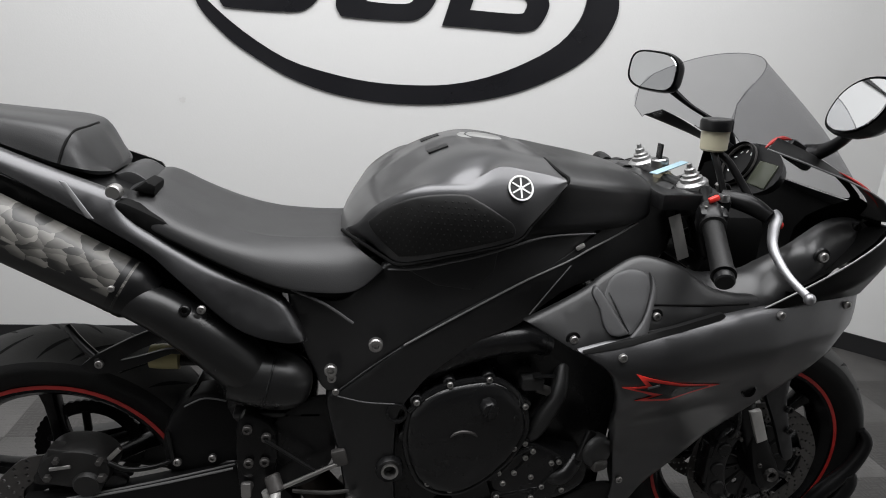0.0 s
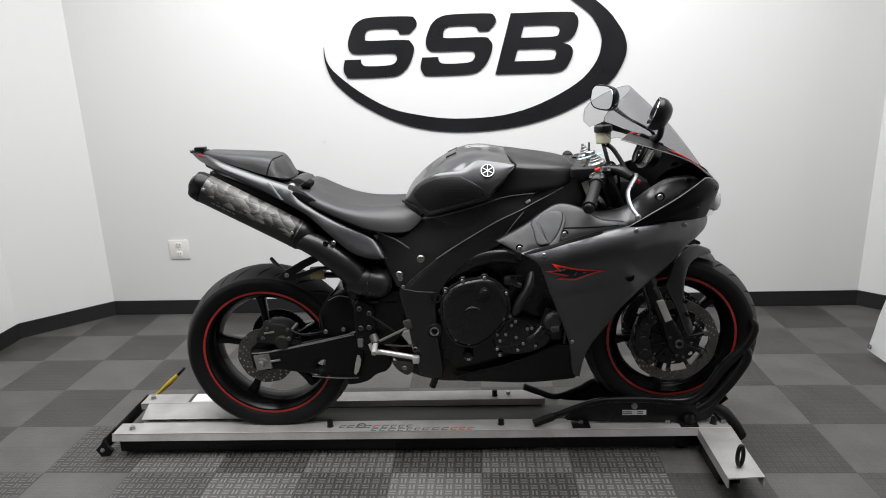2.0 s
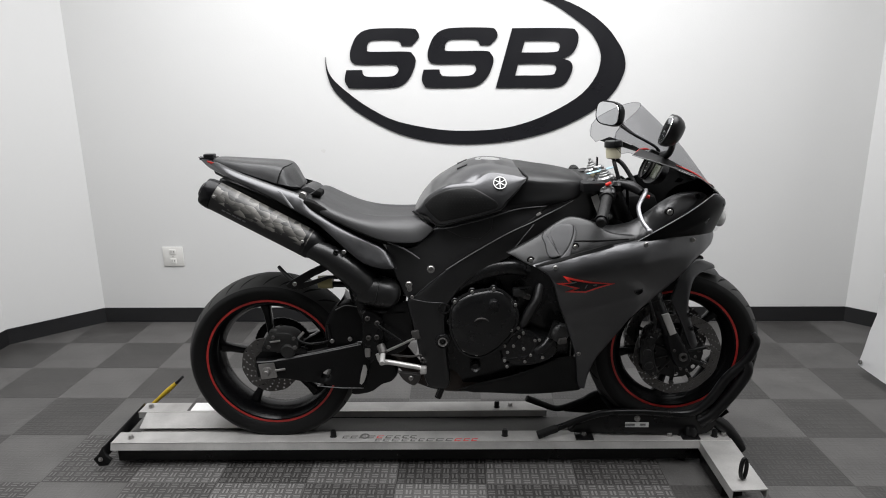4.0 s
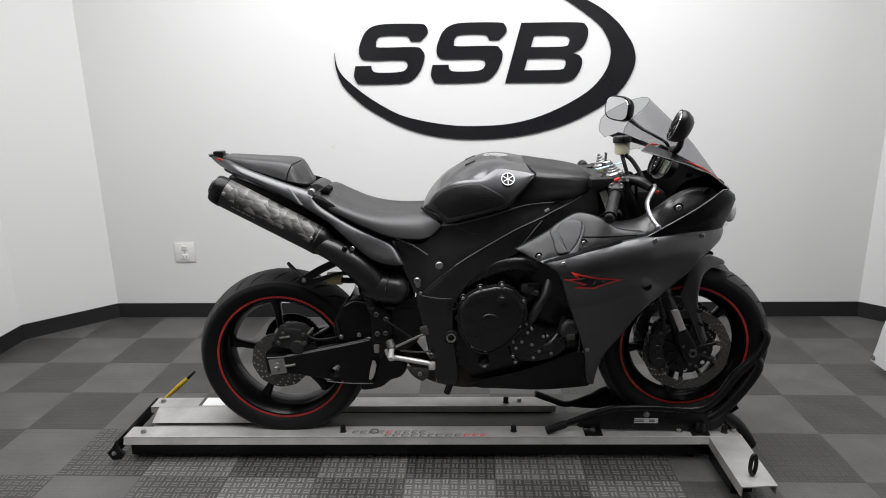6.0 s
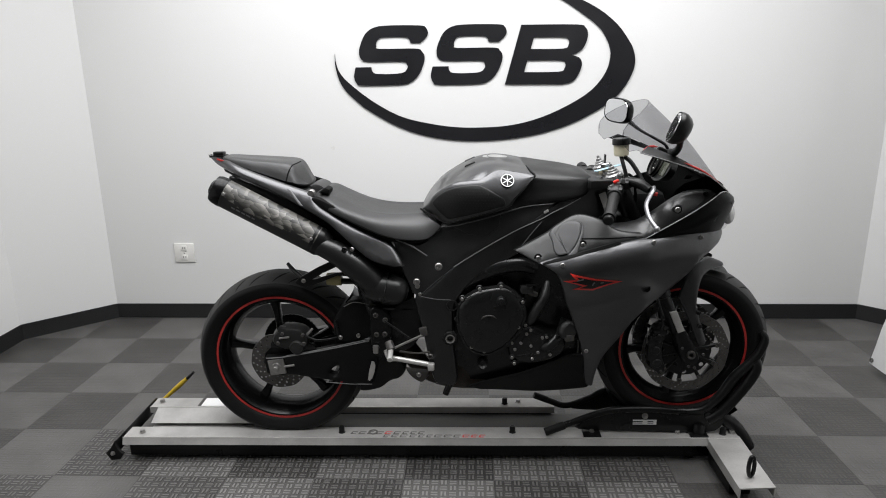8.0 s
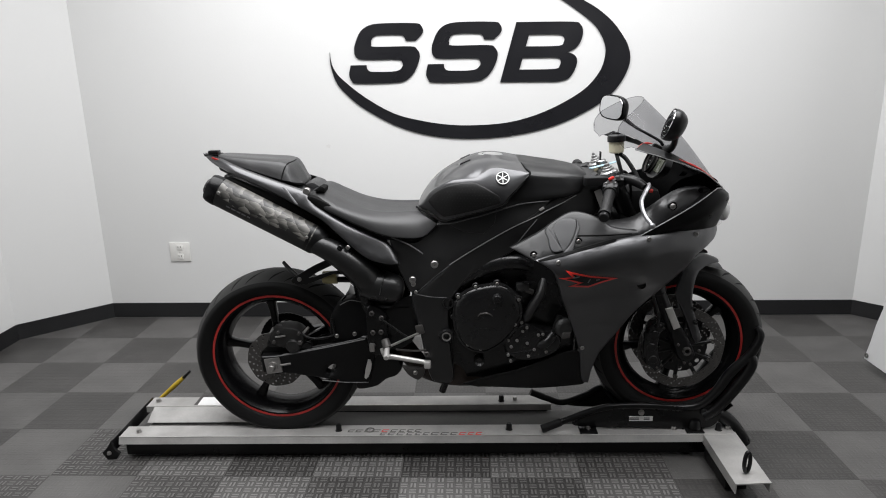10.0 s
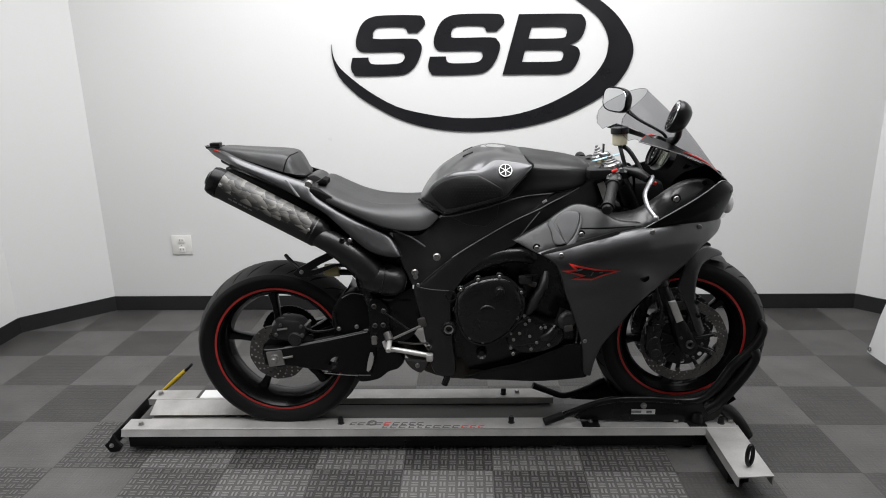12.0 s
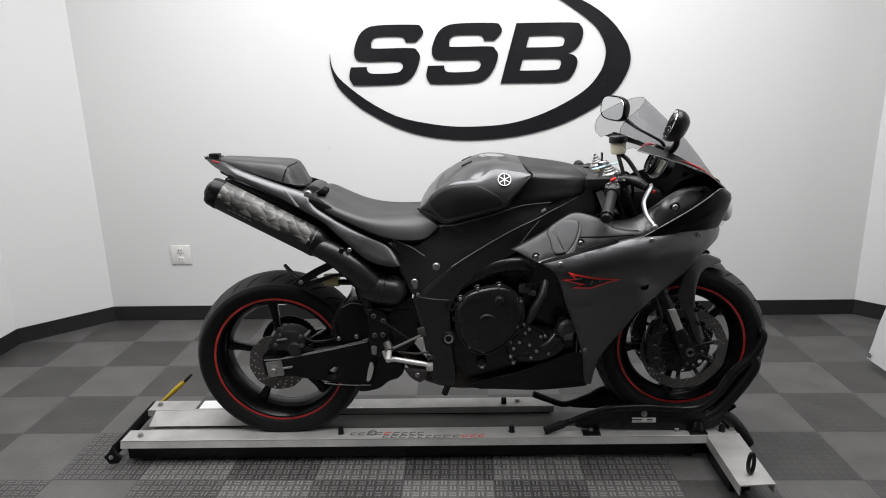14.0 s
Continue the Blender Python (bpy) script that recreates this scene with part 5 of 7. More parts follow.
em = part("emblem", lathe([(0.0, 0.0), (0.0255, 0.0), (0.0255, -0.003), (0.0, -0.003)], 36, "y"), BLACK, bike, "round white and black badge with plain spokes")
em.matrix_basis = pose(0.187, -float(tank_half(0.187, 1.015)[0]) - 0.0012, 1.014, -34, 0, 2) @ Matrix.Diagonal((0.80, 1, 0.84, 1))
part("badge_ring", lathe([(0.0215, -0.003), (0.0222, -0.0042), (0.0248, -0.0042), (0.0255, -0.003)], 40, "y", closed=True), WHITE, em)
for k in range(6):
    a = radians(30 + 60 * k)
    part("badge_spoke", block(0.019, 0.0016, 0.0030, (0.0105 * math.cos(a), -0.0036, 0.0105 * math.sin(a)), 0, pose(0, 0, 0, 0, -math.degrees(a), 0)), WHITE, em)

# Frame.
FR = Field([(0.49, 1.0, 0.12), (0.48, 0.88, 0.12), (0.30, 0.87, 0.175), (0.2, 0.81, 0.192), (0.1, 0.75, 0.195), (0.0, 0.70, 0.188), (-0.09, 0.62, 0.170), (-0.03, 0.5, 0.185), (0.0, 0.33, 0.165), (0.0, 0.6, 0.19)])
spar = [(0.495, 1.004), (0.44, 0.99), (0.377, 0.96), (0.293, 0.903), (0.206, 0.855), (0.118, 0.805), (0.029, 0.744), (-0.088, 0.637, True), (-0.105, 0.617), (-0.078, 0.50), (-0.05, 0.34), (-0.01, 0.315), (0.03, 0.33), (0.022, 0.45), (0.019, 0.590), (0.05, 0.655), (0.09, 0.70), (0.154, 0.745), (0.216, 0.775), (0.312, 0.84), (0.484, 0.875)]
SC = Field([(-0.17, 0.81, 0.148), (0, 0.86, 0.158), (0.18, 0.92, 0.168), (0.31, 0.935, 0.158), (0.43, 0.99, 0.12), (0.1, 0.82, 0.184), (0, 0.76, 0.178), (-0.1, 0.70, 0.155), (0.25, 0.88, 0.182)])
for s in (-1, 1):
    part("frame_spar", shell(spar, FR, 0.035, 0.010, s, 0.02), FRAME, bike, "black aluminium twin-spar frame")
edge = [(0.42, 0.948), (0.375, 0.926), (0.326, 0.905), (0.291, 0.888), (0.222, 0.859), (0.169, 0.831), (0.089, 0.783), (0.022, 0.739)]
# Worn spar edge, its tone raised to carry the highlight along it.
part("frame_edge", tube([(x, -max(float(FR([(x, z)])[0]), float(SC([(x, z)])[0])) - 0.0012, z) for x, z in edge], 0.0017, 8), EDGE, bike, "worn edge of the frame with its highlight painted in")
part("frame_edge", tube([(x, -float(FR([(x, z)])[0]) + 0.004, z) for x, z in ((0.018, 0.732), (-0.033, 0.690), (-0.085, 0.640))], 0.0010, 8), LIP, bike)
part("frame_edge", tube([(-0.085, -0.178, 0.637), (-0.04, -0.190, 0.632), (0.012, -0.194, 0.630)], 0.0012, 8), LIP, bike)
part("panel_join", tube([(x, -max(float(FR([(x, z)])[0]), float(SC([(x, z)])[0])) - 0.001, z) for x, z in ((0.227, 0.800), (0.265, 0.847), (0.296, 0.881))], 0.0012, 8), LIP, bike)
part("spar_step", block(0.016, 0.006, 0.008, (0.310, -0.172, 0.912), 0.002, pose(0, 0, 0, 0, -33, 0)), ALU, bike)
cover = [(-0.168, 0.815), (-0.12, 0.803), (-0.078, 0.808), (-0.05, 0.835), (-0.006, 0.872), (0.083, 0.900), (0.179, 0.930), (0.25, 0.938), (0.309, 0.938), (0.394, 0.973), (0.435, 0.995), (0.377, 0.955), (0.293, 0.895), (0.206, 0.848), (0.118, 0.80), (0.029, 0.738), (-0.09, 0.635), (-0.13, 0.68), (-0.155, 0.745)]
for s in (-1, 1):
    part("side_cover", shell(cover, SC, 0.006, 0.008, s, 0.018), COVER, bike, "matt black side cover")
# The seam's highlight is put into its pale colour.
part("cover_seam", tube([(x, -max(float(SC([(x, z)])[0]), np.interp(x, [0.0, 0.05, 0.15, 0.25], [0.182, 0.200, 0.200, 0.178])) - 0.0015, z - 0.006 * (0.0 < x < 0.2)) for x, z in ((-0.010, 0.869), (0.035, 0.882), (0.079, 0.894), (0.127, 0.906), (0.171, 0.918), (0.246, 0.930), (0.330, 0.938))], [0.0015, 0.0022, 0.0022, 0.0022, 0.0022, 0.002, 0.001], 8), LIP, bike, "side cover lip, toned pale as if lit")
part("cover_inset", shell([(0.010, 0.868, True), (0.172, 0.919, True), (0.164, 0.868, True), (0.129, 0.837, True), (0.070, 0.841, True)], lambda q: SC(q) + 0.002, 0.004, 0.002, -1, 0.012, 3), COVER, bike, "black rubber grip pad on the side cover")
part("cover_strap", tube([(-0.163, -0.158, 0.822), (-0.11, -0.166, 0.801), (-0.062, -0.178, 0.772)], 0.0026, 8), LIP, bike)
bolt(-0.025, -0.193, 0.743, 0.012)
bolt(-0.097, -0.176, 0.687, 0.011)
bolt(-0.095, -0.176, 0.672, 0.008)
bolt(-0.088, -0.172, 0.643, 0.006)
part("pivot_ring", lathe([(0.013, 0.0), (0.013, -0.010), (0.022, -0.012), (0.025, -0.006), (0.025, 0.004)], 28, "y", (0.009, -0.188, 0.499)), ENGINE, bike)
part("pivot_ring", lathe([(0.010, 0.012), (0.011, -0.008), (0.015, -0.010), (0.0155, 0.004)], 24, "y", (0.009, -0.192, 0.499)), STEEL, bike, "steel swing arm pivot")
part("frame_socket", lathe([(0.0, 0.01), (0.012, 0.008), (0.014, -0.006), (0.018, -0.006), (0.019, 0.004)], 24, "y", (0.016, -0.19, 0.611)), ENGINE, bike)

# Engine.
ENG = [(-0.06, 0.32), (-0.07, 0.52), (-0.04, 0.60), (0.08, 0.70), (0.20, 0.76), (0.36, 0.80), (0.44, 0.74), (0.44, 0.45), (0.41, 0.33), (0.2, 0.305), (0.0, 0.30)]
part("engine_block", shell(ENG, 0.135, 0.27, 0.03, -1, 0.03), ENGINE, bike, "black four-cylinder engine")
RIM_LINE = [(0.039, 0.612), (0.064, 0.642), (0.092, 0.659), (0.124, 0.668), (0.174, 0.674), (0.204, 0.663), (0.232, 0.635), (0.246, 0.60), (0.247, 0.565), (0.226, 0.519), (0.190, 0.478), (0.150, 0.452), (0.123, 0.445), (0.090, 0.452), (0.060, 0.476), (0.040, 0.524), (0.034, 0.568)]
clutch = part("clutch_cover", shell(RIM_LINE, lambda q: 0.196 + 0.010 * np.clip(distance_to(np.array(RIM_LINE), q) / 0.03, 0, 1) ** 0.5, 0.06, 0.010, -1, 0.012), ENGINE, bike, "black clutch cover ringed with bolts")
part("cover_lip", tube([(x, -0.190, z) for x, z in RIM_LINE + RIM_LINE[:1]], 0.0065, 8, 3), ENGINE, clutch)
# Thin pale lines paint the highlights onto the cover's lip.
part("cover_lip", tube([(x, -0.1955, z - 0.004) for x, z in RIM_LINE[1:6]], 0.0012, 6, 4), EDGE, clutch, "pale line for the highlight on the cover lip")
part("cover_lip", tube([(x - 0.004, -0.1955, z) for x, z in RIM_LINE[6:9]], 0.0012, 6, 4), EDGE, clutch, "pale line for the highlight on the cover lip")
part("cover_arc", tube([(0.134 + 0.025 * math.cos(a), -0.2075, 0.566 + 0.016 * math.sin(a)) for a in np.linspace(radians(20), radians(160), 7)], [0.001, 0.0025, 0.003, 0.003, 0.003, 0.0025, 0.001], 8, 2), DISC, clutch, "pale cast arc")
part("oil_filler", lathe([(0, -0.226), (0.013, -0.226), (0.016, -0.222), (0.016, -0.20)], 8, "y", (0.172, 0, 0.633)), ENGINE, clutch)
part("filler_bar", block(0.006, 0.006, 0.024, (0.172, -0.227, 0.633), 0.002, pose(0, 0, 0, 0, 15, 0)), ENGINE, clutch)
EARS = ((0.049, 0.634), (0.104, 0.668), (0.172, 0.677), (0.241, 0.624), (0.229, 0.539), (0.078, 0.470), (0.119, 0.455), (0.034, 0.564), (0.196, 0.478))
for x, z in EARS:
    part("bolt_boss", rod((x, -0.15, z), (x, -0.193, z), 0.0115, 16), ENGINE, clutch)
for x, z in EARS[:7]:
    bolt(x, -0.195, z, 0.0056, clutch)
pump = part("pump_cover", shell([(0.20, 0.50), (0.235, 0.545), (0.28, 0.54), (0.33, 0.515), (0.375, 0.50), (0.38, 0.45), (0.33, 0.415), (0.25, 0.405), (0.20, 0.44)], 0.185, 0.06, 0.016, -1, 0.014), ENGINE, bike, "black water pump cover")
for x, z in ((0.227, 0.542), (0.252, 0.542), (0.269, 0.525), (0.307, 0.499), (0.321, 0.501), (0.271, 0.470), (0.209, 0.480), (0.219, 0.458), (0.294, 0.448), (0.333, 0.440), (0.238, 0.480), (0.256, 0.512), (0.210, 0.429), (0.276, 0.425), (0.218, 0.408)):
    part("bolt_boss", rod((x, -0.15, z), (x, -0.1845, z), 0.0095, 14), ENGINE, pump)
    bolt(x, -0.1855, z, 0.0052, pump)
part("pump_neck", tube([(0.30, -0.16, 0.46), (0.33, -0.185, 0.47), (0.36, -0.17, 0.50)], 0.016, 16), ENGINE, pump)
for (x0, z0), (x1, z1) in (((0.212, 0.477), (0.253, 0.536)), ((0.238, 0.480), (0.269, 0.520)), ((0.210, 0.429), (0.293, 0.444)), ((0.306, 0.495), (0.333, 0.440)), ((0.276, 0.425), (0.322, 0.495))):
    part("pump_rib", rod((x0, -0.183, z0), (x1, -0.183, z1), 0.0045, 8), ENGINE, pump)
part("pump_rib", tube([(0.215, -0.188, 0.50), (0.24, -0.192, 0.525), (0.262, -0.19, 0.535)], 0.004, 8), ENGINE, pump)
part("water_hose", tube([(0.245, -0.15, 0.530), (0.268, -0.168, 0.555), (0.293, -0.168, 0.597), (0.314, -0.155, 0.630), (0.325, -0.12, 0.67)], [0.015, 0.017, 0.017, 0.016, 0.015], 16), HOSE, bike, "ribbed grey rubber water hose")
part("water_pipe", tube([(0.06, -0.15, 0.66), (0.10, -0.165, 0.705), (0.16, -0.172, 0.735), (0.23, -0.168, 0.742), (0.28, -0.15, 0.72)], [0.02, 0.026, 0.028, 0.026, 0.02], 18), ENGINE, bike, "smooth black coolant pipe")
part("sensor_box", block(0.042, 0.03, 0.026, (0.254, -0.172, 0.660), 0.006), HOSE, bike, "grey sensor plug")
part("sensor_stub", rod((0.262, -0.176, 0.650), (0.288, -0.172, 0.640), 0.009, 12), DISC, bike)
part("sensor_clip", block(0.040, 0.008, 0.004, (0.272, -0.186, 0.678), 0.001), DARKGREY, bike)
horn = part("horn", lathe([(0, -0.018), (0.022, -0.017), (0.030, -0.010), (0.032, 0.0), (0.030, 0.012), (0.020, 0.02)], 24, "y"), HOSE, bike, "round dark horn")
horn.matrix_basis = pose(0.386, -0.190, 0.528, 0, 0, 20)
part("horn_cap", block(0.030, 0.018, 0.022, (0.0, -0.014, -0.022), 0.005), DISC, horn)
part("horn_stay", block(0.020, 0.010, 0.060, (-0.022, 0.004, 0.012), 0.003, pose(0, 0, 0, 0, 20, 0)), DARKGREY, horn)
part("radiator", block(0.03, 0.30, 0.32, (0.46, 0, 0.62), 0.006, pose(0, 0, 0, 0, -14, 0)), ENGINE, bike)
part("oil_pan", shell([(0.02, 0.31), (0.05, 0.285), (0.15, 0.272), (0.26, 0.278), (0.33, 0.31), (0.2, 0.34)], 0.09, 0.18, 0.02, -1, 0.03), ENGINE, bike)
part("collector_pipe", tube([(0.36, -0.06, 0.37), (0.2, -0.09, 0.33), (0.05, -0.10, 0.315), (-0.08, -0.08, 0.34), (-0.16, -0.04, 0.42)], [0.03, 0.034, 0.036, 0.036, 0.034], 18), SOOT, bike, "grimy brown exhaust collector")
part("catalyst_box", shell([(-0.075, 0.335), (-0.06, 0.37), (0.04, 0.38), (0.08, 0.33), (0.06, 0.302), (0.0, 0.305)], 0.14, 0.10, 0.02, -1, 0.02), SOOT, bike)
part("drain_bolt", rod((-0.012, -0.12, 0.262), (0.012, -0.12, 0.325), 0.012, 12), ENGINE, bike)
part("cover_low_ring", lathe([(0.010, -0.150), (0.016, -0.156), (0.018, -0.15), (0.018, -0.13)], 20, "y", (0.115, -0.03, 0.405)), ENGINE, bike)
part("shock_body", tube([(-0.19, 0, 0.34), (-0.17, 0, 0.48), (-0.15, 0, 0.60)], [0.03, 0.04, 0.03], 16), ENGINE, bike)

# Foot control group.
rs = part("footrest_bracket", shell([(-0.25, 0.585), (-0.19, 0.56), (-0.195, 0.44), (-0.215, 0.42), (-0.25, 0.44)], 0.165, 0.02, 0.004, -1, 0.02), BLACK, bike, "black footrest hanger")
for x, z in ((-0.235, 0.569), (-0.204, 0.553), (-0.234, 0.502), (-0.207, 0.504), (-0.235, 0.456)):
    bolt(x, -0.168, z, 0.0085, rs, DISC)
part("heel_guard", shell([(-0.20, 0.56), (-0.10, 0.62), (-0.085, 0.52), (-0.12, 0.45), (-0.19, 0.44)], 0.150, 0.005, 0.003, -1, 0.02), BLACK, bike)
part("link_rod", rod((-0.205, -0.178, 0.553), (-0.115, -0.18, 0.486), 0.003), DARKGREY, bike)
part("brake_rod", rod((-0.185, -0.182, 0.455), (-0.082, -0.182, 0.505), 0.0042), STEEL, bike)
part("rod_end", block(0.026, 0.014, 0.032, (-0.078, -0.178, 0.516), 0.004, pose(0, 0, 0, 0, -15, 0)), DISC, bike)
part("brake_pedal", tube([(-0.205, -0.178, 0.450), (-0.192, -0.182, 0.425), (-0.165, -0.185, 0.422), (-0.11, -0.188, 0.413), (-0.062, -0.19, 0.405)], [0.008, 0.010, 0.0085, 0.0085, 0.008], 12), ALU, bike, "silver brake pedal")
part("pedal_tip", block(0.022, 0.026, 0.024, (-0.055, -0.195, 0.400), 0.005), ALU, bike)
part("footrest", rod((-0.187, -0.17, 0.462), (-0.185, -0.236, 0.440), 0.009, 16), ALU, bike, "ribbed alloy footrest")
part("footrest_knob", rod((-0.196, -0.172, 0.478), (-0.184, -0.19, 0.455), 0.014, 16), DISC, bike)
# Pale plate added in place of a see-through gap with light behind it.
part("hanger_stay", shell([(-0.262, 0.386), (-0.249, 0.370), (-0.262, 0.324), (-0.277, 0.319)], 0.13, 0.004, 0.001, -1, 0.02, 2), ALU, bike)
part("shift_lug", block(0.018, 0.012, 0.03, (-0.238, -0.176, 0.452), 0.004), STEEL, bike)
bolt(-0.057, -0.19, 0.435, 0.009, mat=DISC)
part("pedal_spring", tube([(-0.16, -0.17, 0.442), (-0.10, -0.172, 0.437), (-0.06, -0.175, 0.443)], 0.0035, 8), DISC, bike)
part("side_stand", shell([(-0.145, 0.367, True), (-0.066, 0.358, True), (-0.072, 0.337), (-0.092, 0.318), (-0.125, 0.337)], 0.145, 0.012, 0.004, -1, 0.015), DISC, bike, "grey metal stand bracket")
bolt(-0.100, -0.146, 0.348, 0.008)
part("linkage_arm", shell([(-0.31, 0.262), (-0.244, 0.270), (-0.205, 0.298), (-0.168, 0.313), (-0.150, 0.350), (-0.19, 0.40), (-0.25, 0.40), (-0.30, 0.31)], 0.10, 0.05, 0.008, -1, 0.02), BLACK, bike)

# Side fairing, belly pan and the panels above them.
def FA(q):
    """Half width of the side fairing: a rounded shoulder under its upper edge, then a long tuck inwards."""
    q = np.atleast_2d(np.asarray(q, float))
    x, z = q[:, 0], q[:, 1]
    top = np.interp(x, [0.27, 0.36, 0.44, 0.53, 0.61, 0.69, 0.75, 0.80, 0.84, 0.875], [0.294, 0.302, 0.299, 0.290, 0.280, 0.262, 0.242, 0.212, 0.172, 0.120])
    line = np.interp(x, [0.275, 0.365, 0.528, 0.689, 0.80, 0.88], [0.782, 0.808, 0.846, 0.873, 0.880, 0.862])
    drop = np.maximum(line - z, 0)
    swell = np.interp(x, [0.27, 0.40, 0.60, 0.88], [0.022, 0.030, 0.030, 0.012])
    tuck = np.interp(drop, [0.03, 0.06, 0.09, 0.13, 0.20, 0.30, 0.42, 0.5], [0.0, 0.006, 0.022, 0.052, 0.110, 0.168, 0.222, 0.25])
    return top + 2.0 * swell * (1 - np.exp(-drop / 0.06)) - tuck * np.interp(x, [0.3, 0.6, 0.75], [1.0, 0.85, 0.55])


fair = [(0.275, 0.782, True), (0.365, 0.807), (0.528, 0.843), (0.689, 0.866), (0.77, 0.868), (0.852, 0.858, True), (0.862, 0.842), (0.852, 0.822), (0.818, 0.803), (0.772, 0.778), (0.722, 0.720), (0.667, 0.660), (0.612, 0.594), (0.562, 0.505), (0.520, 0.430), (0.503, 0.385), (0.494, 0.340), (0.487, 0.297, True), (0.462, 0.310), (0.448, 0.40), (0.436, 0.455), (0.393, 0.58), (0.368, 0.640), (0.345, 0.715), (0.325, 0.757)]
FPANEL = {}
for s in (-1, 1):
    FPANEL[s] = part("side_fairing", shell(fair, FA, 0.004, 0.007, s, 0.016), GREY, bike, "satin gunmetal grey side fairing with red and black decal")
BE = Field([(0.40, 0.44, 0.166), (0.48, 0.42, 0.150), (0.32, 0.42, 0.185), (0.21, 0.375, 0.182), (0.08, 0.32, 0.165), (0.21, 0.28, 0.120), (0.39, 0.28, 0.105), (0.50, 0.33, 0.108), (0.33, 0.36, 0.158), (0.12, 0.288, 0.135)])
belly = [(0.058, 0.312, True), (0.137, 0.340), (0.230, 0.366), (0.345, 0.412), (0.400, 0.428), (0.447, 0.425), (0.475, 0.40, True), (0.482, 0.340), (0.484, 0.290), (0.476, 0.271, True), (0.288, 0.270), (0.112, 0.288, True)]
for s in (-1, 1):
    part("belly_pan", shell(belly, BE, 0.004, 0.004, s, 0.018), BELLY, bike, "dark satin belly pan")
UP = Field([(0.21, 0.80, 0.252), (0.278, 0.78, 0.292), (0.5, 0.836, 0.284), (0.69, 0.868, 0.238), (0.59, 0.866, 0.265), (0.515, 0.87, 0.262), (0.46, 0.895, 0.235), (0.40, 0.905, 0.225), (0.30, 0.86, 0.235), (0.35, 0.84, 0.265)])
upper = [(0.206, 0.808, True), (0.277, 0.778, True), (0.365, 0.803), (0.5, 0.835), (0.69, 0.868, True), (0.60, 0.866), (0.515, 0.872), (0.464, 0.900), (0.398, 0.912), (0.34, 0.885), (0.300, 0.858)]
for s in (-1, 1):
    up_panel = part("upper_panel", shell(upper, UP, 0.004, 0.006, s, 0.016), PANEL, bike, "matt dark upper fairing panel")
def scoop_dome(q):
    """A smooth bulge that swells out of the panel and dips towards its mouth."""
    u, v = (q[:, 0] - 0.376) / 0.040, (q[:, 1] - 0.864) / 0.046
    return UP(q) + 0.001 + 0.004 * np.clip(1 - u**2 - v**2, 0, 1) + 0.10 * np.clip(0.86 - q[:, 1], 0, 0.05)


scoop = part("air_scoop", shell([(0.331, 0.852), (0.336, 0.868), (0.347, 0.883), (0.362, 0.891), (0.379, 0.895), (0.396, 0.893), (0.406, 0.886), (0.403, 0.866), (0.384, 0.831), (0.361, 0.809), (0.347, 0.829)], scoop_dome, 0.012, 0.002, -1, 0.006), SCOOP, bike, "grey leaf-shaped face of the air scoop")
part("scoop_leaf", shell([(0.312, 0.857), (0.320, 0.868), (0.331, 0.856), (0.346, 0.832), (0.361, 0.811, True), (0.345, 0.806), (0.331, 0.807), (0.323, 0.819), (0.320, 0.839)], lambda q: UP(q) + 0.005 + 0.10 * np.clip(q[:, 0] - 0.315, 0, 0.03), 0.008, 0.003, -1, 0.006, 4), SCOOP, scoop, "pale inner lip of the scoop")
part("scoop_band", shell([(0.407, 0.892, True), (0.414, 0.872), (0.399, 0.835), (0.386, 0.808), (0.361, 0.806, True), (0.385, 0.830), (0.403, 0.865)], lambda q: UP(q) + 0.008, 0.010, 0.003, -1, 0.006, 4), SCOOP, scoop, "pale outer lip of the scoop")
part("scoop_rib", tube([(x, -float(scoop_dome(np.array([(x, z)]))[0]) - 0.0015, z) for x, z in ((0.338, 0.862), (0.345, 0.846), (0.352, 0.829), (0.360, 0.814))], [0.0008, 0.0016, 0.0016, 0.0008], 8), DARKGREY, scoop)
part("panel_gap", shell([(0.290, 0.779, True), (0.330, 0.789), (0.407, 0.811), (0.51, 0.838), (0.51, 0.846, True), (0.405, 0.818), (0.332, 0.797), (0.288, 0.783, True)], lambda q: np.maximum(UP(q), FA(q)) + 0.0015, 0.008, 0.0005, -1, 0.012, 4), SLOT, bike, "dark joint above the fairing")
part("panel_lip", tube([(x, -float(UP([(x, z)])[0]) - 0.0005, z) for x, z in ((0.402, 0.849), (0.44, 0.850), (0.50, 0.852), (0.565, 0.856))], 0.0022, 8), SLOT, bike, "dark joint between panels")
for x, z, f in ((0.345, 0.782, FA), (0.611, 0.845, FA), (0.760, 0.848, FA), (0.452, 0.447, FA)):
    bolt(x, -float(f([(x, z)])[0]) - 0.001, z, 0.0068, FPANEL[-1])
for x, z in ((0.277, 0.795), (0.408, 0.835)):
    part("bolt_recess", lathe([(0.0, -0.0005), (0.0115, -0.0005), (0.0118, 0.002)], 24, "y", (x, -float(UP([(x, z)])[0]) - 0.0008, z)), SLOT, up_panel)
    bolt(x, -float(UP([(x, z)])[0]) - 0.001, z, 0.0066)
part("fairing_socket", lathe([(0, 0.004), (0.010, 0.003), (0.012, -0.002), (0.014, 0.0)], 20, "y", (0.605, -float(FA([(0.605, 0.695)])[0]) - 0.001, 0.695)), BLACK, FPANEL[-1])
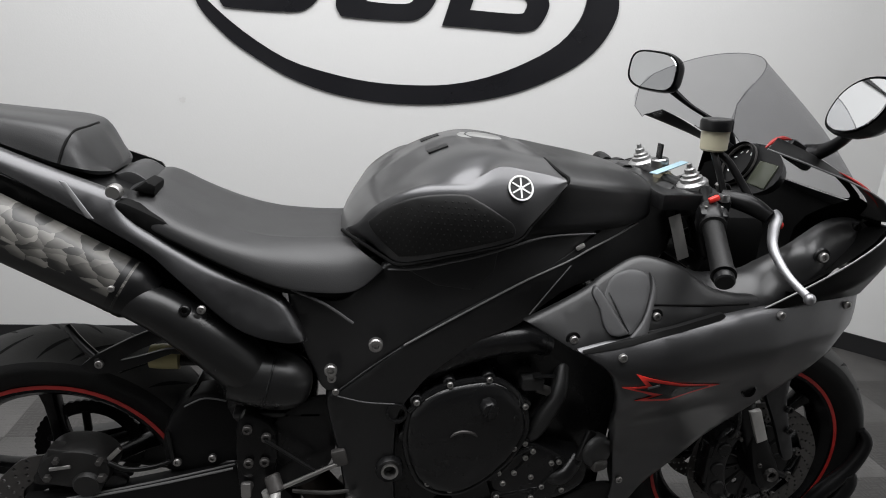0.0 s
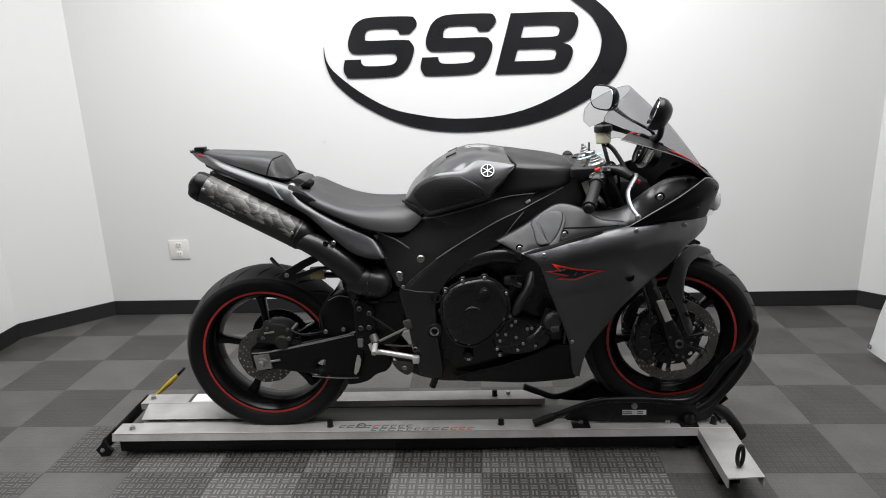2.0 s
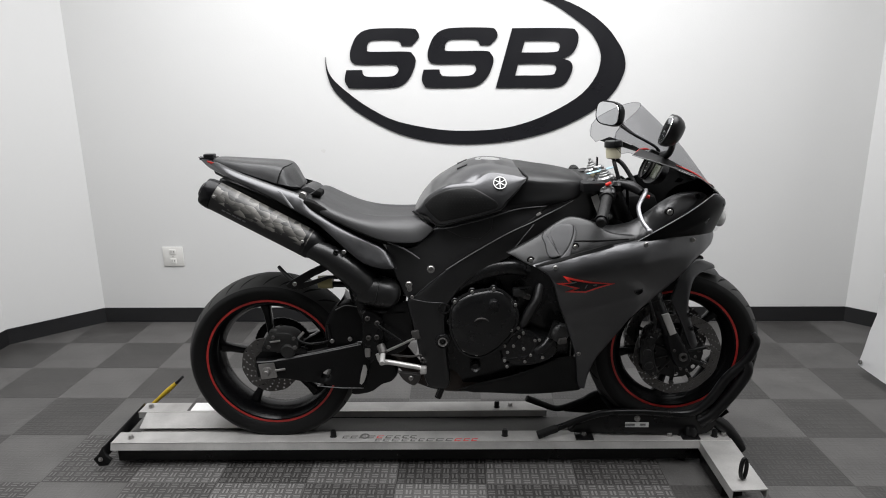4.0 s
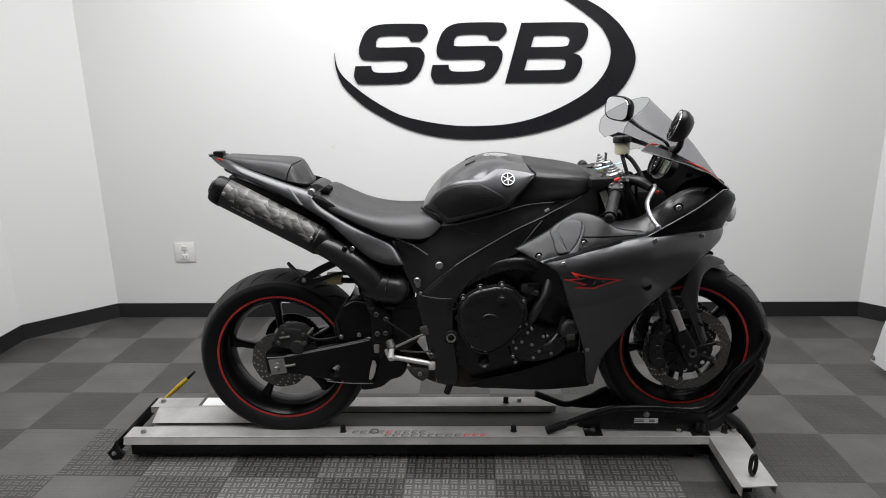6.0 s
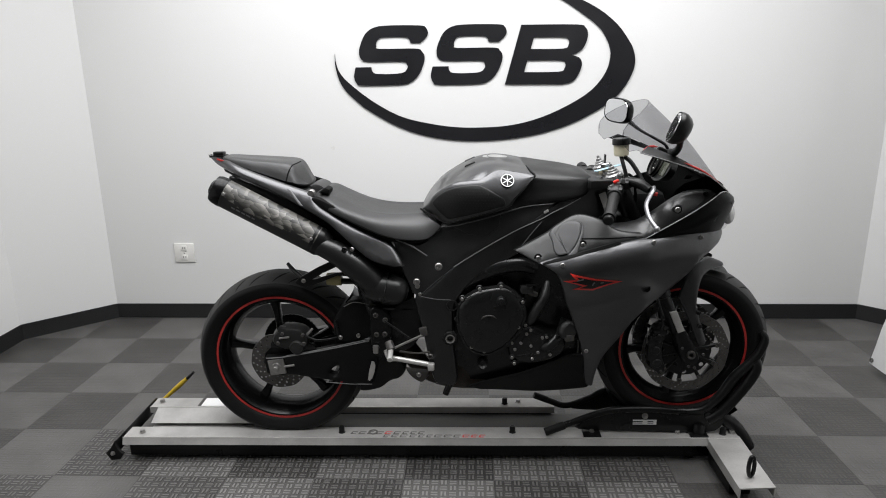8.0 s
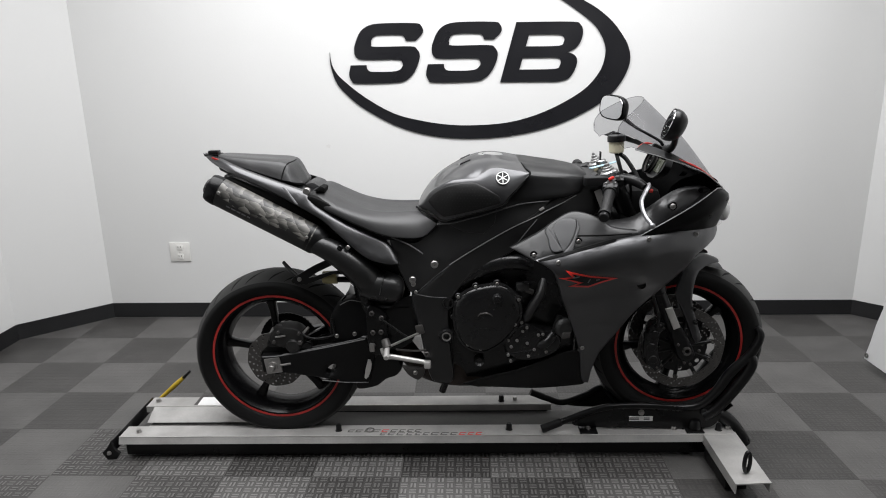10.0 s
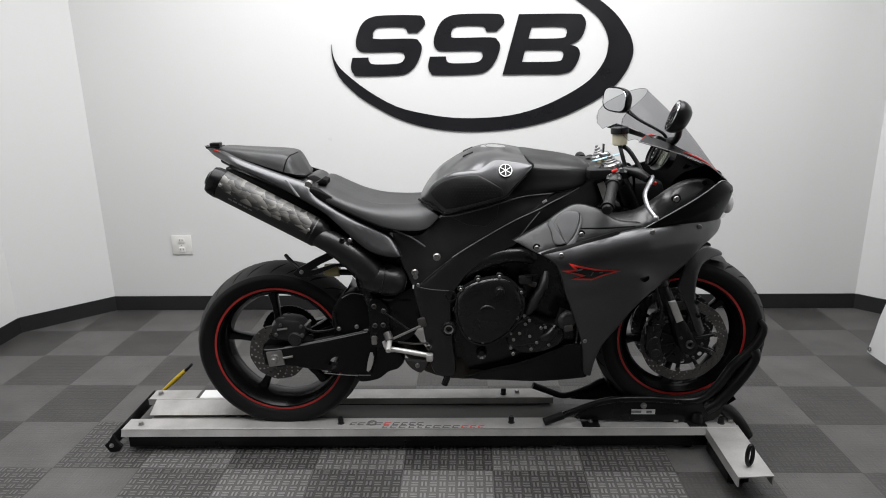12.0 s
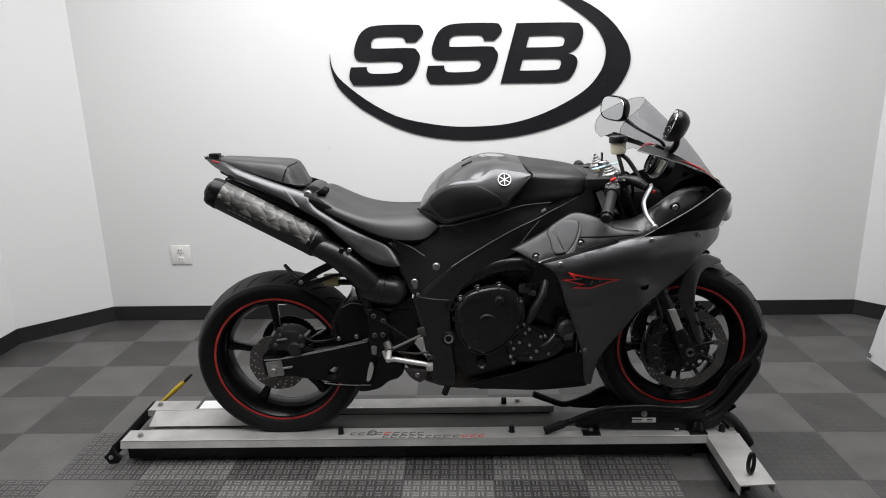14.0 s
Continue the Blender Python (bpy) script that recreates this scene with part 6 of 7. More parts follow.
# Jagged decal: red outline, black inside.
dec = [(0.347, 0.736), (0.385, 0.7395), (0.366, 0.760), (0.446, 0.741), (0.524, 0.7285), (0.478, 0.716), (0.438, 0.701), (0.376, 0.707), (0.405, 0.718), (0.382, 0.727)]
part("decal_outline", shell([(x, z, True) for x, z in dec], lambda q: FA(q) + 0.0015, 0.001, 0.0, -1, 0.01, 1), RED, FPANEL[-1], "red outline of a jagged decal")
inner = [(0.364, 0.7345), (0.396, 0.7385), (0.381, 0.7525), (0.446, 0.737), (0.505, 0.7285), (0.476, 0.7205), (0.437, 0.7055), (0.394, 0.7095), (0.420, 0.7195), (0.392, 0.7285)]
part("decal_inside", shell([(0.436 + 0.95 * (x - 0.436), 0.728 + 0.90 * (z - 0.728), True) for x, z in inner], lambda q: FA(q) + 0.0028, 0.001, 0.0, -1, 0.01, 1), BLACK, FPANEL[-1], "black inside of the decal")
for x, z, n, tilt in ((0.396, 0.7400, 0.020, -14), (0.436, 0.7265, 0.014, -62), (0.462, 0.7285, 0.010, -10)):
    part("decal_glint", block(n, 0.001, 0.0036, (x, -float(FA([(x, z)])[0]) - 0.0042, z), 0.0003, pose(0, 0, 0, 0, tilt, 0)), FLASH, FPANEL[-1], "grey bar in the decal")


def bow(xr, zr, w, xf, zf, n=41, p=0.72, mids=()):
    """A bow-shaped line round the nose: from the rear on the right, past the front, to the rear on the left."""
    out = []
    for k in range(n):
        a = -math.pi / 2 + math.pi * k / (n - 1)
        t = abs(math.cos(a)) ** p
        x = xr + (xf - xr) * t
        z = np.interp(t, [0, *[m[0] for m in mids], 1], [zr, *[m[1] for m in mids], zf])
        out.append(np.array([x, w * math.sin(a), z]))
    return out


def nose_line(points, n=41):
    """A line round the nose through points (x, half width, z) from the rear to the middle, mirrored, at even counts."""
    half = smooth_line(points, 12)
    along = np.r_[0, np.cumsum(np.linalg.norm(np.diff(half, axis=0), axis=1))]
    at = np.linspace(0, along[-1], n // 2 + 1)
    right = [np.array([np.interp(a, along, half[:, 0]), -np.interp(a, along, half[:, 1]), np.interp(a, along, half[:, 2])]) for a in at]
    return right + [p * np.array([1, -1, 1]) for p in reversed(right[:-1])]


def skin(lines, thick, mids=3):
    """A moulded sheet through bow lines."""
    rows = [np.array(l) for l in lines]
    path = []
    for k in range(len(rows[0])):
        path.append(smooth_line([tuple(r[k]) for r in rows], mids))
    rings = [[path[k][m] for k in range(len(path))] for m in range(len(path[0]))]
    bm = loft([[tuple(p) for p in r] for r in rings], False, False)
    bmesh.ops.solidify(bm, geom=bm.faces[:], thickness=thick)
    return bm


low_top = nose_line([(0.590, 0.283, 0.851), (0.65, 0.287, 0.888), (0.715, 0.284, 0.926), (0.770, 0.275, 0.961), (0.800, 0.258, 0.984), (0.834, 0.226, 0.976), (0.864, 0.16, 0.966), (0.885, 0.08, 0.961), (0.891, 0.0, 0.959)])
low_mid = nose_line([(0.600, 0.284, 0.847), (0.665, 0.287, 0.870), (0.73, 0.286, 0.892), (0.785, 0.275, 0.925), (0.823, 0.257, 0.947), (0.855, 0.224, 0.946), (0.884, 0.16, 0.940), (0.902, 0.08, 0.934), (0.909, 0.0, 0.931)])
low_bot = nose_line([(0.602, 0.281, 0.846), (0.66, 0.275, 0.856), (0.72, 0.262, 0.860), (0.78, 0.243, 0.861), (0.815, 0.218, 0.859), (0.843, 0.185, 0.857), (0.865, 0.13, 0.856), (0.881, 0.06, 0.855), (0.885, 0.0, 0.855)])
nose = part("nose_cowl", skin([low_top, low_mid, low_bot], 0.004), BLACK, bike, "black nose cowl")
lip = [tuple(p + np.array([0, 0, 0.001])) for p in low_top[:21]]
part("cowl_lip", tube(lip[::2], 0.0016, 8, 2), EDGE, nose, "pale edge of the cowl")
up_a = nose_line([(0.571, 0.228, 1.098), (0.64, 0.243, 1.078), (0.72, 0.255, 1.052), (0.768, 0.258, 1.031), (0.800, 0.250, 1.008), (0.828, 0.224, 0.988), (0.860, 0.16, 0.974), (0.880, 0.08, 0.967), (0.887, 0.0, 0.964)])
up_b = nose_line([(0.600, 0.205, 1.114), (0.66, 0.215, 1.092), (0.735, 0.214, 1.055), (0.80, 0.190, 1.016), (0.838, 0.14, 0.997), (0.862, 0.07, 0.989), (0.872, 0.0, 0.986)])
head = part("upper_cowl", skin([up_a, up_b], 0.004, 4), DARKGREY, bike, "dark grey upper cowl round the windscreen")
part("cowl_lip", tube([tuple(p) for p in up_a[:21:2]], 0.0015, 8, 2), EDGE, head, "pale edge of the cowl")
front_side = slice(13, 34)
part("cowl_side", skin([[p * np.array([1, 0.99, 1]) for p in up_a[front_side]], [p * np.array([0.995, 0.985, 1]) for p in low_top[front_side]]], 0.003, 2), BLACK, head, "black infill behind the cowl")
# Dark sheet added so the bright wall does not show through the nose.
part("inner_ledge", skin([[p * np.array([0.995, 0.975, 1]) for p in low_top[2:16]], [p * np.array([0.975, 0.60, 1]) - np.array([0, 0, 0.03]) for p in low_top[2:16]]], 0.003, 2), SLOT, head, "dark filler sheet added inside the nose")
part("cowl_flash", tube([(0.582, -0.205, 1.097), (0.598, -0.201, 1.1085), (0.614, -0.199, 1.1125), (0.630, -0.197, 1.111)], [0.001, 0.004, 0.004, 0.001], 8, 3), RIM_RED, head, "dull red flash on the cowl")
part("cowl_flash", tube([tuple(np.array(p) * 0.45 + np.array(q) * 0.55 + np.array([0.001, -0.001, 0.001])) for p, q in zip(up_a[5:12], up_b[5:12])], [0.0005, 0.0024, 0.0032, 0.0032, 0.0028, 0.0020, 0.0005], 8, 2), RIM_RED, head, "dull red flash on the cowl")
part("nose_bridge", skin([bow(0.83, 0.978, 0.13, 0.897, 0.960), bow(0.82, 0.962, 0.135, 0.90, 0.955)], 0.006, 2), BLACK, bike)
# Windscreen.
top_edge = []
for k in range(41):
    s = -1 + 2 * k / 40
    top_edge.append(np.array([0.638 - 0.150 * abs(s) ** 2.0 + 0.062 * max(0, abs(s) * 5 - 4) ** 3, 0.190 * math.sin(s * math.pi / 2), 1.240 - 0.098 * abs(s) ** 2.2 - 0.045 * max(0, abs(s) * 5 - 4)]))
base_edge = [p + np.array([0, 0, 0.001]) for p in nose_line([(0.582, 0.192, 1.096), (0.605, 0.198, 1.106), (0.66, 0.210, 1.093), (0.735, 0.209, 1.056), (0.80, 0.185, 1.017), (0.834, 0.14, 0.999), (0.857, 0.07, 0.990), (0.867, 0.0, 0.988)])]
mid_edge = [0.5 * (a + b) + np.array([0.010 * (1 - abs(-1 + 2 * k / 40) ** 2), (0.012 * (-1 + 2 * k / 40)), 0.006]) for k, (a, b) in enumerate(zip(base_edge, top_edge))]
grid = [smooth_line([tuple(r[k]) for r in (base_edge, mid_edge, top_edge)], 6) for k in range(41)]
grid = np.array(grid)
bm = bmesh.new()
sheet = [[bm.verts.new(p) for p in col] for col in grid]
for a, b in zip(sheet, sheet[1:]):
    for k in range(len(a) - 1):
        bm.faces.new((a[k], b[k], b[k + 1], a[k + 1]))
screen = part("windscreen", bm, SMOKE, bike, "smoked grey windscreen", sharp=60)
part("screen_rim", tube([tuple(p) for p in np.vstack([grid[0, ::3], grid[1:-1:2, -1], grid[-1, ::-3]])], 0.0008, 6, 1), SMOKE, screen, "rounded rim of the windscreen")
# Black inner mask under the screen, dials and cavity.
part("screen_mask", skin([[p * np.array([1, 0.96, 1]) + np.array([-0.004, 0, 0.002]) for p in base_edge[5:36]], [p * np.array([1, 0.90, 1]) + np.array([-0.016, 0, 0.004]) for p in base_edge[5:36]]], 0.002, 2), SLOT, bike)
gauge = part("gauge_cluster", loft([[(0.700 + 0.03 * k, 0.092 * (1 - 0.25 * k) * math.cos(a), 1.028 + 0.052 * (1 - 0.2 * k) * math.sin(a)) for a in np.linspace(0, 2 * math.pi, 25)[:-1]] for k in (0.0, 0.35, 1.0)]), DARKGREY, bike, "dark gauge cluster behind the screen")
gauge.matrix_basis = pose(0.700, 0, 1.028, 0, 25, 0) @ pose(-0.700, 0, -1.028)
part("dial", lathe([(0, 0.0), (0.036, 0.0), (0.040, 0.006), (0.045, 0.002), (0.045, -0.02)], 32, "x", (0.704, 0.034, 1.028)), SLOT, gauge)
part("dial_ring", lathe([(0.040, -0.009), (0.046, -0.008), (0.046, -0.004), (0.040, -0.004)], 36, "x", (0.700, 0.034, 1.028), True), DISC, gauge, "dull metal dial ring")
for k in range(9):
    a = radians(215 - 30 * k)
    part("dial_tick", block(0.002, 0.006, 0.0016, (0.699, 0.034 - 0.030 * math.cos(a), 1.028 + 0.030 * math.sin(a)), 0, pose(0, 0, 0, math.degrees(a), 0, 0)), WHITE, gauge)
part("display", block(0.004, 0.058, 0.050, (0.699, -0.045, 1.024), 0.003), TINT, gauge, "greenish display glass")
part("inner_shroud", skin([bow(0.72, 1.004, 0.200, 0.885, 0.968, mids=((0.35, 1.022), (0.7, 1.000))), bow(0.69, 0.96, 0.175, 0.86, 0.90), bow(0.66, 0.85, 0.20, 0.84, 0.85), bow(0.63, 0.79, 0.18, 0.79, 0.79)], 0.004, 3), SLOT, bike, "black inner shroud")
IN = Field([(0.411, 0.845, 0.262), (0.47, 0.842, 0.268), (0.556, 0.845, 0.270), (0.635, 0.862, 0.270), (0.717, 0.905, 0.258), (0.781, 0.943, 0.232), (0.81, 0.962, 0.212), (0.43, 0.876, 0.212), (0.474, 0.886, 0.204), (0.524, 0.878, 0.212), (0.598, 0.904, 0.222), (0.66, 0.957, 0.240), (0.725, 0.978, 0.222), (0.80, 0.976, 0.200), (0.60, 0.88, 0.264), (0.664, 0.935, 0.268), (0.50, 0.860, 0.242)])
for s in (1, -1):
    duct = part("inner_duct", shell([(0.411, 0.848), (0.428, 0.876), (0.473, 0.889), (0.524, 0.880), (0.596, 0.902), (0.660, 0.955), (0.725, 0.981), (0.795, 0.980), (0.812, 0.964), (0.781, 0.944), (0.717, 0.905), (0.635, 0.862), (0.556, 0.845), (0.472, 0.842)], IN, 0.008, 0.010, s, 0.014), COVER, bike, "dark inner fairing panel")
part("duct_washer", lathe([(0.006, -0.002), (0.013, -0.003), (0.015, 0.0)], 24, "y", (0.680, -float(IN([(0.680, 0.936)])[0]), 0.936)), BLACK, duct)
bolt(0.680, -float(IN([(0.680, 0.936)])[0]) - 0.001, 0.936, 0.0085, duct)
bolt(0.777, -float(IN([(0.777, 0.975)])[0]), 0.973, 0.008, duct, DARKGREY)
for s in (-1, 1):
    lens = [(0.84, 0.845), (0.852, 0.90), (0.865, 0.945), (0.886, 0.94), (0.898, 0.90), (0.894, 0.85), (0.876, 0.838)]
    part("headlamp", shell(lens, Field([(0.84, 0.85, 0.150), (0.865, 0.945, 0.125), (0.912, 0.90, 0.092), (0.9, 0.845, 0.098), (0.88, 0.90, 0.135)]), 0.02, 0.012, s, 0.012), CLEAR, bike, "clear headlamp glass")
    part("lamp_bowl", lathe([(0, -0.02), (0.02, -0.015), (0.03, 0.0), (0.034, 0.02)], 24, "x", (0.865, 0.09 * s, 0.89)), CHROME, bike)
    orb = bmesh.new()
    bmesh.ops.create_uvsphere(orb, u_segments=24, v_segments=14, radius=1.0, matrix=pose(0.897, 0.085 * s, 0.888, 0, -8, 28 * s) @ Matrix.Diagonal((0.021, 0.034, 0.037, 1)))
    part("projector_lens", orb, LENS, bike, "headlamp lens, its reflections put in as a pale colour")
    orb = bmesh.new()
    bmesh.ops.create_uvsphere(orb, u_segments=20, v_segments=12, radius=1.0, matrix=pose(0.886, 0.085 * s, 0.944, 0, -8, 28 * s) @ Matrix.Diagonal((0.010, 0.016, 0.014, 1)))
    part("position_lamp", orb, DISC, bike, "small dull position lamp above the headlamp lens")

# Front fork, wheel, fender.
front = wheel("front_wheel", FX, FZ, 0.213, 0.040, 0.297, 0.060, 114)
for s in (-1, 1):
    fd = part("brake_disc", drilled_ring(0.114, 0.146, 60, 4, 0.005, 0.3, wave=0.0012), DISC, front, "drilled steel brake disc")
    fd.matrix_basis = pose(0, 0.066 * s, 0)
    for k in range(10):
        a = radians(12 + 36 * k)
        part("carrier_arm", rod((0.03 * math.cos(a), 0.06 * s, 0.03 * math.sin(a)), (0.106 * math.cos(a), 0.064 * s, 0.106 * math.sin(a)), 0.007, 10), BLACK, front)
    plate = part("disc_plate", drilled_ring(0.026, 0.090, 15, 3, 0.004, 0.34), BLACK, front)
    plate.matrix_basis = pose(0, 0.062 * s, 0)
    for k in range(10):
        a = radians(12 + 36 * k)
        part("disc_button", lathe([(0.003, -0.005), (0.008, -0.005), (0.008, 0.004), (0.003, 0.004)], 16, "y", (0.108 * math.cos(a), 0.067 * s, 0.108 * math.sin(a)), True), DISC, front)
    leg0, leg1 = Vector((0.536, 0.105 * s, 1.0)), Vector((0.800, 0.105 * s, 0.405))
    d = (leg1 - leg0).normalized()
    leg = part("fork_leg", tube([leg0, leg0 + d * 0.42, leg0 + d * 0.425, leg0 + d * 0.64], [0.027, 0.027, 0.0215, 0.0215], 24, 1), BLACK, bike, "black upside-down fork leg")
    part("fork_bottom", shell([(0.745, 0.50), (0.775, 0.51), (0.825, 0.43), (0.835, 0.39), (0.805, 0.372), (0.775, 0.40)], 0.130, 0.045, 0.012, s, 0.014), BLACK, leg)
    caliper = [(0.676, 0.365, True), (0.672, 0.44), (0.684, 0.495), (0.712, 0.520, True), (0.738, 0.508, True), (0.722, 0.475), (0.714, 0.43), (0.722, 0.385), (0.738, 0.352, True), (0.712, 0.335, True)]
    fc = part("front_caliper", shell(caliper, 0.118, 0.04, 0.008, s, 0.012), ENGINE, bike, "black radial brake caliper")
    for x, z in ((0.699, 0.47), (0.692, 0.425), (0.700, 0.38)):
        part("piston_cap", rod((x, 0.112 * s, z), (x, 0.123 * s, z), 0.015, 18), ENGINE, fc)
    for x, z in ((0.716, 0.505), (0.714, 0.352), (0.728, 0.495), (0.728, 0.362)):
        part("caliper_bolt", rod((x, 0.112 * s, z), (x, 0.124 * s, z), 0.0042, 6), DISC, fc)
    part("caliper_bridge", block(0.012, 0.03, 0.09, (0.674, 0.10 * s, 0.43), 0.003), ENGINE, fc)
part("fork_reflector", shell([(0.7245, 0.566, True), (0.748, 0.570, True), (0.778, 0.502, True), (0.757, 0.493, True)], 0.134, 0.008, 0.002, -1, 0.012, 2), ALU, bike, "pale rectangular reflector on the fork")
part("axle_end", lathe([(0.007, 0.004), (0.008, -0.006), (0.013, -0.008), (0.0145, 0.0), (0.0145, 0.02)], 24, "y", (0.805, -0.132, 0.417)), DISC, bike)
for x, z in ((0.845, 0.418), (0.80, 0.375), (0.82, 0.37), (0.775, 0.44)):
    bolt(x, -0.131, z, 0.005, mat=DISC)
part("brake_hose", tube([(0.60, -0.14, 0.80), (0.66, -0.15, 0.66), (0.70, -0.14, 0.55), (0.705, -0.12, 0.50)], 0.005, 10), BLACK, bike)
FEN = Field([(0.77, 0.60, 0.105), (0.80, 0.70, 0.085), (0.855, 0.735, 0.062), (0.905, 0.71, 0.06), (0.83, 0.66, 0.098), (0.81, 0.60, 0.110), (0.845, 0.45, 0.128)])
fen_r = [(0.760, 0.610, True), (0.778, 0.662), (0.798, 0.702), (0.826, 0.726), (0.860, 0.734, True), (0.905, 0.716), (0.912, 0.703, True), (0.860, 0.692), (0.830, 0.663), (0.818, 0.59), (0.831, 0.53), (0.852, 0.462), (0.841, 0.446), (0.825, 0.455), (0.797, 0.525), (0.775, 0.574)]
for s in (-1, 1):
    part("front_fender", shell(fen_r, FEN, 0.004, 0.006, s, 0.012), GREY, bike, "gunmetal grey front mudguard")
crown_rows = []
for a in np.linspace(radians(66), radians(122), 16):
    r = 0.309
    crown_rows.append([(FX + r * math.cos(a) * (1 - 0.02 * abs(y) / 0.062) , y, FZ + (r - 0.35 * y * y / 0.062 * 0.5) * math.sin(a)) for y in np.linspace(-0.066, 0.066, 11)])
bm = loft(crown_rows, False, False)
bmesh.ops.solidify(bm, geom=bm.faces[:], thickness=0.003)
part("fender_crown", bm, GREY, bike, "gunmetal grey mudguard crown")
for x, z in ((0.822, 0.560), (0.828, 0.515)):
    bolt(x, -float(FEN([(x, z)])[0]) - 0.001, z, 0.0075, mat=BLACK)

# Handlebars and controls.
part("top_clamp", shell([(0.44, -0.15), (0.47, -0.165), (0.56, -0.15), (0.575, -0.10), (0.555, 0.0), (0.575, 0.10), (0.56, 0.15), (0.47, 0.165), (0.44, 0.15), (0.46, 0.0)], 0.0, 0.022, 0.004, -1, 0.02), BLACK, bike, "black top fork clamp").matrix_basis = Matrix(((1, 0, 0, 0), (0, 0, 1, 0), (0, -1, 0, 1.006), (0, 0, 0, 1)))
for s in (-1, 1):
    base = part("fork_cap", lathe([(0.034, -0.02), (0.034, 0.006), (0.030, 0.010), (0.024, 0.011), (0.023, 0.017), (0.018, 0.019), (0.0175, 0.024), (0.012, 0.026), (0.0115, 0.034), (0.006, 0.036), (0.006, 0.044), (0, 0.045)], 32, "z"), ALLOY, bike, "stepped bright fork cap with adjuster")
    base.matrix_basis = pose(0.527, 0.105 * s, 1.010, 0, -20, 0) @ Matrix.Diagonal((0.8, 0.8, 0.95, 1))
    part("cap_ring", lathe([(0.036, -0.024), (0.036, -0.006), (0.033, -0.002)], 32, "z"), BLACK, base)
part("stem_nut", lathe([(0, 0.012), (0.016, 0.012), (0.019, 0.006), (0.019, -0.01)], 6, "z", (0.515, -0.012, 1.005)), BRASS_NUT, bike)
part("blue_tag", block(0.130, 0.016, 0.002, (0.530, -0.006, 1.0235), 0.0005, pose(0, 0, 0, 0, -5, 38)), BLUE, bike, "light blue paper tag")
part("ignition_lock", rod((0.53, 0.03, 1.01), (0.525, 0.03, 1.035), 0.017), CHROME, bike)
part("key", block(0.004, 0.02, 0.03, (0.523, 0.03, 1.048), 0.001), BLACK, bike)
for s in (-1, 1):
    a, b = Vector((0.535, 0.135 * s, 1.008)), Vector((0.466, 0.345 * s, 0.925))
    d = (b - a).normalized()
    bar = part("handlebar", rod(a, b - d * 0.02, 0.011, 16), BLACK, bike)
    part("bar_clamp", rod(Vector((0.533, 0.105 * s, 0.965)), Vector((0.523, 0.105 * s, 0.99)), 0.034, 24), BLACK, bar)
    g0 = a + d * 0.105
    part("grip", tube([g0, g0 + d * 0.004, g0 + d * 0.006, b - d * 0.014, b - d * 0.012, b - d * 0.004], [0.021, 0.021, 0.0165, 0.0165, 0.0185, 0.0185], 20, 1), GRIP, bar, "ribbed black rubber grip")
    part("bar_end", rod(b - d * 0.004, b + d * 0.012, 0.0145, 20), BLACK, bar)
    part("switch_box", tube([a + d * 0.055, a + d * 0.07, a + d * 0.095, a + d * 0.105], [0.017, 0.023, 0.024, 0.020], 16, 2), BLACK, bar)
for s in (-1, 1):
    a, b = Vector((0.535, 0.135 * s, 1.008)), Vector((0.466, 0.345 * s, 0.925))
    d = (b - a).normalized()
    box = part("throttle_housing", block(0.046, 0.030, 0.040, a + d * 0.088, 0.007, d.to_track_quat("Y", "Z").to_matrix().to_4x4()), BLACK, bike, "black switch housing")
    for k in (-0.014, 0.014):
        p = a + d * 0.088 + Vector((k, 0, 0.019))
        part("housing_screw", rod(p, p + Vector((0, 0, 0.004)), 0.003, 8), STEEL, box)
    part("clamp_bolt", rod((0.556, 0.128 * s, 0.985), (0.566, 0.140 * s, 0.985), 0.006, 6), STEEL, bike)
    part("lever_perch", block(0.036, 0.026, 0.026, a + d * 0.045 + Vector((0.018, 0, 0.004)), 0.006, d.to_track_quat("Y", "Z").to_matrix().to_4x4()), BLACK, bike)
part("banjo_bolt", rod((0.556, -0.150, 1.012), (0.548, -0.150, 1.026), 0.007, 6), STEEL, bike)
part("brake_line", tube([(0.552, -0.150, 1.022), (0.566, -0.150, 1.020), (0.584, -0.130, 0.995), (0.596, -0.110, 0.95), (0.60, -0.11, 0.88)], 0.0045, 10), BLACK, bike, "black brake line")
part("wire_loom", tube([(0.52, -0.185, 0.985), (0.548, -0.15, 0.97), (0.56, -0.11, 0.945), (0.55, -0.06, 0.91)], 0.006, 10), BLACK, bike)
part("wire_loom", tube([(0.52, 0.185, 0.985), (0.55, 0.15, 0.985), (0.575, 0.10, 0.980), (0.59, 0.03, 0.94)], 0.005, 10), BLACK, bike)
part("steering_damper", rod((0.515, -0.09, 1.005), (0.515, 0.06, 1.005), 0.011, 16), DARKGREY, bike)
part("kill_switch", block(0.018, 0.010, 0.009, (0.512, -0.205, 1.010), 0.003, pose(0, 0, 0, 0, -25, 0)), RED, bike, "red engine stop switch")
part("switch_knob", block(0.014, 0.016, 0.014, (0.535, -0.195, 1.010), 0.003), CHROME, bike)
part("master_cylinder", tube([(0.552, -0.16, 1.005), (0.585, -0.19, 1.0), (0.61, -0.215, 0.985)], [0.013, 0.016, 0.012], 14), BLACK, bike, "black brake master cylinder")
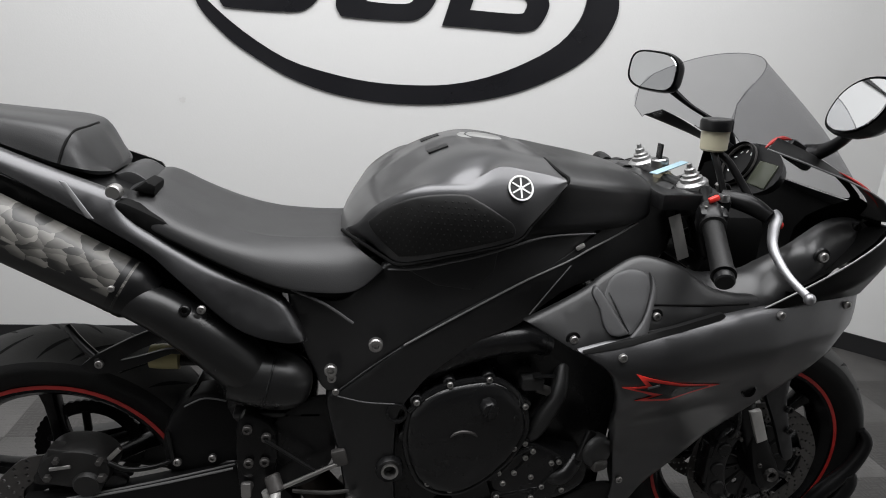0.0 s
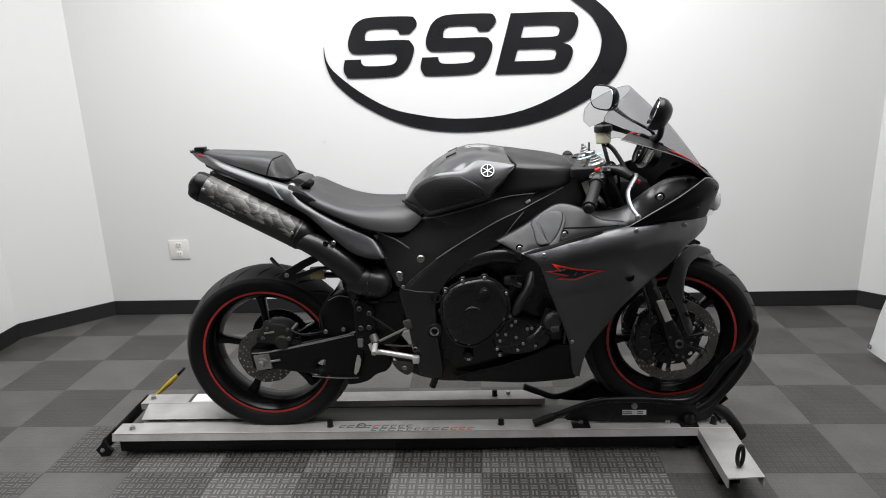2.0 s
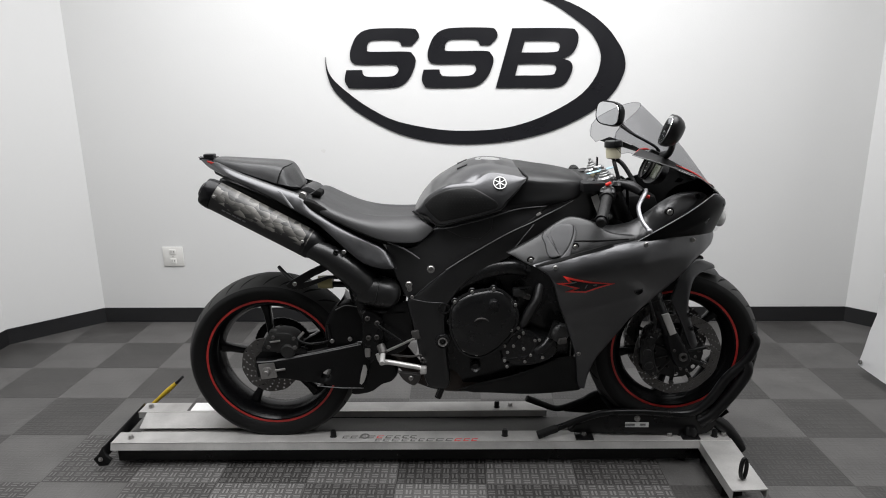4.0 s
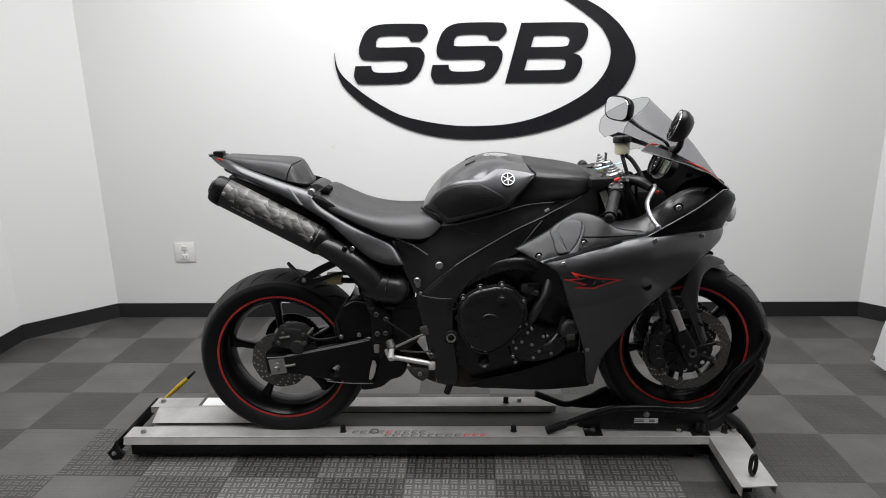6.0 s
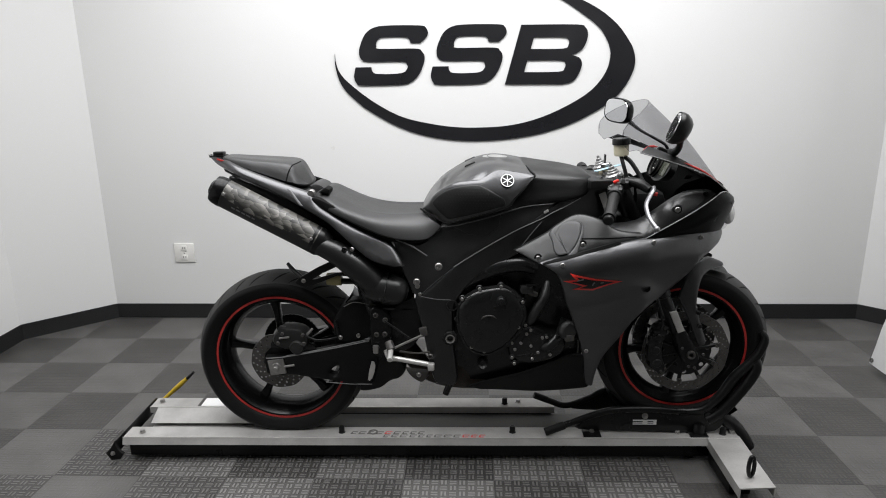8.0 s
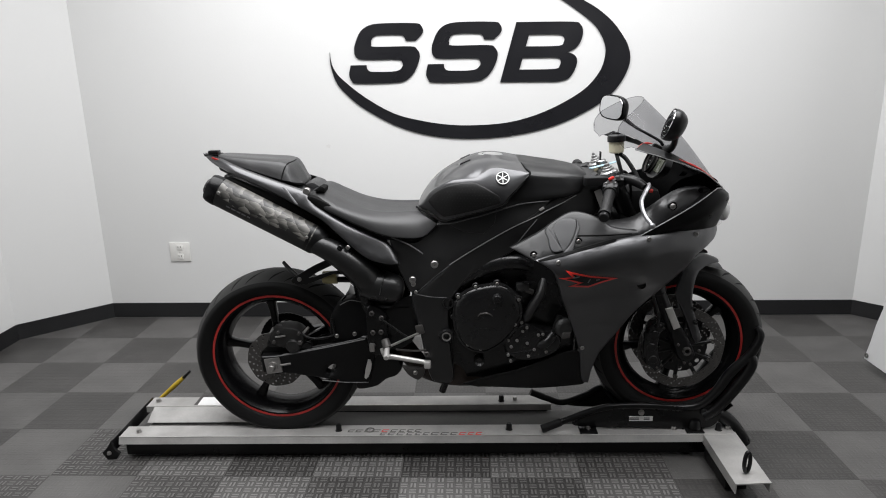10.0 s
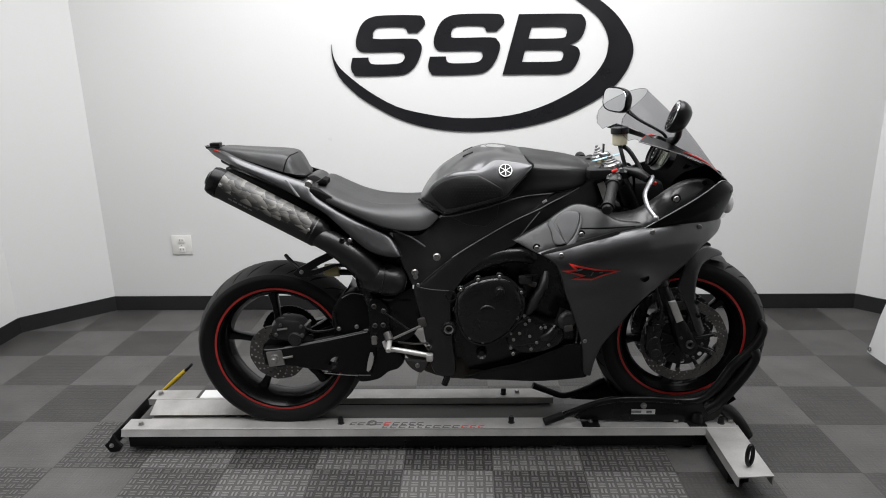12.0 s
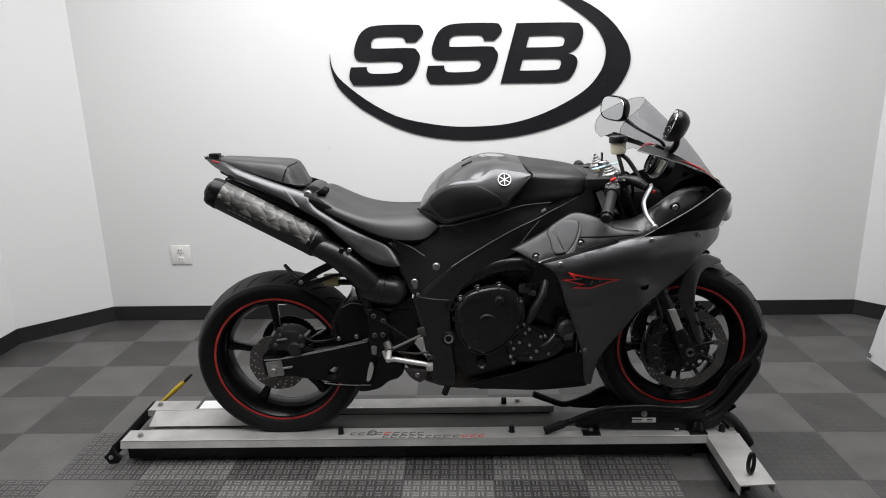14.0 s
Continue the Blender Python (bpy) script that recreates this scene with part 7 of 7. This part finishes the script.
lever = part("brake_lever", tube([(0.622, -0.205, 0.990), (0.618, -0.222, 0.984), (0.607, -0.236, 0.971), (0.590, -0.265, 0.953), (0.586, -0.292, 0.936), (0.588, -0.325, 0.918), (0.596, -0.356, 0.904)], [0.009, 0.0105, 0.0098, 0.0082, 0.0070, 0.0062, 0.0062], 14, 5, flat=0.6), LEVER, bike, "dull silver brake lever")
ball = bmesh.new()
bmesh.ops.create_uvsphere(ball, u_segments=16, v_segments=10, radius=0.0088, matrix=pose(0.598, -0.362, 0.900))
part("lever_ball", ball, LEVER, lever)
part("lever_adjuster", rod((0.62, -0.215, 0.975), (0.634, -0.218, 0.972), 0.006), RED, lever)
res = part("brake_reservoir", lathe([(0, 0.0), (0.022, 0.0), (0.0255, 0.003), (0.0265, 0.034), (0.0265, 0.036)], 28, "z"), CREAM, bike, "yellowed translucent brake fluid reservoir")
res.matrix_basis = pose(0.541, -0.125, 1.077, 0, -3, 0) @ Matrix.Diagonal((0.88, 0.88, 1, 1))
part("reservoir_cap", lathe([(0.0265, 0.034), (0.031, 0.035), (0.031, 0.050), (0.028, 0.054), (0, 0.054)], 28, "z"), BLACK, res, "black reservoir cap")
part("reservoir_arm", tube([(0.54, -0.13, 1.075), (0.545, -0.145, 1.05), (0.555, -0.16, 1.01)], 0.006, 10), BLACK, bike)
part("reservoir_hose", tube([(0.550, -0.125, 1.074), (0.568, -0.135, 1.060), (0.590, -0.155, 1.025), (0.602, -0.175, 0.998)], 0.0068, 12), BLACK, bike)
part("throttle_cable", tube([(0.53, -0.19, 0.99), (0.565, -0.16, 0.995), (0.58, -0.10, 0.975), (0.56, -0.02, 0.94)], 0.0045, 10), BLACK, bike)
part("clutch_cable", tube([(0.53, 0.19, 0.99), (0.575, 0.15, 0.992), (0.585, 0.06, 0.97), (0.57, 0.0, 0.93)], 0.0045, 10), BLACK, bike)
part("clutch_perch", lathe([(0, -0.020), (0.013, -0.020), (0.016, -0.014), (0.014, -0.010), (0.017, -0.004), (0.015, 0.002), (0.018, 0.010), (0.018, 0.024), (0, 0.026)], 20, "y", (0.478, 0.195, 0.996)), GRIP, bike, "ribbed black clutch perch")
part("steering_head", rod((0.49, 0, 0.86), (0.47, 0, 1.0), 0.04, 24), FRAME, bike)
part("frame_tag", block(0.022, 0.002, 0.085, (0.501, -0.138, 0.924), 0.001, pose(0, 0, 0, 0, -22, 0)), ALU, bike, "dull metal plate")
part("lower_clamp", block(0.10, 0.27, 0.035, (0.60, 0, 0.85), 0.01, pose(0, 0, 0, 0, 24, 0)), BLACK, bike)
# Black filler block added to stand for the shade behind the fork.
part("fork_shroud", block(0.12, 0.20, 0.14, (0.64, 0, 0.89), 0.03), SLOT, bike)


def mirror(s):
    """A rear-view mirror on its arm; the glass faces the rider."""
    c = Vector((0.643, -0.316, 1.176)) if s < 0 else Vector((0.618, 0.306, 1.190))
    turn = pose(0, 0, 0, 0, 20 if s < 0 else 8, (10 if s < 0 else 24) * s)
    wide, power = (0.064, 0.85) if s < 0 else (0.072, 0.65)

    def ring(depth, k, n=36):
        pts = []
        for i in range(n):
            a = 2 * math.pi * i / n
            u, v = math.cos(a), math.sin(a)
            y = wide * k * math.copysign(abs(u) ** power, u) + 0.004
            z = 0.043 * k * math.copysign(abs(v) ** power, v) - 0.008 * u * s * -1
            pts.append(c + (turn @ Vector((depth, y, z))))
        return pts

    m = part("mirror", loft([ring(0.0, 1.0), ring(-0.006, 1.02), ring(0.003, 1.06), ring(0.014, 1.02), ring(0.027, 0.84), ring(0.036, 0.58), ring(0.040, 0.25)], cap=True), BLACK, bike, "black rear-view mirror on a short arm")
    part("mirror_glass", loft([ring(-0.0062, 0.94), ring(-0.0075, 0.92)]), MIRROR, m, "mirror glass")
    if s < 0:
        part("mirror_arm", tube([(0.668, -0.190, 1.088), (0.680, -0.215, 1.100), (0.678, -0.25, 1.122), (0.668, -0.285, 1.150)], [0.020, 0.014, 0.012, 0.013], 14, 5, flat=0.75), BLACK, m)
    else:
        part("mirror_arm", tube([(0.645, 0.290, 1.160), (0.690, 0.255, 1.122), (0.740, 0.225, 1.093), (0.772, 0.205, 1.070), (0.782, 0.200, 1.035)], [0.010, 0.0055, 0.005, 0.0055, 0.008], 14, 5), GLOSS, m)
    part("mirror_foot", block(0.06, 0.018, 0.034, ((0.655, -0.190, 1.086) if s < 0 else (0.778, 0.196, 1.028)), 0.008, pose(0, 0, 0, 0, 26, 0)), BLACK, m)
    return m


mirror(-1)
mirror(1)


# ---- floor tiles, each a piece of the floor ----
def tile_mesh(name, mat, worn, proud=1.0):
    """One tile with bevelled edges and its raised basket-weave bars, their tops in the second material."""
    h = TILE / 2 - 0.0002
    bm = bmesh.new()
    lo = [bm.verts.new((sx * h, sy * h, -0.012)) for sx, sy in ((-1, -1), (1, -1), (1, 1), (-1, 1))]
    mid = [bm.verts.new((sx * h, sy * h, -0.0001)) for sx, sy in ((-1, -1), (1, -1), (1, 1), (-1, 1))]
    top = [bm.verts.new((sx * (h - 0.0002), sy * (h - 0.0002), 0)) for sx, sy in ((-1, -1), (1, -1), (1, 1), (-1, 1))]
    for a, b in ((lo, mid), (mid, top)):
        for i in range(4):
            bm.faces.new((a[i], a[(i + 1) % 4], b[(i + 1) % 4], b[i]))
    bm.faces.new(top)
    count = 10
    step = 2 * h / count
    for i in range(count):
        for j in range(count):
            cx, cy = -h + step * (i + 0.5), -h + step * (j + 0.5)
            pair = (i + j) % 2
            for off in (-0.0062, 0.0062):
                dx, dy, hx, hy = (off, 0, 0.0040, 0.0120) if pair else (0, off, 0.0120, 0.0040)
                r = [bm.verts.new((cx + dx + sx * hx, cy + dy + sy * hy, 0.0002)) for sx, sy in ((-1, -1), (1, -1), (1, 1), (-1, 1))]
                t = [bm.verts.new((cx + dx + sx * (hx - 0.0008), cy + dy + sy * (hy - 0.0008), (0.0012 if pair else 0.0010) if proud > 0.5 else (0.0006 if pair else 0.0004))) for sx, sy in ((-1, -1), (1, -1), (1, 1), (-1, 1))]
                for k in range(4):
                    bm.faces.new((r[k], r[(k + 1) % 4], t[(k + 1) % 4], t[k]))
                bm.faces.new(t).material_index = 1
    me = bpy.data.meshes.new(name)
    bm.to_mesh(me)
    bm.free()
    me.materials.append(mat)
    me.materials.append(worn)
    return me


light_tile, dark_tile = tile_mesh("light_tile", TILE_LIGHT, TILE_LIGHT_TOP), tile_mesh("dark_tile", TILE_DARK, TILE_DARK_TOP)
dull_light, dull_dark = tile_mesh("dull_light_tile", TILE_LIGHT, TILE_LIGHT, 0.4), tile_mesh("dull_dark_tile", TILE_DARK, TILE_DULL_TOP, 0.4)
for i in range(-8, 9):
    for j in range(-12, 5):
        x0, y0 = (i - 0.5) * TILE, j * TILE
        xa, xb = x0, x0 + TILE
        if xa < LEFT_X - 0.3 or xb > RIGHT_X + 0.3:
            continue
        # Tiles before the dolly get taller bars with paler tops.
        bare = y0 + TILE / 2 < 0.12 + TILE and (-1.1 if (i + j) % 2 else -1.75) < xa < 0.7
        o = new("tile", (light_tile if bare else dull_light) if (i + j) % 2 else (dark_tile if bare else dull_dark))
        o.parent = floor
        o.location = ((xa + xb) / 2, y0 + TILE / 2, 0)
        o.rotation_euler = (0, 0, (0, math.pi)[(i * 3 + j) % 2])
